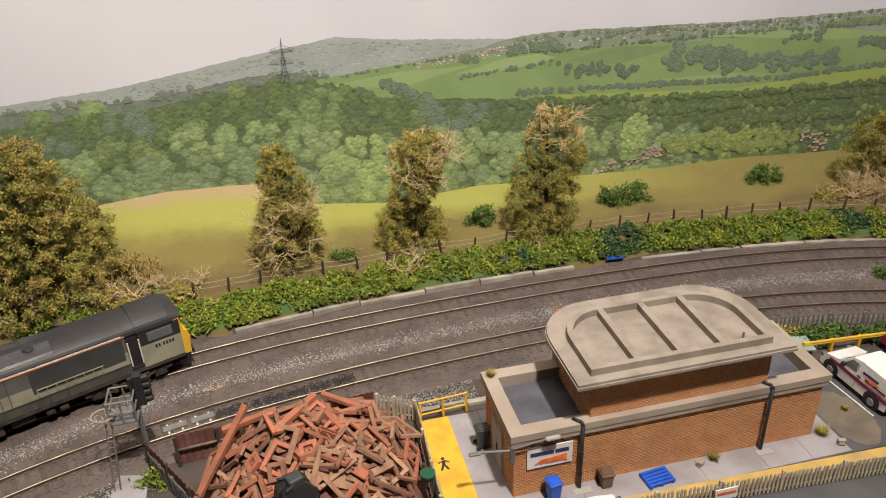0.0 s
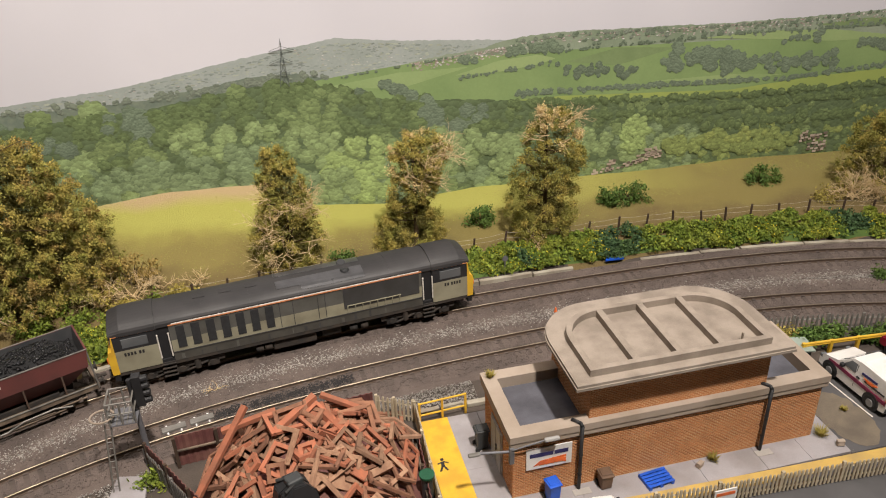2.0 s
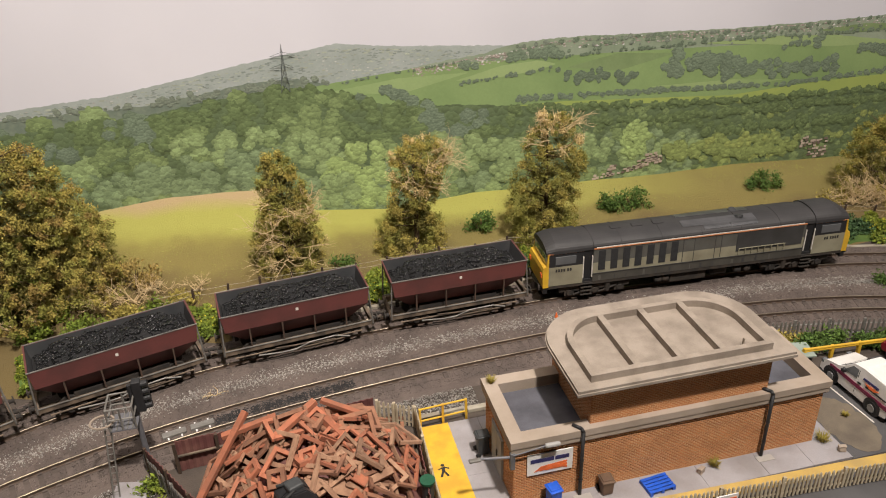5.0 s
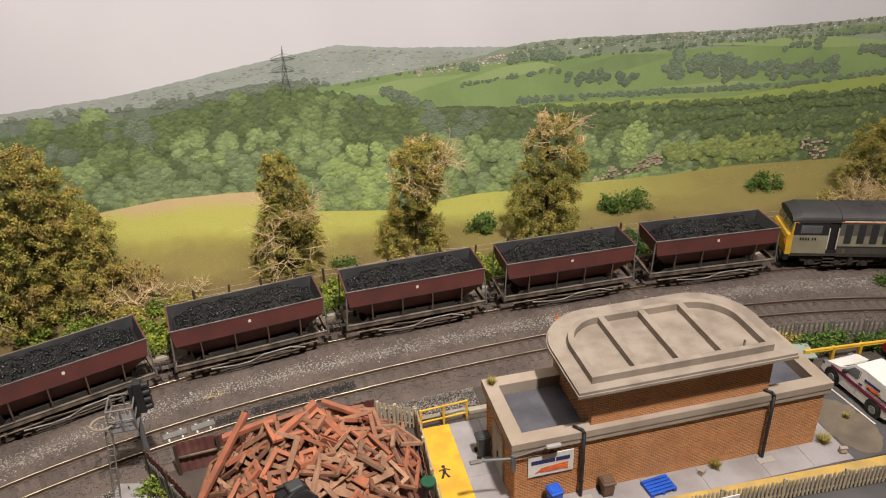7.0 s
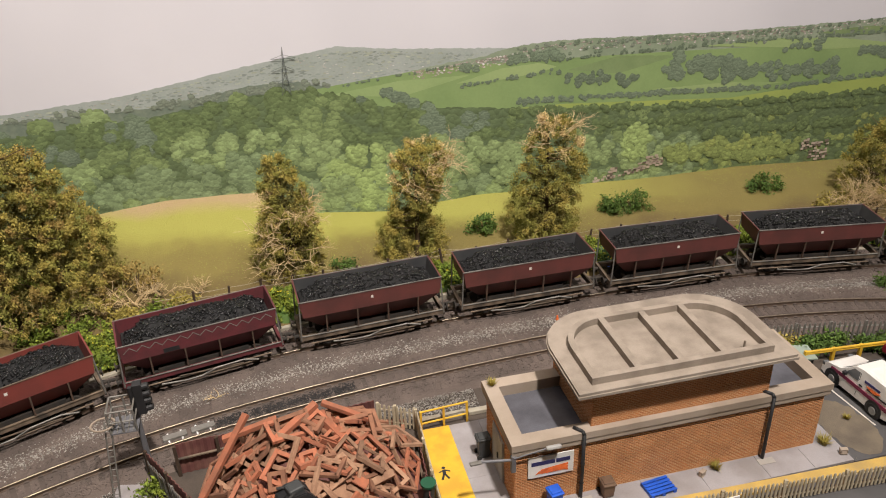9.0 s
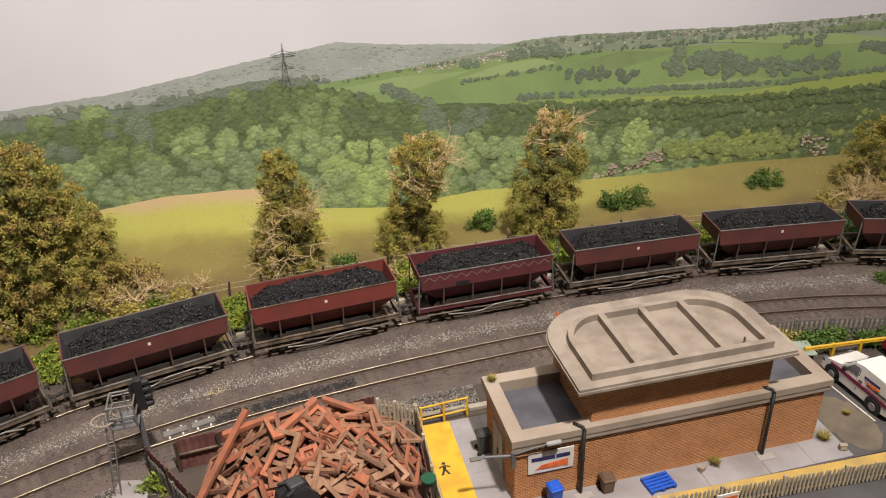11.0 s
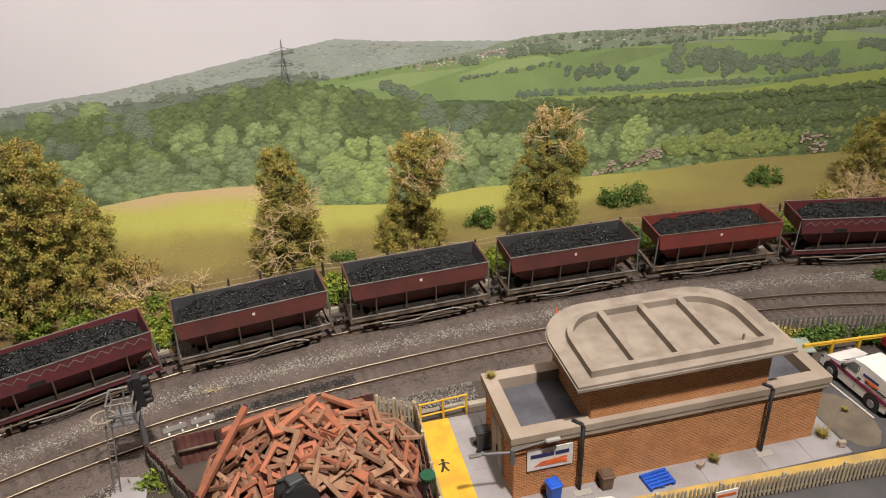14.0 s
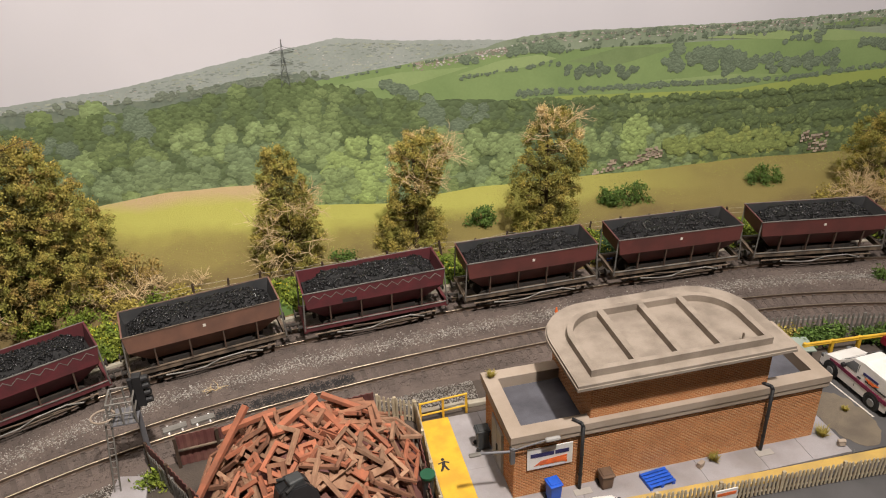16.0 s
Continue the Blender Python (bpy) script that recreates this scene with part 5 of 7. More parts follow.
def twig_tree(bm, p, q, r, depth, rng, spread=0.9):
    """Forking twigs."""
    rod(bm, p, q, r, r * 0.6, seg=5)
    if depth == 0:
        return
    d = Vector(q) - Vector(p)
    for _ in range(3 if depth > 1 else 2):
        e = (d.normalized() + Vector(rng.normal(size=3)) * spread * 0.6).normalized() * d.length * rng.uniform(0.55, 0.95)
        twig_tree(bm, q, tuple(Vector(q) + e), r * 0.6, depth - 1, rng, spread)


def build_tree(x, y, h, profile, label, mix, twigs, seed, name="tree", n_leaf=44000, leaf=0.82, lumps=360):
    """profile: (height share, radius, sideways shift) from foot to top; mix: (leaf material, share, lowest height share)."""
    rng = np.random.default_rng(seed)
    z0 = bank_z(x, y)
    tree = thing(name, (x, y, z0 - 1), label, name, "trees on the bank")
    bm = bmesh.new()
    rod(bm, (0, 0, 0), (1, 0, h * 0.55), 2.4, 1.3, seg=8)
    rod(bm, (1, 0, h * 0.55), (0, 0, h * 0.92), 1.3, 0.4, seg=7)
    part("trunk", bm, "bark", tree)
    hs, rs, sh = zip(*profile)
    bm = bmesh.new()
    for _ in range(16):
        t = rng.uniform(0.15, 0.85)
        a = rng.uniform(0, 6.28)
        r = np.interp(t, hs, rs) * 0.8
        rod(bm, (0, 0, h * t), (r * math.cos(a), r * math.sin(a), h * min(0.95, t + rng.uniform(0.03, 0.15))), 0.8, 0.25, seg=5)
    tagged(part("branchwork", bm, "bark", tree), kind="stuff")
    if twigs:
        lo, hi, count = twigs
        bm = bmesh.new()
        for _ in range(count):
            t = rng.uniform(lo, hi)
            a = rng.uniform(3.3, 6.1)
            r = np.interp(t, hs, rs)
            s = np.interp(t, hs, sh)
            p = (s + 0.45 * r * math.cos(a), 0.6 * r * math.sin(a), h * t)
            q = (s + 0.8 * r * math.cos(a), 0.95 * r * math.sin(a), h * t + rng.uniform(1, 8))
            twig_tree(bm, p, q, 0.42, 3, rng)
        tagged(part("twig_spray", bm, "twig", tree, "pale dry bare twigs"), kind="stuff")
    # clumps of small leaves with gaps between them
    clumps = []
    while len(clumps) < lumps:
        t = rng.uniform(0.0, 1.0)
        r = np.interp(t, hs, rs)
        if rng.random() > (r / max(rs)) * 0.9 + 0.1:
            continue
        a, d = rng.uniform(0, 6.28), math.sqrt(rng.uniform(0.1, 1))
        clumps.append((np.interp(t, hs, sh) + r * d * math.cos(a), 0.8 * r * d * math.sin(a), h * t, rng.uniform(2.2, 5.2), t, d))
    share = {}
    per = n_leaf // len(clumps)
    for cx, cy, cz, cr, t, d in clumps:
        ok = [(k, w) for k, w, low in mix if t >= low]
        key = ok[rng.choice(len(ok), p=np.array([w for _, w in ok]) / sum(w for _, w in ok))][0]
        # Inner clumps swap to the darkened leaf: painted shade inside the crown.
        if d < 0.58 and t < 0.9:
            key, cr = "shaded_heart_leaf", cr * 1.3
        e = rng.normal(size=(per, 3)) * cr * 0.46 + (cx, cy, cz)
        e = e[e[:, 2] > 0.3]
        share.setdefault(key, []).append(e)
    crown = None
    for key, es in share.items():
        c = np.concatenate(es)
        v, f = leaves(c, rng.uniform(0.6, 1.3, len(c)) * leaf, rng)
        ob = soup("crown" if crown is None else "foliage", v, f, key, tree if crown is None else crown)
        crown = crown or ob
    return tree


def build_bush(x, y, z, rx, ry, rz, key, label, seed, n=900, leaf=1.3):
    rng = np.random.default_rng(seed)
    bush = thing("bush", (x, y, z), label, "bush", "bushes on the bank")
    cs = []
    for _ in range(max(10, n // 60)):
        a, d, u = rng.uniform(0, 6.28), math.sqrt(rng.random()), rng.uniform(0.1, 0.9)
        d *= math.sqrt(1 - u * u * 0.8)
        e = rng.normal(size=(60, 3)) * 0.42 * min(rx, rz, 5.5) + (rx * d * math.cos(a), ry * d * math.sin(a), rz * u)
        cs.append(e[e[:, 2] > 0])
    c = np.concatenate(cs)
    v, f = leaves(c, rng.uniform(0.6, 1.25, len(c)) * leaf, rng)
    soup("foliage", v, f, key, bush)
    bm = bmesh.new()
    for _ in range(5):
        rod(bm, (0, 0, -1.5), (rng.uniform(-0.6, 0.6) * rx, rng.uniform(-0.6, 0.6) * ry, rz * 0.7), 0.6, 0.2, seg=5)
    tagged(part("stem_cluster", bm, "bark", bush), kind="stuff")


def build_twig_bush(x, y, z, r, n, seed, label="dry tan twiggy scrub on the bank"):
    rng = np.random.default_rng(seed)
    scrub = thing("dry_shrub", (x, y, z - 0.5), label, "shrub", "dry scrub")
    bm = bmesh.new()
    for _ in range(n):
        a = rng.uniform(0, 6.28)
        p = (rng.uniform(-0.3, 0.3) * r, rng.uniform(-0.2, 0.2) * r, 0)
        twig_tree(bm, p, (p[0] + 0.5 * r * math.cos(a), p[1] + 0.3 * r * math.sin(a), r * rng.uniform(0.25, 0.6)), 0.45, 3, rng, 1.1)
    tagged(part("twig_spray", bm, "twig", scrub), kind="stuff")


def build_bank_plants():
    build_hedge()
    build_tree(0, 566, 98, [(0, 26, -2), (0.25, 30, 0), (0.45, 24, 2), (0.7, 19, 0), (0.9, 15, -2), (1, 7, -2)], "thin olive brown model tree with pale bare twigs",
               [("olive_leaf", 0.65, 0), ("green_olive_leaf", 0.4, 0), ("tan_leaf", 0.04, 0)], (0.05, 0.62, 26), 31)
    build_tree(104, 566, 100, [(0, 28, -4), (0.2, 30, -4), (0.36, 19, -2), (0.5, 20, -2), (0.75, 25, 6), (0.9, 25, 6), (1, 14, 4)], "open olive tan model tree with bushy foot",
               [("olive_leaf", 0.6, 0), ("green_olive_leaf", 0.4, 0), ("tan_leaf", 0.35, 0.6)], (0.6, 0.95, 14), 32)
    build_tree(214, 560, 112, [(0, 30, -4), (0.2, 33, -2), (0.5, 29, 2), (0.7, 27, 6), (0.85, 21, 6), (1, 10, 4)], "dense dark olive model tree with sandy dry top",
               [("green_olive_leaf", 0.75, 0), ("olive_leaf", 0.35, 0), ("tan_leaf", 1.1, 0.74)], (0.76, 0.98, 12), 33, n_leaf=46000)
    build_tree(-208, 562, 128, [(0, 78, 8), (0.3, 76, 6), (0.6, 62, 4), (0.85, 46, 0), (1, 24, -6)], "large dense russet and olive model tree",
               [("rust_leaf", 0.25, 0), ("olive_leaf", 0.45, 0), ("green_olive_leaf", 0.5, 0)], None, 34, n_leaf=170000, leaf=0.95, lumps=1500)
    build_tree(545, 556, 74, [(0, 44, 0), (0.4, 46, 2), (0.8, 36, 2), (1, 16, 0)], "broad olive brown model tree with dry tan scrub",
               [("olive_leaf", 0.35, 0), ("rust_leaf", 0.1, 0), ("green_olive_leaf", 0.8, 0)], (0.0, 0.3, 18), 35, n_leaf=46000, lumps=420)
    for x, y, rx, ry, rz, key, label, n in ((164, 585, 14, 9, 16, "bush_leaf", "rounded dark green bush on the grass bank", 1300), (290, 590, 13, 9, 15, "bush_leaf", "spreading dark green bush on the grass bank", 1100),
                                            (310, 588, 16, 9, 17, "bush_leaf", "spreading dark green bush with brown edge", 1300), (444, 592, 19, 9, 16, "bush_leaf", "low spreading green bush on the bank", 1500),
                                            (-120, 556, 26, 12, 26, "rust_leaf", "russet brown scrub beside the large tree", 1500), (-160, 540, 30, 10, 18, "olive_leaf", "olive scrub beside the large tree", 1300),
                                            (40, 560, 11, 7, 9, "bush_leaf", "small green bush by the fence", 600), (485, 545, 16, 8, 12, "olive_leaf", "olive scrub on the bank", 600)):
        build_bush(x, y, bank_z(x, y) - 1, rx, ry, rz, key, label, int(x * 7 + 4000), n)
    for x, y, r, n in ((-175, 532, 13, 6), (-205, 528, 12, 5), (-145, 534, 13, 7), (-72, 548, 9, 6), (86, 530, 13, 8), (100, 545, 10, 4), (500, 538, 17, 14), (528, 530, 16, 12), (515, 545, 15, 10), (205, 540, 10, 5), (-118, 540, 14, 10), (-100, 548, 11, 8)):
        build_twig_bush(x, y, bank_z(x, y) + 3, r, n, int(x) + 900)
    # grass
    rng = np.random.default_rng(77)
    n = 26000
    xs, ys = rng.uniform(-250, 620, n), BACK - rng.uniform(0, 1, n) ** 1.1 * 108
    cs = np.array([(x, y, bank_z(x, y)) for x, y in zip(xs, ys) if y > kerb_y(x) + 26])
    lean = rng.normal(size=(len(cs), 3)) * (0.7, 0.5, 0)
    hgt = rng.uniform(0.2, 0.75, len(cs))
    brown = np.array([noise.noise((c[0] * 0.014, c[1] * 0.02, 1.0)) + 0.4 * noise.noise((c[0] * 0.07, c[1] * 0.09, 4)) + (590 - c[1]) / 170 + (c[0] - 150) / 1500 > 0.1 for c in cs])
    for key, sel, name in (("grass_blade", ~brown, "bank_grass"), ("brown_blade", brown, "dry_grass")):
        c, l, hh = cs[sel], lean[sel], hgt[sel]
        a = rng.uniform(0, 6.28, len(c))
        side = np.stack([np.cos(a), np.sin(a), 0 * a], 1) * 0.3
        up = np.stack([l[:, 0], l[:, 1], hh], 1)
        v = np.stack([c - side, c + side, c + up], 1).reshape(-1, 3)
        soup(name, v, np.arange(len(v)).reshape(-1, 3), key, label="olive static grass on the bank" if key == "grass_blade" else "dry brown static grass on the bank")


build_bank_plants()


build_bush(-205, 538, bank_z(-205, 538) - 1, 13, 8, 12, "hedge_leaf", "bright green leafy scrub between the track and the large tree", 90, 1000)
build_bush(-197, 568, bank_z(-197, 568) - 1, 13, 8, 12, "hedge_leaf", "bright green leafy scrub between the track and the large tree", 91, 1000)
build_bush(-155, 505, bank_z(-155, 505) - 1, 13, 8, 12, "hedge_leaf", "bright green leafy scrub between the track and the large tree", 92, 1000)
build_bush(-176, 537, bank_z(-176, 537) - 1, 13, 8, 12, "hedge_leaf", "bright green leafy scrub between the track and the large tree", 93, 1000)
build_bush(-152, 520, bank_z(-152, 520) - 1, 15, 9, 11, "hedge_leaf", "bright green leafy scrub between the track and the large tree", 70, 1000)
build_bush(-126, 527, bank_z(-126, 527) - 1, 14, 9, 10, "olive_leaf", "olive brown scrub at the foot of the large tree", 71, 1000)
build_bush(-104, 532, bank_z(-104, 532) - 1, 13, 9, 9, "hedge_leaf", "bright green leafy scrub between the track and the large tree", 72, 1000)
build_bush(-182, 516, bank_z(-182, 516) - 1, 16, 9, 12, "hedge_leaf", "bright green leafy scrub between the track and the large tree", 73, 1000)
build_bush(-84, 538, bank_z(-84, 538) - 1, 11, 9, 8, "olive_leaf", "olive brown scrub beside the fence", 74, 1000)


def build_bank_fence():
    fence = thing("post_and_wire_fence", (0, 0, 0), "rustic dark post and pale wire fence along the bank", "fence")
    tops = []
    s = -95.0
    while s < 560:
        x, y, _z = KERB.off(s, 34 + 8 * max(0, min(1, (40 - s) / 120)), 0)
        z = bank_z(x, y)
        lean = Vector((random.uniform(-2.2, 2.2), random.uniform(-1, 1), 0))
        bm = bmesh.new()
        q = Vector((x, y, z + random.uniform(11, 14.5))) + lean
        rod(bm, (x, y, z - 2), tuple(q), 1.05, 0.95, seg=6)
        part("post", bm, "wood_post", fence)
        tops.append((Vector((x, y, z)), q))
        s += random.uniform(20, 30)
    for f in (0.55, 0.9):
        for (a, b), (c, d) in zip(tops, tops[1:]):
            bm = bmesh.new()
            p, q = a.lerp(b, f), c.lerp(d, f)
            mid = (p + q) / 2 - Vector((0, 0, 0.7))
            rod(bm, tuple(p), tuple(mid), 0.13, seg=4)
            rod(bm, tuple(mid), tuple(q), 0.13, seg=4)
            part("wire", bm, "wire", fence, "pale sagging wire")


build_bank_fence()


# ---- small things round the building ----
def on_wall_sign():
    sign = thing("sign_board", (118.4, BY0 - 0.45, 20.5), "white sign with dark blue bar and orange stripes on brick wall", "sign")
    bm = bmesh.new()
    box(bm, -12.8, 12.8, -0.7, 0.0, 0, 14.3, bevel=0.15)
    part("panel", bm, "sign_white", sign)
    bm = bmesh.new()
    x = -11.0
    for w in (13.2, 7.8):
        box(bm, x, x + w, -0.85, -0.72, 8.4, 11.0)
        x += w + 0.6
    part("dark_blue_bar", bm, "navy", sign)
    for k in range(3):
        bm = bmesh.new()
        y = (-0.87 - 0.08 * k, -0.72)
        pts = [(-9 + k * 3.2, 2.2 + k * 0.1), (-5 + k * 5.5, 5.4), (9.6, 6.8 - k * 1.9), (9.6, 5.5 - k * 1.9), (-1 + k * 4, 3.4 - k * 0.4)]
        a = [bm.verts.new((px, y[0], pz)) for px, pz in pts]
        b = [bm.verts.new((px, y[1], pz)) for px, pz in pts]
        bm.faces.new(a)
        bm.faces.new(b[::-1])
        for i in range(5):
            bm.faces.new((a[i], a[(i + 1) % 5], b[(i + 1) % 5], b[i]))
        part("orange_stripe", bm, "sign_orange", sign)


def floodlight():
    lampost = thing("wall_floodlight", (BX0 - 1.2, BY0 - 1.2, 35.5), "grey wall lamp on a long arm", "lamp")
    bm = bmesh.new()
    box(bm, -1.3, 1.3, -1.3, 1.3, -7, 4, bevel=0.3)
    part("bracket", bm, "signal_grey", lampost)
    bm = bmesh.new()
    rod(bm, (0, 0, 1), (-17, 1.5, 2.5), 0.75)
    part("arm", bm, "signal_grey", lampost)
    bm = bmesh.new()
    rod(bm, (0, -1.4, 3), (17, -3.2, 7.4), 0.4)
    part("arm", bm, "signal_grey", lampost)
    bm = bmesh.new()
    box(bm, 16.5, 25, -4.8, -2.2, 6.4, 8.8, bevel=1.0)
    part("lamp_head", bm, "grey_door", lampost)
    bm = bmesh.new()
    box(bm, -23, -16.5, 0.2, 2.8, 1.6, 3.0, bevel=0.6)
    part("lamp_head", bm, "fence", lampost)


def wheelie_bin(x, y, z, turn, material, label, h=14.0):
    b = thing("wheelie_bin", (x, y, z), label, "bin", "yard bins", turn)
    bm = bmesh.new()
    vs = box(bm, -3.4, 3.4, -3.6, 3.6, 0.6, h - 1.6, bevel=0.35)
    for v in bm.verts:
        f = 0.82 + 0.18 * v.co.z / h
        v.co.x *= f
        v.co.y *= f
    part("bin_body", bm, material, b)
    bm = bmesh.new()
    box(bm, -3.8, 3.8, -4.1, 4.0, h - 1.6, h - 0.4, bevel=0.4)
    box(bm, -3.0, 3.0, -2.6, 3.0, h - 0.5, h + 0.2, bevel=0.3)
    part("bin_lid", bm, material, b)
    bm = bmesh.new()
    rod(bm, (-3.2, 4.3, h - 1.4), (3.2, 4.3, h - 1.4), 0.35, seg=6)
    part("handle", bm, material, b)
    for sx in (-3.4, 3.4):
        bm = bmesh.new()
        rod(bm, (sx - 0.5, 3.2, 1.5), (sx + 0.5, 3.2, 1.5), 1.5, seg=12)
        part("wheel", bm, "rubber", b)


def pallet(x, y, z, turn):
    p = thing("pallet", (x, y, z), "bright blue plastic pallet lying on the paving", "pallet", turn=turn)
    for k in range(5):
        bm = bmesh.new()
        box(bm, -8.0, 8.0, -5.6 + k * 2.35, -3.9 + k * 2.35, 2.0, 2.7, bevel=0.12)
        part("top_board", bm, "blue", p)
    for k in (-7, 0, 7):
        bm = bmesh.new()
        box(bm, k - 0.9, k + 0.9, -5.6, 6.0, 0, 2.0, bevel=0.12)
        part("bearer", bm, "blue", p)


def barrier(name, pts, h, mids, label, material="yellow", r=0.7):
    """Posts at the given spots joined by rails."""
    b = thing(name, (0, 0, 0), label, "railing")
    for x, y, z in pts:
        bm = bmesh.new()
        box(bm, x - r, x + r, y - r, y + r, z, z + h, bevel=0.15)
        part("post", bm, material, b)
    for m in mids:
        for a, c in zip(pts, pts[1:]):
            bm = bmesh.new()
            rod(bm, (a[0], a[1], a[2] + m), (c[0], c[1], c[2] + m), r * 0.85, seg=8)
            part("rail", bm, material, b)


def palisade(pts, h, pitch, material, label, group="palisade fences"):
    """Pales between posts along a line of points, with two rails."""
    f = thing("palisade_fence", (0, 0, 0), label, "fence", group)
    bm = bmesh.new()
    box(bm, -0.62, 0.62, -0.3, 0.3, 0.8, h)
    vs = [bm.verts.new(p) for p in ((-0.62, -0.3, h), (0.62, -0.3, h), (0.62, 0.3, h), (-0.62, 0.3, h), (0, 0, h + 1.1))]
    for i in range(4):
        bm.faces.new((vs[i], vs[(i + 1) % 4], vs[4]))
    first = part("pale", bm, material, f)
    used_first = False
    for (x0, y0, z0), (x1, y1, z1) in zip(pts, pts[1:]):
        n = math.hypot(x1 - x0, y1 - y0)
        a = math.degrees(math.atan2(y1 - y0, x1 - x0))
        k = max(1, int(n / pitch))
        for i in range(k):
            t = (i + 0.5) / k
            m = pose((x0 + (x1 - x0) * t) * MM, (y0 + (y1 - y0) * t) * MM, (z0 + (z1 - z0) * t) * MM, random.uniform(-1.5, 1.5), random.uniform(-1.5, 1.5), a)
            if not used_first:
                first.matrix_basis, used_first = m, True
            else:
                shared("pale", first.data, f, m)
        for u in (0.22, 0.78):
            bm = bmesh.new()
            d = Vector((-(y1 - y0), x1 - x0, 0)).normalized() * 0.8
            rod(bm, (x0 + d.x, y0 + d.y, z0 + h * u), (x1 + d.x, y1 + d.y, z1 + h * u), 0.55, seg=4)
            part("rail", bm, material, f)
    for x, y, z in pts:
        bm = bmesh.new()
        box(bm, x - 0.9, x + 0.9, y + 0.6, y + 2.2, z, z + h + 0.4)
        part("post", bm, material, f)
    return f


def weed(x, y, z, r, seed):
    rng = np.random.default_rng(seed)
    w = thing("weed", (x, y, z), "tuft of dry green weeds on the paving", "plant", "weeds")
    n = 160
    a = rng.uniform(0, 6.28, n)
    d = rng.uniform(0, 0.4, n) * r
    c = np.stack([d * np.cos(a), d * np.sin(a), np.zeros(n)], 1)
    up = np.stack([np.cos(a) * r * rng.uniform(0.2, 0.9, n), np.sin(a) * r * rng.uniform(0.2, 0.9, n), r * rng.uniform(0.4, 1.1, n)], 1)
    side = np.stack([-np.sin(a), np.cos(a), np.zeros(n)], 1) * 0.22
    v = np.stack([c - side, c + side, c + up], 1).reshape(-1, 3)
    soup("blade_tuft", v, np.arange(len(v)).reshape(-1, 3), "olive_leaf", w)


on_wall_sign()
floodlight()
wheelie_bin(93.5, 334, 1.6, 90, "bin_grey", "dark grey wheelie bin beside the brick wall", 15)
wheelie_bin(118.8, 284.5, 1.6, 8, "blue", "bright blue wheelie bin beside the brick wall")
wheelie_bin(150, 286.5, 1.6, 0, "brown_bin", "brown wheelie bin beside the brick wall", 10.5)
pallet(179, 282.5, 1.6, 6)
barrier("yellow_railing", [(63, 365, 0.5), (77.5, 366, 0.5), (92.5, 367, 0.5)], 15.5, (15, 6), "yellow tubular safety railing at the end of the walkway")
weed(217, 288.5, 1.6, 5, 1)
weed(288, 290, 1.6, 6, 2)
weed(101, 341, BTOP, 4, 3)
weed(316, 306, 0.6, 3, 4)
for x, y, turn in ((207, 285.5, 30), (293, 279.5, -20)):
    bag = thing("litter", (x, y, 1.6), "crumpled pale paper litter on the paving", "litter", "litter", turn)
    bm = bmesh.new()
    vs = box(bm, -2, 2, -1.2, 1.2, 0, 3.4, bevel=0.3)
    for v in bm.verts:
        v.co += Vector((random.uniform(-0.5, 0.5), random.uniform(-0.5, 0.5), random.uniform(-0.1, 0.5)))
    part("paper", bm, "stone_trim", bag)


notice = thing("notice_board", (206, 258.8, 3.6), "small white notice with red bar on the tan fence", "notice")
bm = bmesh.new()
box(bm, -6.5, 6.5, -0.4, 0.3, 0, 7.5, bevel=0.1)
part("panel", bm, "sign_white", notice)
bm = bmesh.new()
box(bm, -5.5, 5.5, -0.6, -0.42, 3.6, 5.6)
part("red_bar", bm, "sign_orange", notice)


# painted mark on the walkway, as a plain shape
def walk_mark():
    mark = thing("walkway_mark", (67.8, 325.5, 2.12), "black painted walkway symbol on the yellow strip", "marking")
    bm = bmesh.new()
    for pts in ([(-0.6, 2.4), (1.4, 2.8), (1.0, -1.2), (-1.0, -1.2)], [(-1.0, -1.0), (0.4, -1.0), (-1.4, -5.0), (-2.8, -5.0)], [(-0.2, -1.0), (1.0, -1.0), (2.6, -4.8), (1.4, -5.2)],
                [(1.0, 2.6), (1.2, 1.6), (3.6, 0.2), (3.8, 1.2)], [(-0.4, 2.4), (-0.6, 1.4), (-2.6, 0.6), (-3.0, 1.4)],
                [(0.4 + 1.1 * math.cos(t), 4.1 + 1.1 * math.sin(t)) for t in np.linspace(0, 5.6, 9)]):
        prism(bm, pts, 0, 0.12)
    part("painted_symbol", bm, "black", mark)


walk_mark()
palisade([(x, 257.4 + -0.0600 * (x - 250), 0.4) for x in range(96, 420, 36)], 13.4, 2.35, "fence_tan", "weathered tan palisade fence along the road")
palisade([INNER.off(s, -33 - 0.04 * max(0, s - 300), 0) for s in (316, 342, 368, 394, 420, 446, 472)], 14.0, 3.1, "fence", "grey galvanised palisade fence beside the near track")
barrier("yellow_barrier", [(326, 361, 0.3), (346, 359.5, 0.3), (366, 358, 0.3), (390, 356, 0.3), (420, 353, 0.3)], 10.5, (9.6, 8.2), "yellow crash barrier behind the parked van", r=1.1)
build_bush(350, 374, 0, 26, 10, 9, "bush_leaf", "low green scrub behind the yellow barrier", 51, 2200)
build_bush(392, 366, 0, 24, 10, 9, "bush_leaf", "low green scrub behind the yellow barrier", 52, 2000)
build_bush(330, 384, 0, 12, 7, 7, "olive_leaf", "low olive scrub beside the grey fence", 53, 700)
build_bush(446, 431, 1, 8, 5, 6, "bush_leaf", "small green bush between the tracks", 54, 500)
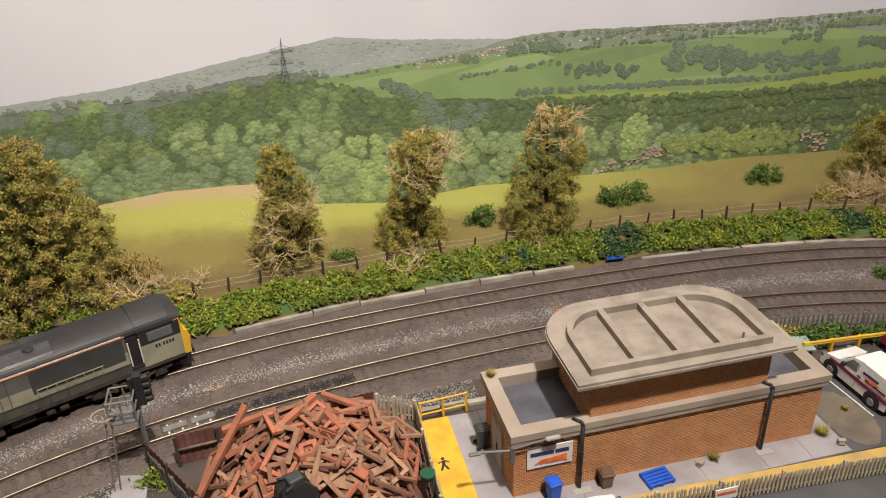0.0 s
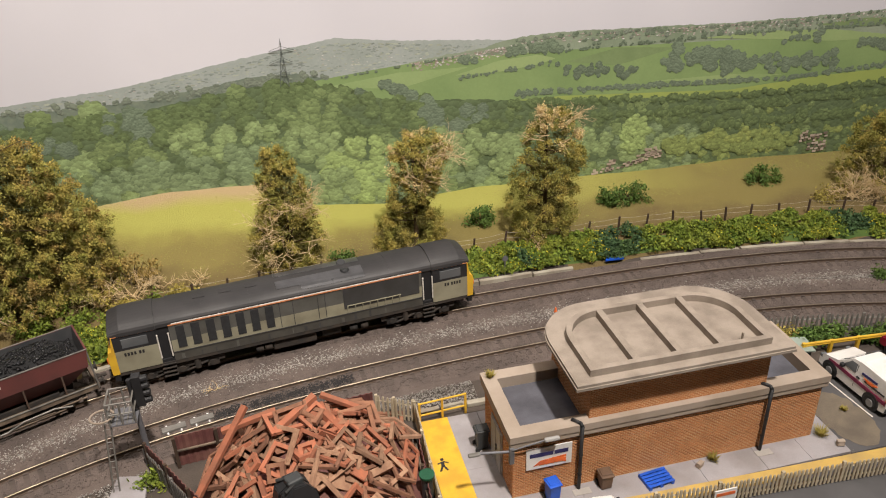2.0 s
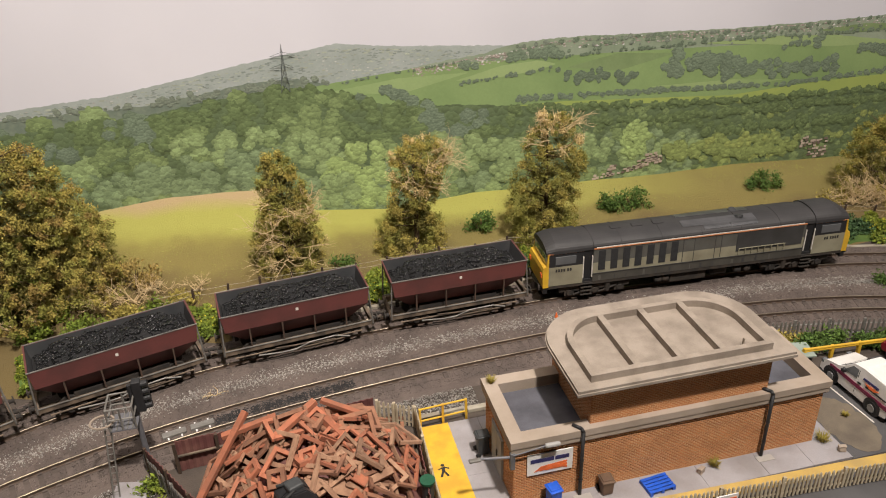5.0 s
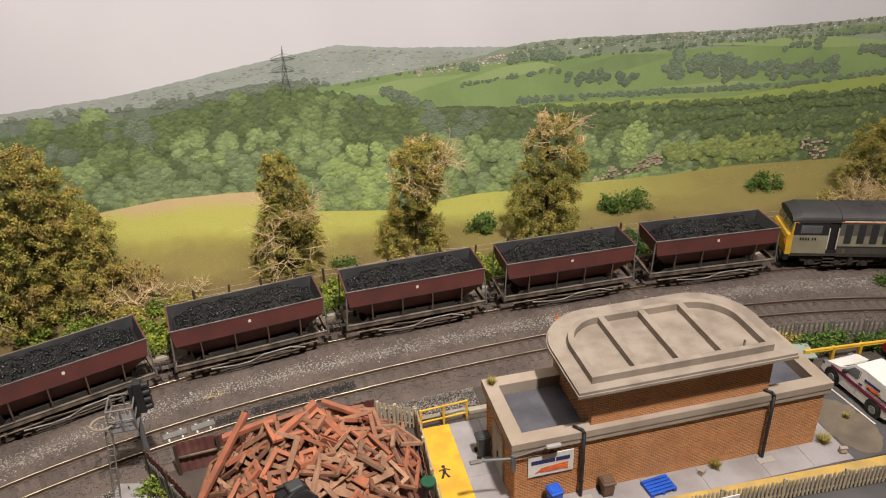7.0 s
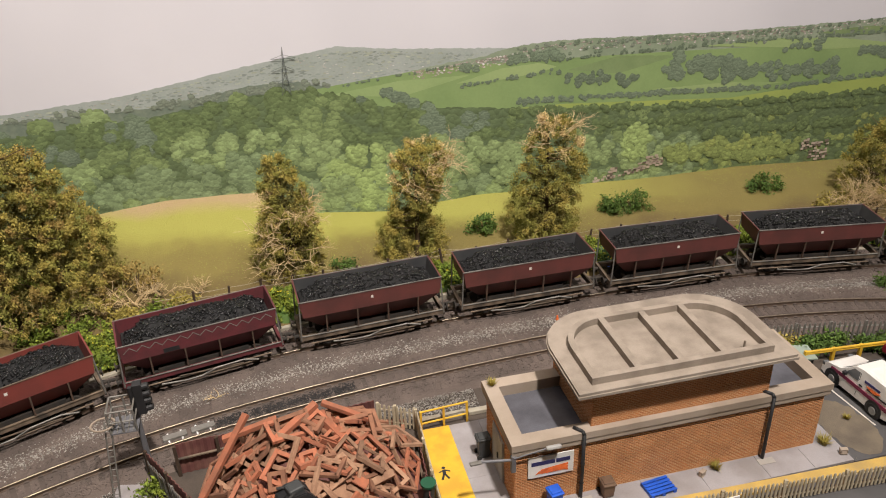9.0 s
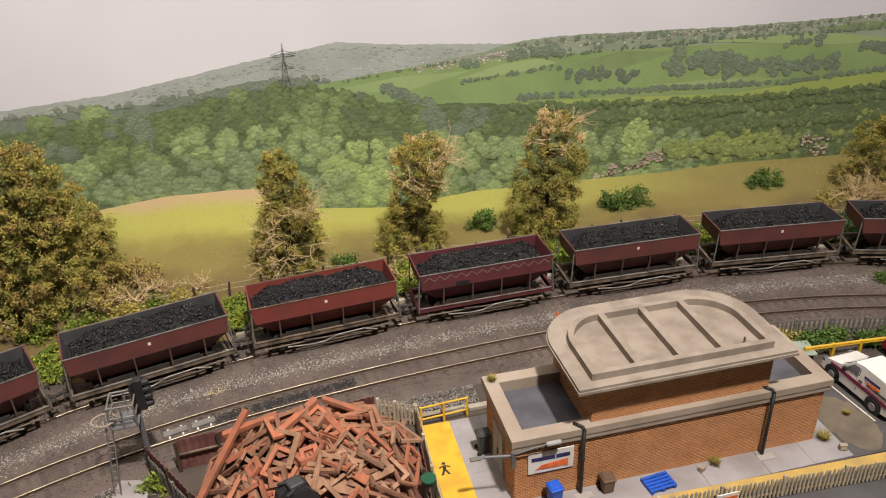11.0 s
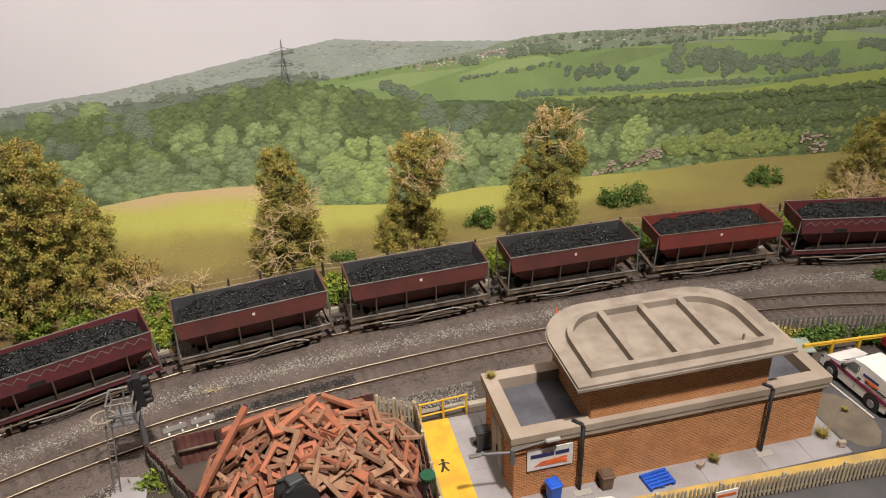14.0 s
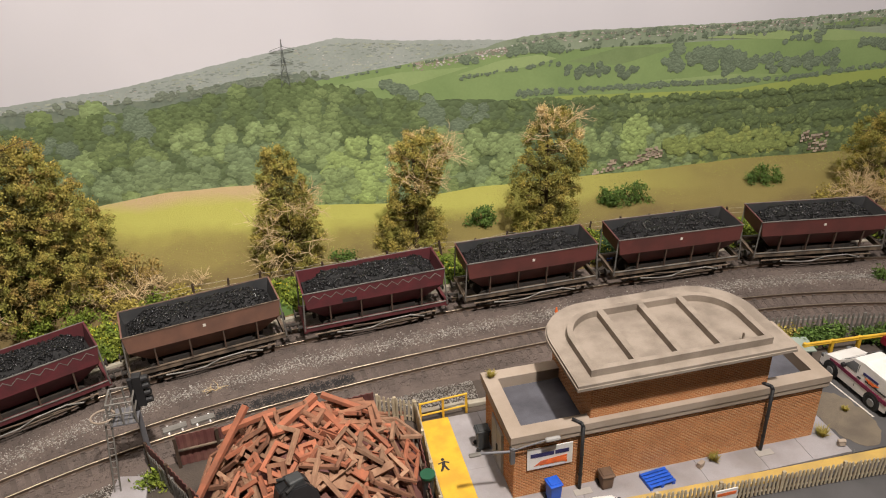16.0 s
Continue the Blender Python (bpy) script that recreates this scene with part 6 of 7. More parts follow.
build_bush(-93, 357, 0, 8, 6, 7, "hedge_leaf", "small bright green bush beside the pen", 55, 600)


def sheet(name, pts, z, material, label, thick=0.6):
    bm = bmesh.new()
    prism(bm, pts, z, z + thick)
    ob = thing(name, (0, 0, 0), label, name.replace("_", " "))
    part("sheet", bm, material, ob)


M["teal"] = mat("faded_teal", (0.30, 0.36, 0.31), 0.5, other=(0.24, 0.29, 0.25), scale=80)
sheet("tarpaulin", [(318, 357), (331, 355), (334, 371), (322, 373)], 7.0, "teal", "faded grey-green tarpaulin sheet behind the building", 1.0)
bm = bmesh.new()
box(bm, 320, 331, 358, 370, 0.3, 7.0, bevel=0.5)
tagged(link("crate", bm, "bin_grey"), "dark crate under a faded sheet", "crate")
sheet("plastic_sheet", [(250.5, 511.5), (266, 510.5), (267.5, 516.5), (254, 517.5)], 4.4, "blue", "bright blue plastic sheet on the kerb by the hedge", 1.4)
# white bay line and sandy verge on the tarmac
bm = bmesh.new()
prism(bm, [(324.6, 333), (325.6, 333), (328.9, 296), (327.9, 296)], 0.52, 0.7)
tagged(link("bay_line", bm, "white_line"), "thin white parking bay line", "road marking", kind="structure")
bm = bmesh.new()
pts = [(312 + 15 * (1 + 0.3 * noise.noise((k * 0.7, 1, 0))) * math.cos(k / 40 * 6.283), 300 + 25 * (1 + 0.15 * noise.noise((k * 0.9, 4, 0))) * math.sin(k / 40 * 6.283)) for k in range(40)]
prism(bm, pts, 0.3, 0.62)
tagged(link("verge", bm, "dirt"), "sandy brown dirt patch beside the paving", "ground", kind="structure")


def build_van(x, y, z, turn, label, stripe=True):
    """A small panel van; its nose points along its own x."""
    van = thing("panel_van", (x, y, z), label, "van", "parked vehicles", turn)
    side = [(-27.5, 4.5), (-27.8, 12), (-26.5, 21.5), (-23, 24.2), (-4, 24.8), (3, 23.6), (9.5, 17.8), (13, 15.6), (23.5, 13.2), (27, 10.5), (27.6, 5), (24, 3.8), (-24, 3.8)]
    bm = bmesh.new()
    W = 11.4
    rows = []
    for yy, inset in ((-W + 1.6, 1), (-W, 0), (W, 0), (W - 1.6, 1)):
        r = []
        for px, pz in side:
            k = 1 - (0.07 if inset else 0) * (1 if pz > 14 else 0.3)
            lean = 1 - 0.13 * max(0, (pz - 13) / 12)
            r.append(bm.verts.new((px * (0.985 if inset else 1), yy * lean * (1.0 if not inset else 1.0), 3.8 + (pz - 3.8) * (1.03 if inset and pz > 14 else 1))))
        rows.append(r)
    rows = [rows[1], rows[0], rows[3], rows[2]]
    n = len(side)
    for a, b in zip(rows, rows[1:]):
        for i in range(n):
            bm.faces.new((a[i], a[(i + 1) % n], b[(i + 1) % n], b[i]))
    bm.faces.new(rows[0])
    bm.faces.new(rows[-1][::-1])
    body = part("body", bm, "white", van, "glossy white body")
    for sy in (-1, 1):
        def panel(name, pts, material, out, label="", parent=body):
            bm = bmesh.new()
            def yy(pz):
                return sy * (W * (1 - 0.13 * max(0, (pz - 13) / 12)) + out)
            a = [bm.verts.new((px, yy(pz), pz)) for px, pz in pts]
            b = [bm.verts.new((px, yy(pz) - sy * 0.5, pz)) for px, pz in pts]
            bm.faces.new(a)
            bm.faces.new(b[::-1])
            for i in range(len(pts)):
                bm.faces.new((a[i], a[(i + 1) % len(pts)], b[(i + 1) % len(pts)], b[i]))
            return part(name, bm, material, parent, label)
        panel("side_window", [(-1.5, 16), (9.2, 15.6), (3.4, 21.8), (-1.2, 22)], "glass", 0.08, "dark cab side window")
        if stripe:
            panel("stripe", [(-27, 9.4), (14, 10.6), (20, 11.0), (20, 12.6), (12, 13), (-27, 12.0)], "crimson", 0.1, "crimson side stripe")
            panel("side_mark", [(-19, 17.2), (-8, 16.6), (-14, 14.6)], "sign_orange", 0.1, "red wedge mark")
            panel("lettering_bar", [(-18, 19.6), (-6, 19.4), (-6, 18.0), (-18, 18.2)], "navy", 0.1, "dark blue bar of lettering")
        panel("door_seam", [(-2.2, 6), (-1.8, 6), (-1.8, 22), (-2.2, 22)], "bin_grey", 0.06)
        panel("handle", [(-5.5, 14), (-3, 14), (-3, 14.8), (-5.5, 14.8)], "black", 0.3)
        panel("sliding_rail", [(-25, 14.6), (-9, 14.6), (-9, 15.3), (-25, 15.3)], "black", 0.12)
        for px in (-17, 17.5):
            bm = bmesh.new()
            rod(bm, (px, sy * (W - 3), 5.2), (px, sy * (W + 0.25), 5.2), 6.2, seg=22)
            arch = part("wheel_arch", bm, "black", body)
            bm = bmesh.new()
            rod(bm, (px, sy * (W - 3.4), 4.6), (px, sy * (W + 0.5), 4.6), 4.6, seg=22)
            wheel = part("wheel", bm, "rubber", van, "black tyre with silver rim")
            bm = bmesh.new()
            rod(bm, (px, sy * (W + 0.3), 4.6), (px, sy * (W + 0.8), 4.6), 2.9, 2.5, seg=18)
            part("rim", bm, "silver", wheel)
        bm = bmesh.new()
        box(bm, 6.5, 9, min(sy * W, sy * (W + 2.6)), max(sy * W, sy * (W + 2.6)), 15, 17.4, bevel=0.4)
        part("mirror", bm, "black", body)
        bm = bmesh.new()
        ya, yb = sorted((sy * (W - 3.6), sy * (W + 0.05)))
        box(bm, -28.2, -26.8, ya, yb, 12, 17, bevel=0.2)
        part("tail_light", bm, "red_lamp", body, "red tail light")
        bm = bmesh.new()
        box(bm, 25.2, 27.6, ya, yb, 9.2, 11.6, bevel=0.4)
        part("headlight", bm, "glass", body)
    bm = bmesh.new()
    a = [bm.verts.new(p) for p in ((13.0, -9.6, 15.9), (13.0, 9.6, 15.9), (3.9, 8.7, 23.6), (3.9, -8.7, 23.6))]
    b = [bm.verts.new(v.co + Vector((-0.5, 0, -0.8))) for v in a]
    bm.faces.new(a)
    bm.faces.new(b[::-1])
    for i in range(4):
        bm.faces.new((a[i], a[(i + 1) % 4], b[(i + 1) % 4], b[i]))
    part("windscreen", bm, "glass", body, "dark windscreen")
    bm = bmesh.new()
    box(bm, -28.4, -26.5, -10.5, 10.5, 4.2, 7, bevel=0.5)
    part("rear_bumper", bm, "bin_grey", body)
    bm = bmesh.new()
    box(bm, 25.5, 28.3, -10.8, 10.8, 4.2, 7.4, bevel=0.6)
    part("front_bumper", bm, "bin_grey", body)
    return van


build_van(341.5, 321, 0.5, 93.5, "white panel van with crimson side stripe parked by the barrier")
build_van(134, 243, 0.5, 0, "tall white panel van parked on the road by the fence", False).scale = (1.22, 1.22, 1.22)
# the red car beside the van: only its shoulder shows
def build_car(x, y, z, turn):
    car = thing("car", (x, y, z), "dark red car parked beside the van", "car", "parked vehicles", turn)
    bm = bmesh.new()
    sec = [(-24, 4), (-26, 8), (-25, 12), (-17, 13), (-10, 18.5), (4, 18.8), (11, 13.2), (24, 11), (26, 7), (25, 4)]
    a = [bm.verts.new((px, -11, pz)) for px, pz in sec]
    b = [bm.verts.new((px, 11, pz)) for px, pz in sec]
    bm.faces.new(a)
    bm.faces.new(b[::-1])
    for i in range(len(sec)):
        bm.faces.new((a[i], a[(i + 1) % len(sec)], b[(i + 1) % len(sec)], b[i]))
    bmesh.ops.bevel(bm, geom=bm.edges[:], offset=0.9, segments=2, affect="EDGES")
    part("body", bm, "red_car", car)
    for px in (-15, 15):
        for py in (-10.6, 10.6):
            bm = bmesh.new()
            rod(bm, (px, py - 1.2, 4.2), (px, py + 1.2, 4.2), 4.2, seg=18)
            part("wheel", bm, "rubber", car)


build_car(392, 330, 0.5, 93)


# ---- scrap pen and heap ----
def build_pen():
    pen = thing("scrap_pen", (0, 0, 0), "scrap pen of rusty corrugated sheets on posts", "pen")

    def wall(p, q, n, h):
        d = Vector((q[0] - p[0], q[1] - p[1], 0))
        u = d.normalized()
        a = math.degrees(math.atan2(u.y, u.x))
        w = d.length / n
        for k in range(n):
            bm = bmesh.new()
            hh = h + random.uniform(-1.2, 1.4)
            m = 12
            rows = []
            for z in (0, hh):
                rows.append([bm.verts.new((i * w / m, 0.35 * (-1) ** i, z)) for i in range(m + 1)])
                rows.append([bm.verts.new((i * w / m, 0.35 * (-1) ** i + 0.5, z)) for i in range(m + 1)])
            f0, b0, f1, b1 = rows
            for i in range(m):
                bm.faces.new((f0[i], f0[i + 1], f1[i + 1], f1[i]))
                bm.faces.new((b0[i], b1[i], b1[i + 1], b0[i + 1]))
                bm.faces.new((f1[i], f1[i + 1], b1[i + 1], b1[i]))
            bm.faces.new((f0[0], f1[0], b1[0], b0[0]))
            bm.faces.new((f0[m], b0[m], b1[m], f1[m]))
            at = Vector((p[0], p[1], 0.2)) + u * (k * w)
            ob = part("corrugated_sheet", bm, "rust", pen)
            ob.matrix_basis = pose(at.x * MM, at.y * MM, at.z * MM, random.uniform(-4, 4), random.uniform(-1, 1), a)
            bm = bmesh.new()
            box(bm, -0.9, 0.9, -2.2, -0.5, 0, hh + 1.2)
            ob = part("post", bm, "wood_post", pen)
            ob.matrix_basis = pose(at.x * MM, at.y * MM, 0, 0, 0, a)
        bm = bmesh.new()
        v = Vector((-u.y, u.x, 0)) * -1.4
        rod(bm, (p[0] + v.x, p[1] + v.y, h * 0.62), (q[0] + v.x, q[1] + v.y, h * 0.62), 0.8, seg=6)
        part("wall_rail", bm, "frame_tan", pen)

    wall((-80, 368), (37, 378.5), 5, 20)
    wall((-94.5, 368), (-44, 285), 4, 20)
    wall((56.5, 340), (53, 262), 3, 15)
    palisade([(-97, 369, 0), (-80.5, 341, 0), (-64, 313, 0), (-47, 285, 0)], 15, 2.2, "fence", "grey palisade fence along the scrap pen")
    palisade([(39, 379, 0), (49, 373.5, 0), (60, 367.5, 0)], 16, 2.4, "fence_tan", "pale slatted gate panel beside the scrap pen")
    palisade([(60.5, 366.5, 0), (59.6, 340, 0), (58.8, 314, 0), (58, 288, 0), (57.2, 262, 0)], 16, 2.2, "fence_tan", "tan palisade fence between scrap pen and walkway")


def heap_z(x, y):
    u, v = (x + 4) / 66.0, (y - 338) / (34.0 if y > 338 else 92.0)
    return 3 + 46 * max(0.0, 1 - (u * u + v * v) ** 0.72) + 3 * noise.noise((x * 0.05, y * 0.05, 8))


def build_heap():
    heap = thing("scrap_heap", (0, 0, 0), "heap of rust red scrap beams, frames, plates and pipes", "scrap heap")
    bm = bmesh.new()
    xs, ys = np.linspace(-72, 54, 34), np.linspace(250, 374, 34)
    g = [[bm.verts.new((x, y, (heap_z(x, y) - 5 if heap_z(x, y) > 7 else -1.5))) for y in ys] for x in xs]
    for i in range(33):
        for j in range(33):
            bm.faces.new((g[i][j], g[i + 1][j], g[i + 1][j + 1], g[i][j + 1]))
    part("mound", bm, "rust", heap, "brown rusty rubble under the scrap")
    kinds = []

    def keep(name, bm, material):
        ob = part(name, bm, material, heap)
        kinds.append((name, ob.data))
        bpy.data.objects.remove(ob)

    for material in ("scrap_red", "scrap_brown", "scrap_tan"):
        for ln, w, h in ((16, 2.3, 1.9), (10, 2.1, 1.6), (6.5, 2.4, 2.0)):
            bm = bmesh.new()
            box(bm, -ln, ln, -w, w, -h, h, bevel=0.25)
            keep("scrap_beam", bm, material)
        bm = bmesh.new()
        for y in (-1.8, 1.8):
            box(bm, -15, 15, y - 0.4, y + 0.4, -2.0, 2.0)
        box(bm, -15, 15, -1.4, 1.4, -0.4, 0.4)
        keep("scrap_girder", bm, material)
        for a, b in ((10, 7), (7.5, 7.5), (13, 6.5)):
            bm = bmesh.new()
            for y in (-b, b):
                box(bm, -a, a, y - 1.15, y + 1.15, -1.0, 1.0, bevel=0.2)
            for x in (-a, a):
                box(bm, x - 1.15, x + 1.15, -b - 1.15, b + 1.15, -1.0, 1.0, bevel=0.2)
            if a == 13:
                box(bm, -0.6, 0.6, -b, b, -0.6, 0.6)
            keep("scrap_frame", bm, material)
        bm = bmesh.new()
        box(bm, -8, 8, -5.5, 5.5, -0.6, 0.6, bevel=0.2)
        keep("scrap_plate", bm, material)
        bm = bmesh.new()
        for y in (-4.5, 4.5):
            box(bm, -15, 15, y - 1.0, y + 1.0, -0.9, 0.9, bevel=0.15)
        for k in range(4):
            box(bm, -5.2, 5.2, -0.8, 0.8, -0.7, 0.7, Matrix.Translation((-10.5 + 7 * k, 0, 0)) @ Matrix.Rotation(radians(58 if k % 2 else -58), 4, "Z"))
        keep("scrap_truss", bm, material)
        bm = bmesh.new()
        prism(bm, [(-6, -4.5), (5, -5.5), (7, 2), (1, 5.5), (-5, 4)], -0.5, 0.5)
        keep("scrap_plate", bm, material)
        bm = bmesh.new()
        for y0, y1, x0, x1 in ((-4.5, -2.4, -4.5, 4.5), (2.4, 4.5, -4.5, 4.5), (-2.4, 2.4, -4.5, -2.4), (-2.4, 2.4, 2.4, 4.5)):
            box(bm, x0, x1, y0, y1, -1.2, 1.2)
        keep("scrap_frame", bm, material)
        bm = bmesh.new()
        rod(bm, (-12, 0, 0), (12, 0, 0), 1.7, seg=12)
        keep("scrap_pipe", bm, material)
        bm = bmesh.new()
        strip(bm, [(9 * math.cos(t), 9 * math.sin(t), 0) for t in np.linspace(0.2, 2.9, 10)], [(1.5 * math.cos(a), 1.5 * math.sin(a)) for a in np.linspace(0, 5.5, 8)])
        keep("scrap_bend", bm, material)
    rng = random.Random(12)
    count = 0
    while count < 190:
        x, y = rng.uniform(-68, 52), rng.uniform(262, 371)
        z = heap_z(x, y)
        if z < 6 and rng.random() < 0.6:
            continue
        dzx, dzy = (heap_z(x + 3, y) - heap_z(x - 3, y)) / 6, (heap_z(x, y + 3) - heap_z(x, y - 3)) / 6
        name, mesh = rng.choice(kinds + [k for k in kinds if k[0] in ("scrap_frame", "scrap_plate", "scrap_bend")] + [k for k in kinds if k[0] == "scrap_frame"] * 4 + [k for k in kinds if k[0] == "scrap_truss"] + [k for k in kinds[:len(kinds) // 3] if k[0] != "scrap_beam"] * 2)
        slope = Vector((-dzx, -dzy, 1)).normalized().to_track_quat("Z", "Y").to_matrix().to_4x4()
        spin = pose(0, 0, 0, 0, 0, rng.uniform(0, 360)) @ pose(0, 0, 0, rng.gauss(0, 16), rng.gauss(0, 16), 0)
        m = Matrix.Translation(Vector((x, y, z - 1.0 + (rng.uniform(0.5, 3.0) if name == "scrap_frame" else rng.uniform(-2.5, 1.5)))) * MM) @ slope @ spin @ Matrix.Scale(rng.uniform(0.8, 1.15) if name == "scrap_frame" else rng.uniform(0.65, 1.05), 4)
        shared(name, mesh, heap, m)
        count += 1
    for p, q, w in (((-70, 316, 13), (-36, 353, 47), 1.8), ((-20, 348, 44), (-50, 346, 38), 1.8), ((2, 345, 52), (-22, 330, 44), 2.0), ((5, 345, 52), (30, 338, 40), 1.6)):
        d = Vector(q) - Vector(p)
        bm = bmesh.new()
        box(bm, -w, w, -w * 0.8, w * 0.8, -d.length / 2, d.length / 2, bevel=0.3)
        ob = part("scrap_beam", bm, "scrap_red", heap)
        ob.matrix_basis = Matrix.Translation((Vector(p) + Vector(q)) / 2 * MM) @ d.to_track_quat("Z", "Y").to_matrix().to_4x4()


build_pen()
build_heap()


def build_grab():
    grab = thing("scrap_grab", (-14, 289, heap_z(-14, 289) + 5), "black oily scrap grab lying on the rusty heap", "grab", turn=24)
    for side in (-1, 1):
        bm = bmesh.new()
        outline = [(-9, 0), (-8, 8), (-3, 12), (4, 11), (8.5, 5), (9, -1), (5, 2.5), (-3, 3)]
        prism(bm, outline, -3.2, 3.2)
        bmesh.ops.bevel(bm, geom=bm.edges[:], offset=0.6, segments=2, affect="EDGES")
        bmesh.ops.transform(bm, matrix=pose(0, side * 5.2, 2, 90 + side * 12, 0, 0), verts=bm.verts)
        part("jaw", bm, "black", grab)
    bm = bmesh.new()
    box(bm, -4, 4, -3.4, 3.4, 8, 16, bevel=1.0)
    part("head_block", bm, "bin_grey", grab)
    for y in (-2, 2):
        bm = bmesh.new()
        strip(bm, [(6 * math.cos(t) - 1, y, 9) for t in (0.4, 1.2)] + [(-7, y * 2.6, 9)], [(0.8 * math.cos(q), 5 + 0.8 * math.sin(q)) for q in np.linspace(0, 5.5, 8)])
        part("hose", bm, "rubber", grab)


build_grab()
drum = thing("drum", (54.5, 304.5, 0.3), "dark green drum beside the tan fence", "drum")
bm = bmesh.new()
rod(bm, (0, 0, 0), (0, 0, 17), 3.2, seg=18)
part("drum_body", bm, "bin_grey", drum)
bm = bmesh.new()
rod(bm, (0, 0, 17), (0, 0, 18.4), 4.2, seg=20)
part("drum_lid", bm, "green", drum, "round green lid")


# ---- colour light signal with caged platform and hooped ladder ----
def build_signal():
    sig = thing("railway_signal", (-95.6, 371.6, 0), "grey colour light signal with caged platform and ladder", "signal")
    bm = bmesh.new()
    rod(bm, (0, 0, 0), (0, 0, 42), 1.7, 1.5, seg=12)
    rod(bm, (0, 0, 0), (0, 0, 3), 3.0, seg=12)
    post = part("mast", bm, "signal_grey", sig)
    bm = bmesh.new()
    rod(bm, (0, 0, 42), (0, 0, 64), 1.4, seg=12)
    part("mast_top", bm, "black", sig)
    bm = bmesh.new()
    box(bm, 1.4, 6.2, -2.2, 3.0, 46, 66, bevel=0.4)
    head = part("signal_head", bm, "black", sig, "black signal head")
    for k in range(4):
        bm = bmesh.new()
        rod(bm, (6.0, 0.4, 48.5 + k * 4.8), (9.6, 0.4, 48.9 + k * 4.8), 2.1, 1.9, seg=12)
        part("lamp_hood", bm, "black", head)
    bm = bmesh.new()
    box(bm, -13, 1.5, -11, 4, 42.2, 43.0)
    plat = part("platform", bm, "signal_grey", sig)
    for x, y in ((-12.6, -10.6), (1, -10.6), (-12.6, 3.6), (-5.8, -10.6), (1, 3.6), (-5.8, 3.6)):
        bm = bmesh.new()
        rod(bm, (x, y, 43), (x, y, 57), 0.55, seg=6)
        part("guard_post", bm, "fence", plat)
    for z in (50, 57):
        for p, q in (((-12.6, -10.6), (1, -10.6)), ((-12.6, 3.6), (1, 3.6)), ((-12.6, -10.6), (-12.6, 3.6)), ((1, -10.6), (1, 3.6))):
            bm = bmesh.new()
            rod(bm, (*p, z), (*q, z), 0.55, seg=6)
            part("guard_rail", bm, "fence", plat)
    for k in range(5):
        bm = bmesh.new()
        box(bm, -12.5 + k * 2.8, -11.9 + k * 2.8, -10.8, 3.8, 43.0, 43.5)
        part("tread", bm, "fence", plat)
    ladder = None
    for dx in (-1.6, 1.6):
        bm = bmesh.new()
        rod(bm, (-17.5 + dx, -18, 0), (-13.5 + dx, -8, 50), 0.45, seg=6)
        ob = part("ladder_rail", bm, "fence", sig)
        ladder = ladder or ob
    for k in range(13):
        t = (k + 0.5) / 13
        x, y, z = -17.5 + 4 * t, -18 + 10 * t, 50 * t
        bm = bmesh.new()
        rod(bm, (x - 1.6, y, z), (x + 1.6, y, z), 0.3, seg=5)
        part("rung", bm, "fence", ladder)
    bm = bmesh.new()
    ring = [(-16.5 + 6.2 * math.cos(t), -7 + 5.6 * math.sin(t), 47.5) for t in np.linspace(0, 2 * math.pi, 25)]
    for p, q in zip(ring, ring[1:]):
        rod(bm, p, q, 0.6, seg=6)
    part("safety_hoop", bm, "stone_trim", ladder, "pale safety hoop")


build_signal()
# warning ramps between the rails, slab, small posts
for s, d in ((-86, 0), (-69, 0)):
    x, y = INNER.at(s)
    ramp = thing("track_magnet", (x, y, 2.2), "pale grey track magnet plate between the rails", "track equipment", "track magnets", math.degrees(INNER.head(s)))
    bm = bmesh.new()
    box(bm, -7.2, 7.2, -2.4, 2.4, 0, 1.8, bevel=0.3)
    part("plate", bm, "fence", ramp)
    for k in (-4, 4):
        for sy in (-3.4, 3.4):
            bm = bmesh.new()
            box(bm, k - 0.5, k + 0.5, sy - 1.2, sy + 1.2, 0, 0.7)
            part("bracket", bm, "sign_white", ramp)
bm = bmesh.new()
prism(bm, [(-119, 336), (-97, 340), (-97, 362), (-114, 366)], 0.2, 2.4)
tagged(link("concrete_slab", bm, "paving"), "pinkish grey concrete slab at the foot of the signal", "slab")
lp = thing("lineside_post", (166, kerb_y(166) + 3, 3), "short grey lineside post with oval plate", "post")
bm = bmesh.new()
rod(bm, (0, 0, 0), (0, 0, 17), 0.6, seg=6)
part("pole", bm, "fence", lp)
bm = bmesh.new()
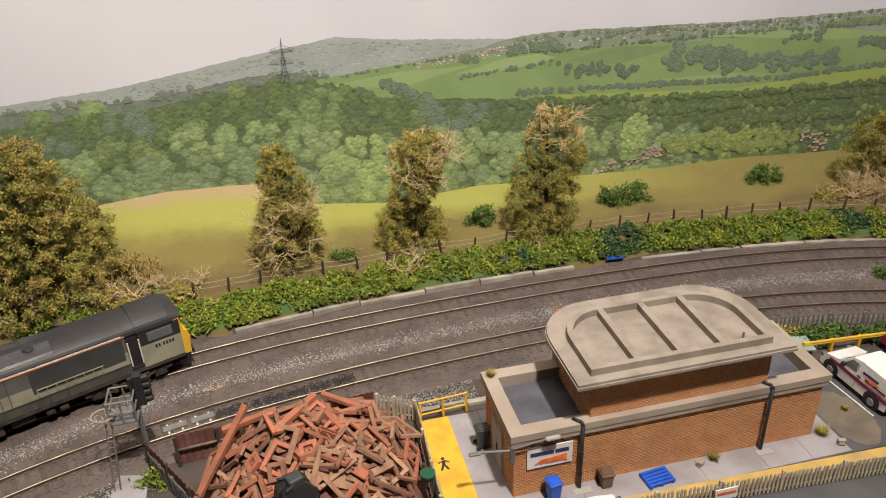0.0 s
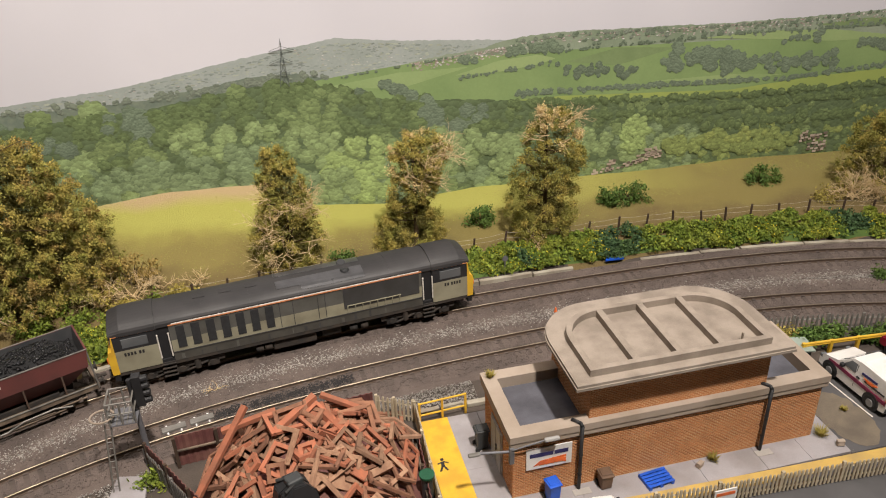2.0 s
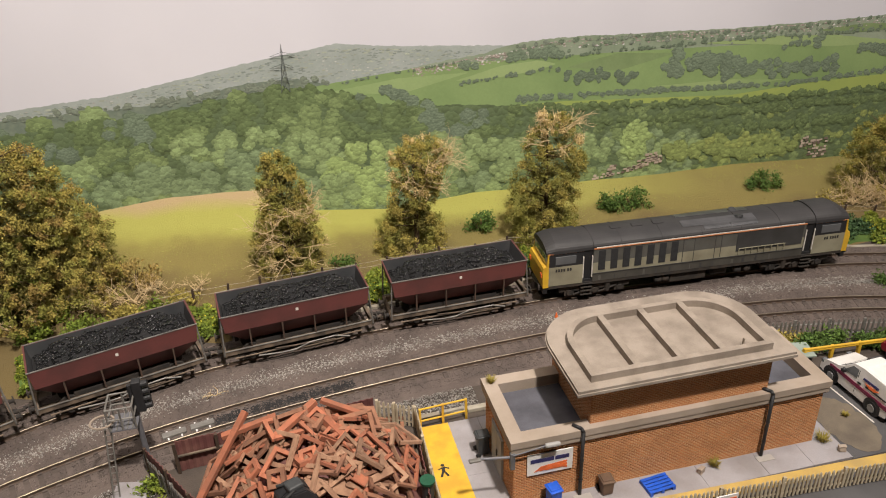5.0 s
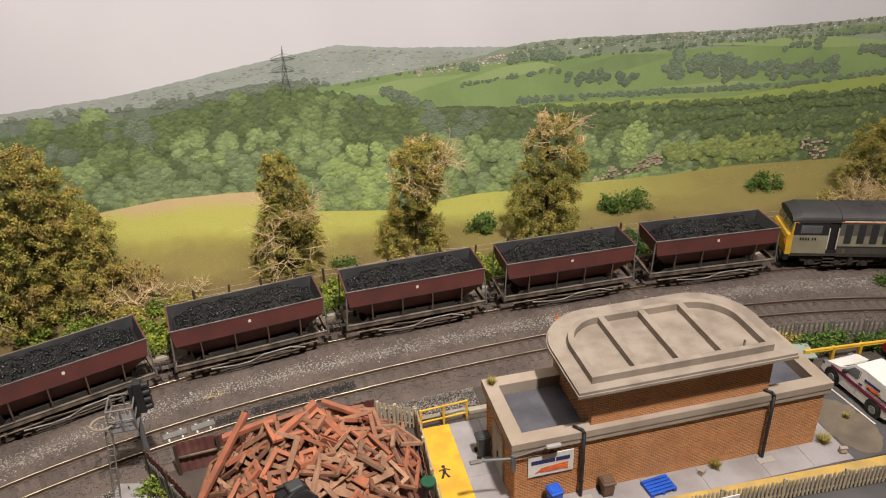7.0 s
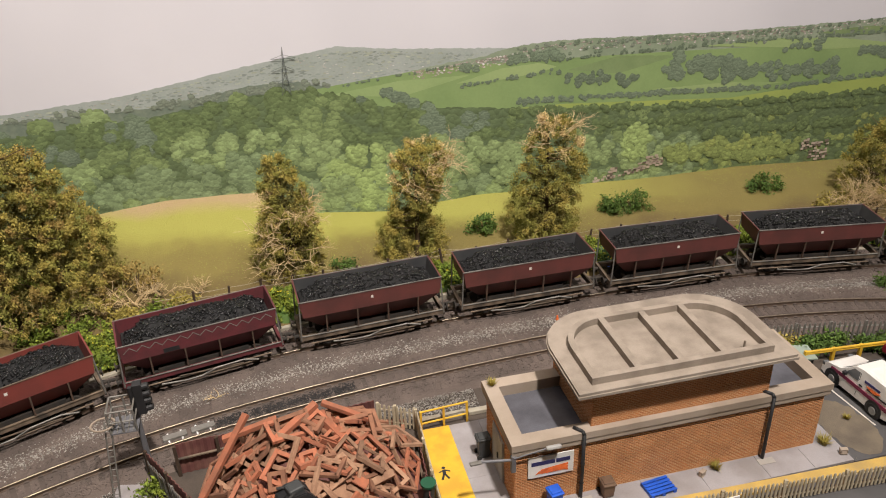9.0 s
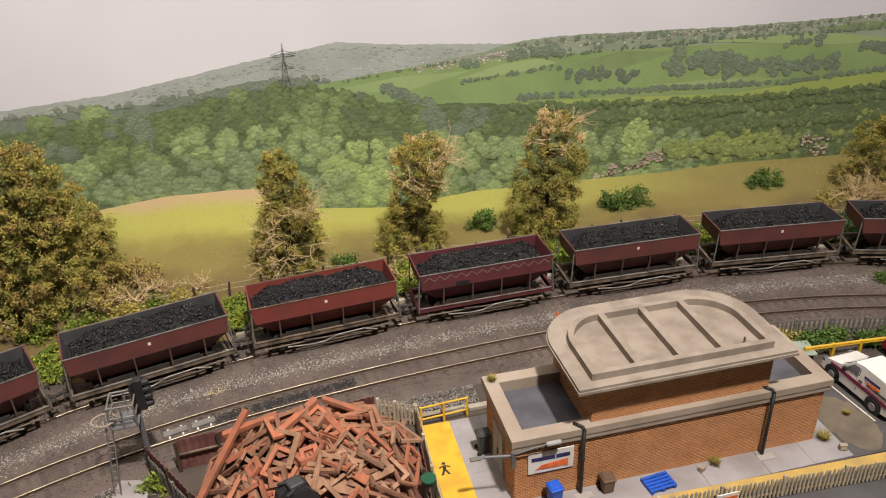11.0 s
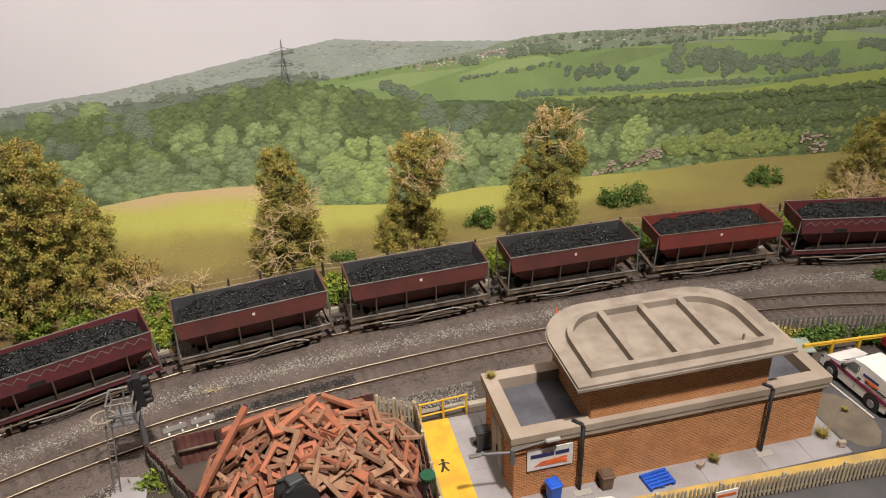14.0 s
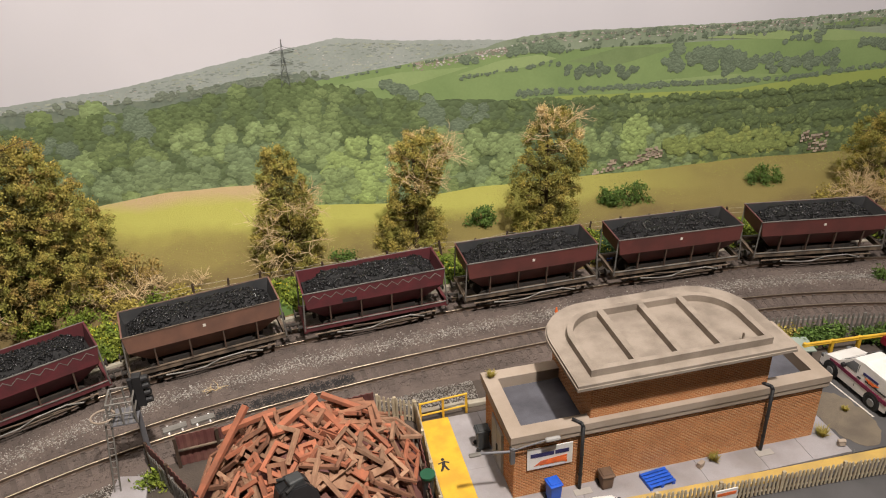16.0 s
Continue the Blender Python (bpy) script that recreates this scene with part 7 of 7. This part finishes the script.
rod(bm, (0, -0.9, 15), (0, -0.5, 15), 2.4, seg=14)
part("plate", bm, "signal_grey", lp)
# Cone shape stands in for a small orange spot of unknown kind.
cone = thing("marker_cone", (186, 456, 1.4), "small orange cone standing in for an orange spot beside the track", "cone")
bm = bmesh.new()
rod(bm, (0, 0, 0), (0, 0, 4.6), 1.5, 0.4, seg=12)
part("cone_body", bm, "sign_orange", cone)
build_twig_bush(-62, 432, 1.5, 6, 2, 321, "dry twig stuck in the pale stones")


def loose_grit():
    rng = np.random.default_rng(15)
    for n, x0, x1, y0, y1, material, label in ((2600, 36, 104, 372, 397, "grey_stone", "loose pale gravel behind the yellow railing"), (1500, -142, -92, 350, 382, "grey_stone", "loose pale gravel round the signal"),
                                               (900, -100, 40, 376, 388, "ballast_stone", "brown stones along the scrap pen"), (500, 98, 300, 263, 276, "grit", "fine grit along the paving edge")):
        c = np.stack([rng.uniform(x0, x1, n), rng.uniform(y0, y1, n), rng.uniform(0.4, 0.9, n)], 1)
        v, f = stones(c, rng.uniform(0.35, 0.8, n) * (0.5 if material == "grit" else 1), rng)
        soup("gravel", v, f, material, label=label)


loose_grit()
# edging stones behind the railing
edge = thing("edging", (0, 0, 0), "buff concrete edging stones behind the railing", "kerb", kind="structure")
for k in range(3):
    bm = bmesh.new()
    box(bm, 61 + k * 17, 77 + k * 17, 371.5, 375.5, 0.2, 3.0 + 0.4 * (k % 2), bevel=0.3)
    part("edging_stone", bm, "kerbstone", edge)

# brick courses, last
CACHE = {}
lay_bricks(LOWER_WALL, (BX0, BY0, 0), (1, 0), (0, -1), BX1 - BX0, 2.0, BTOP - 8.2, CACHE, 300)
lay_bricks(LOWER_WALL, (BX0, BY1, 0), (0, -1), (-1, 0), BY1 - BY0, 2.0, BTOP - 8.2, CACHE, 0)
lay_bricks(UPPER_WALL, (TX0, TY0, 0), (1, 0), (0, -1), TX1 - TX0, BTOP - 0.0, TTOP - 0.6, CACHE, 300)
lay_bricks(UPPER_WALL, (TX0, TY1, 0), (0, -1), (-1, 0), TY1 - TY0, 39.6, TTOP - 0.6, CACHE, 0)


motions()
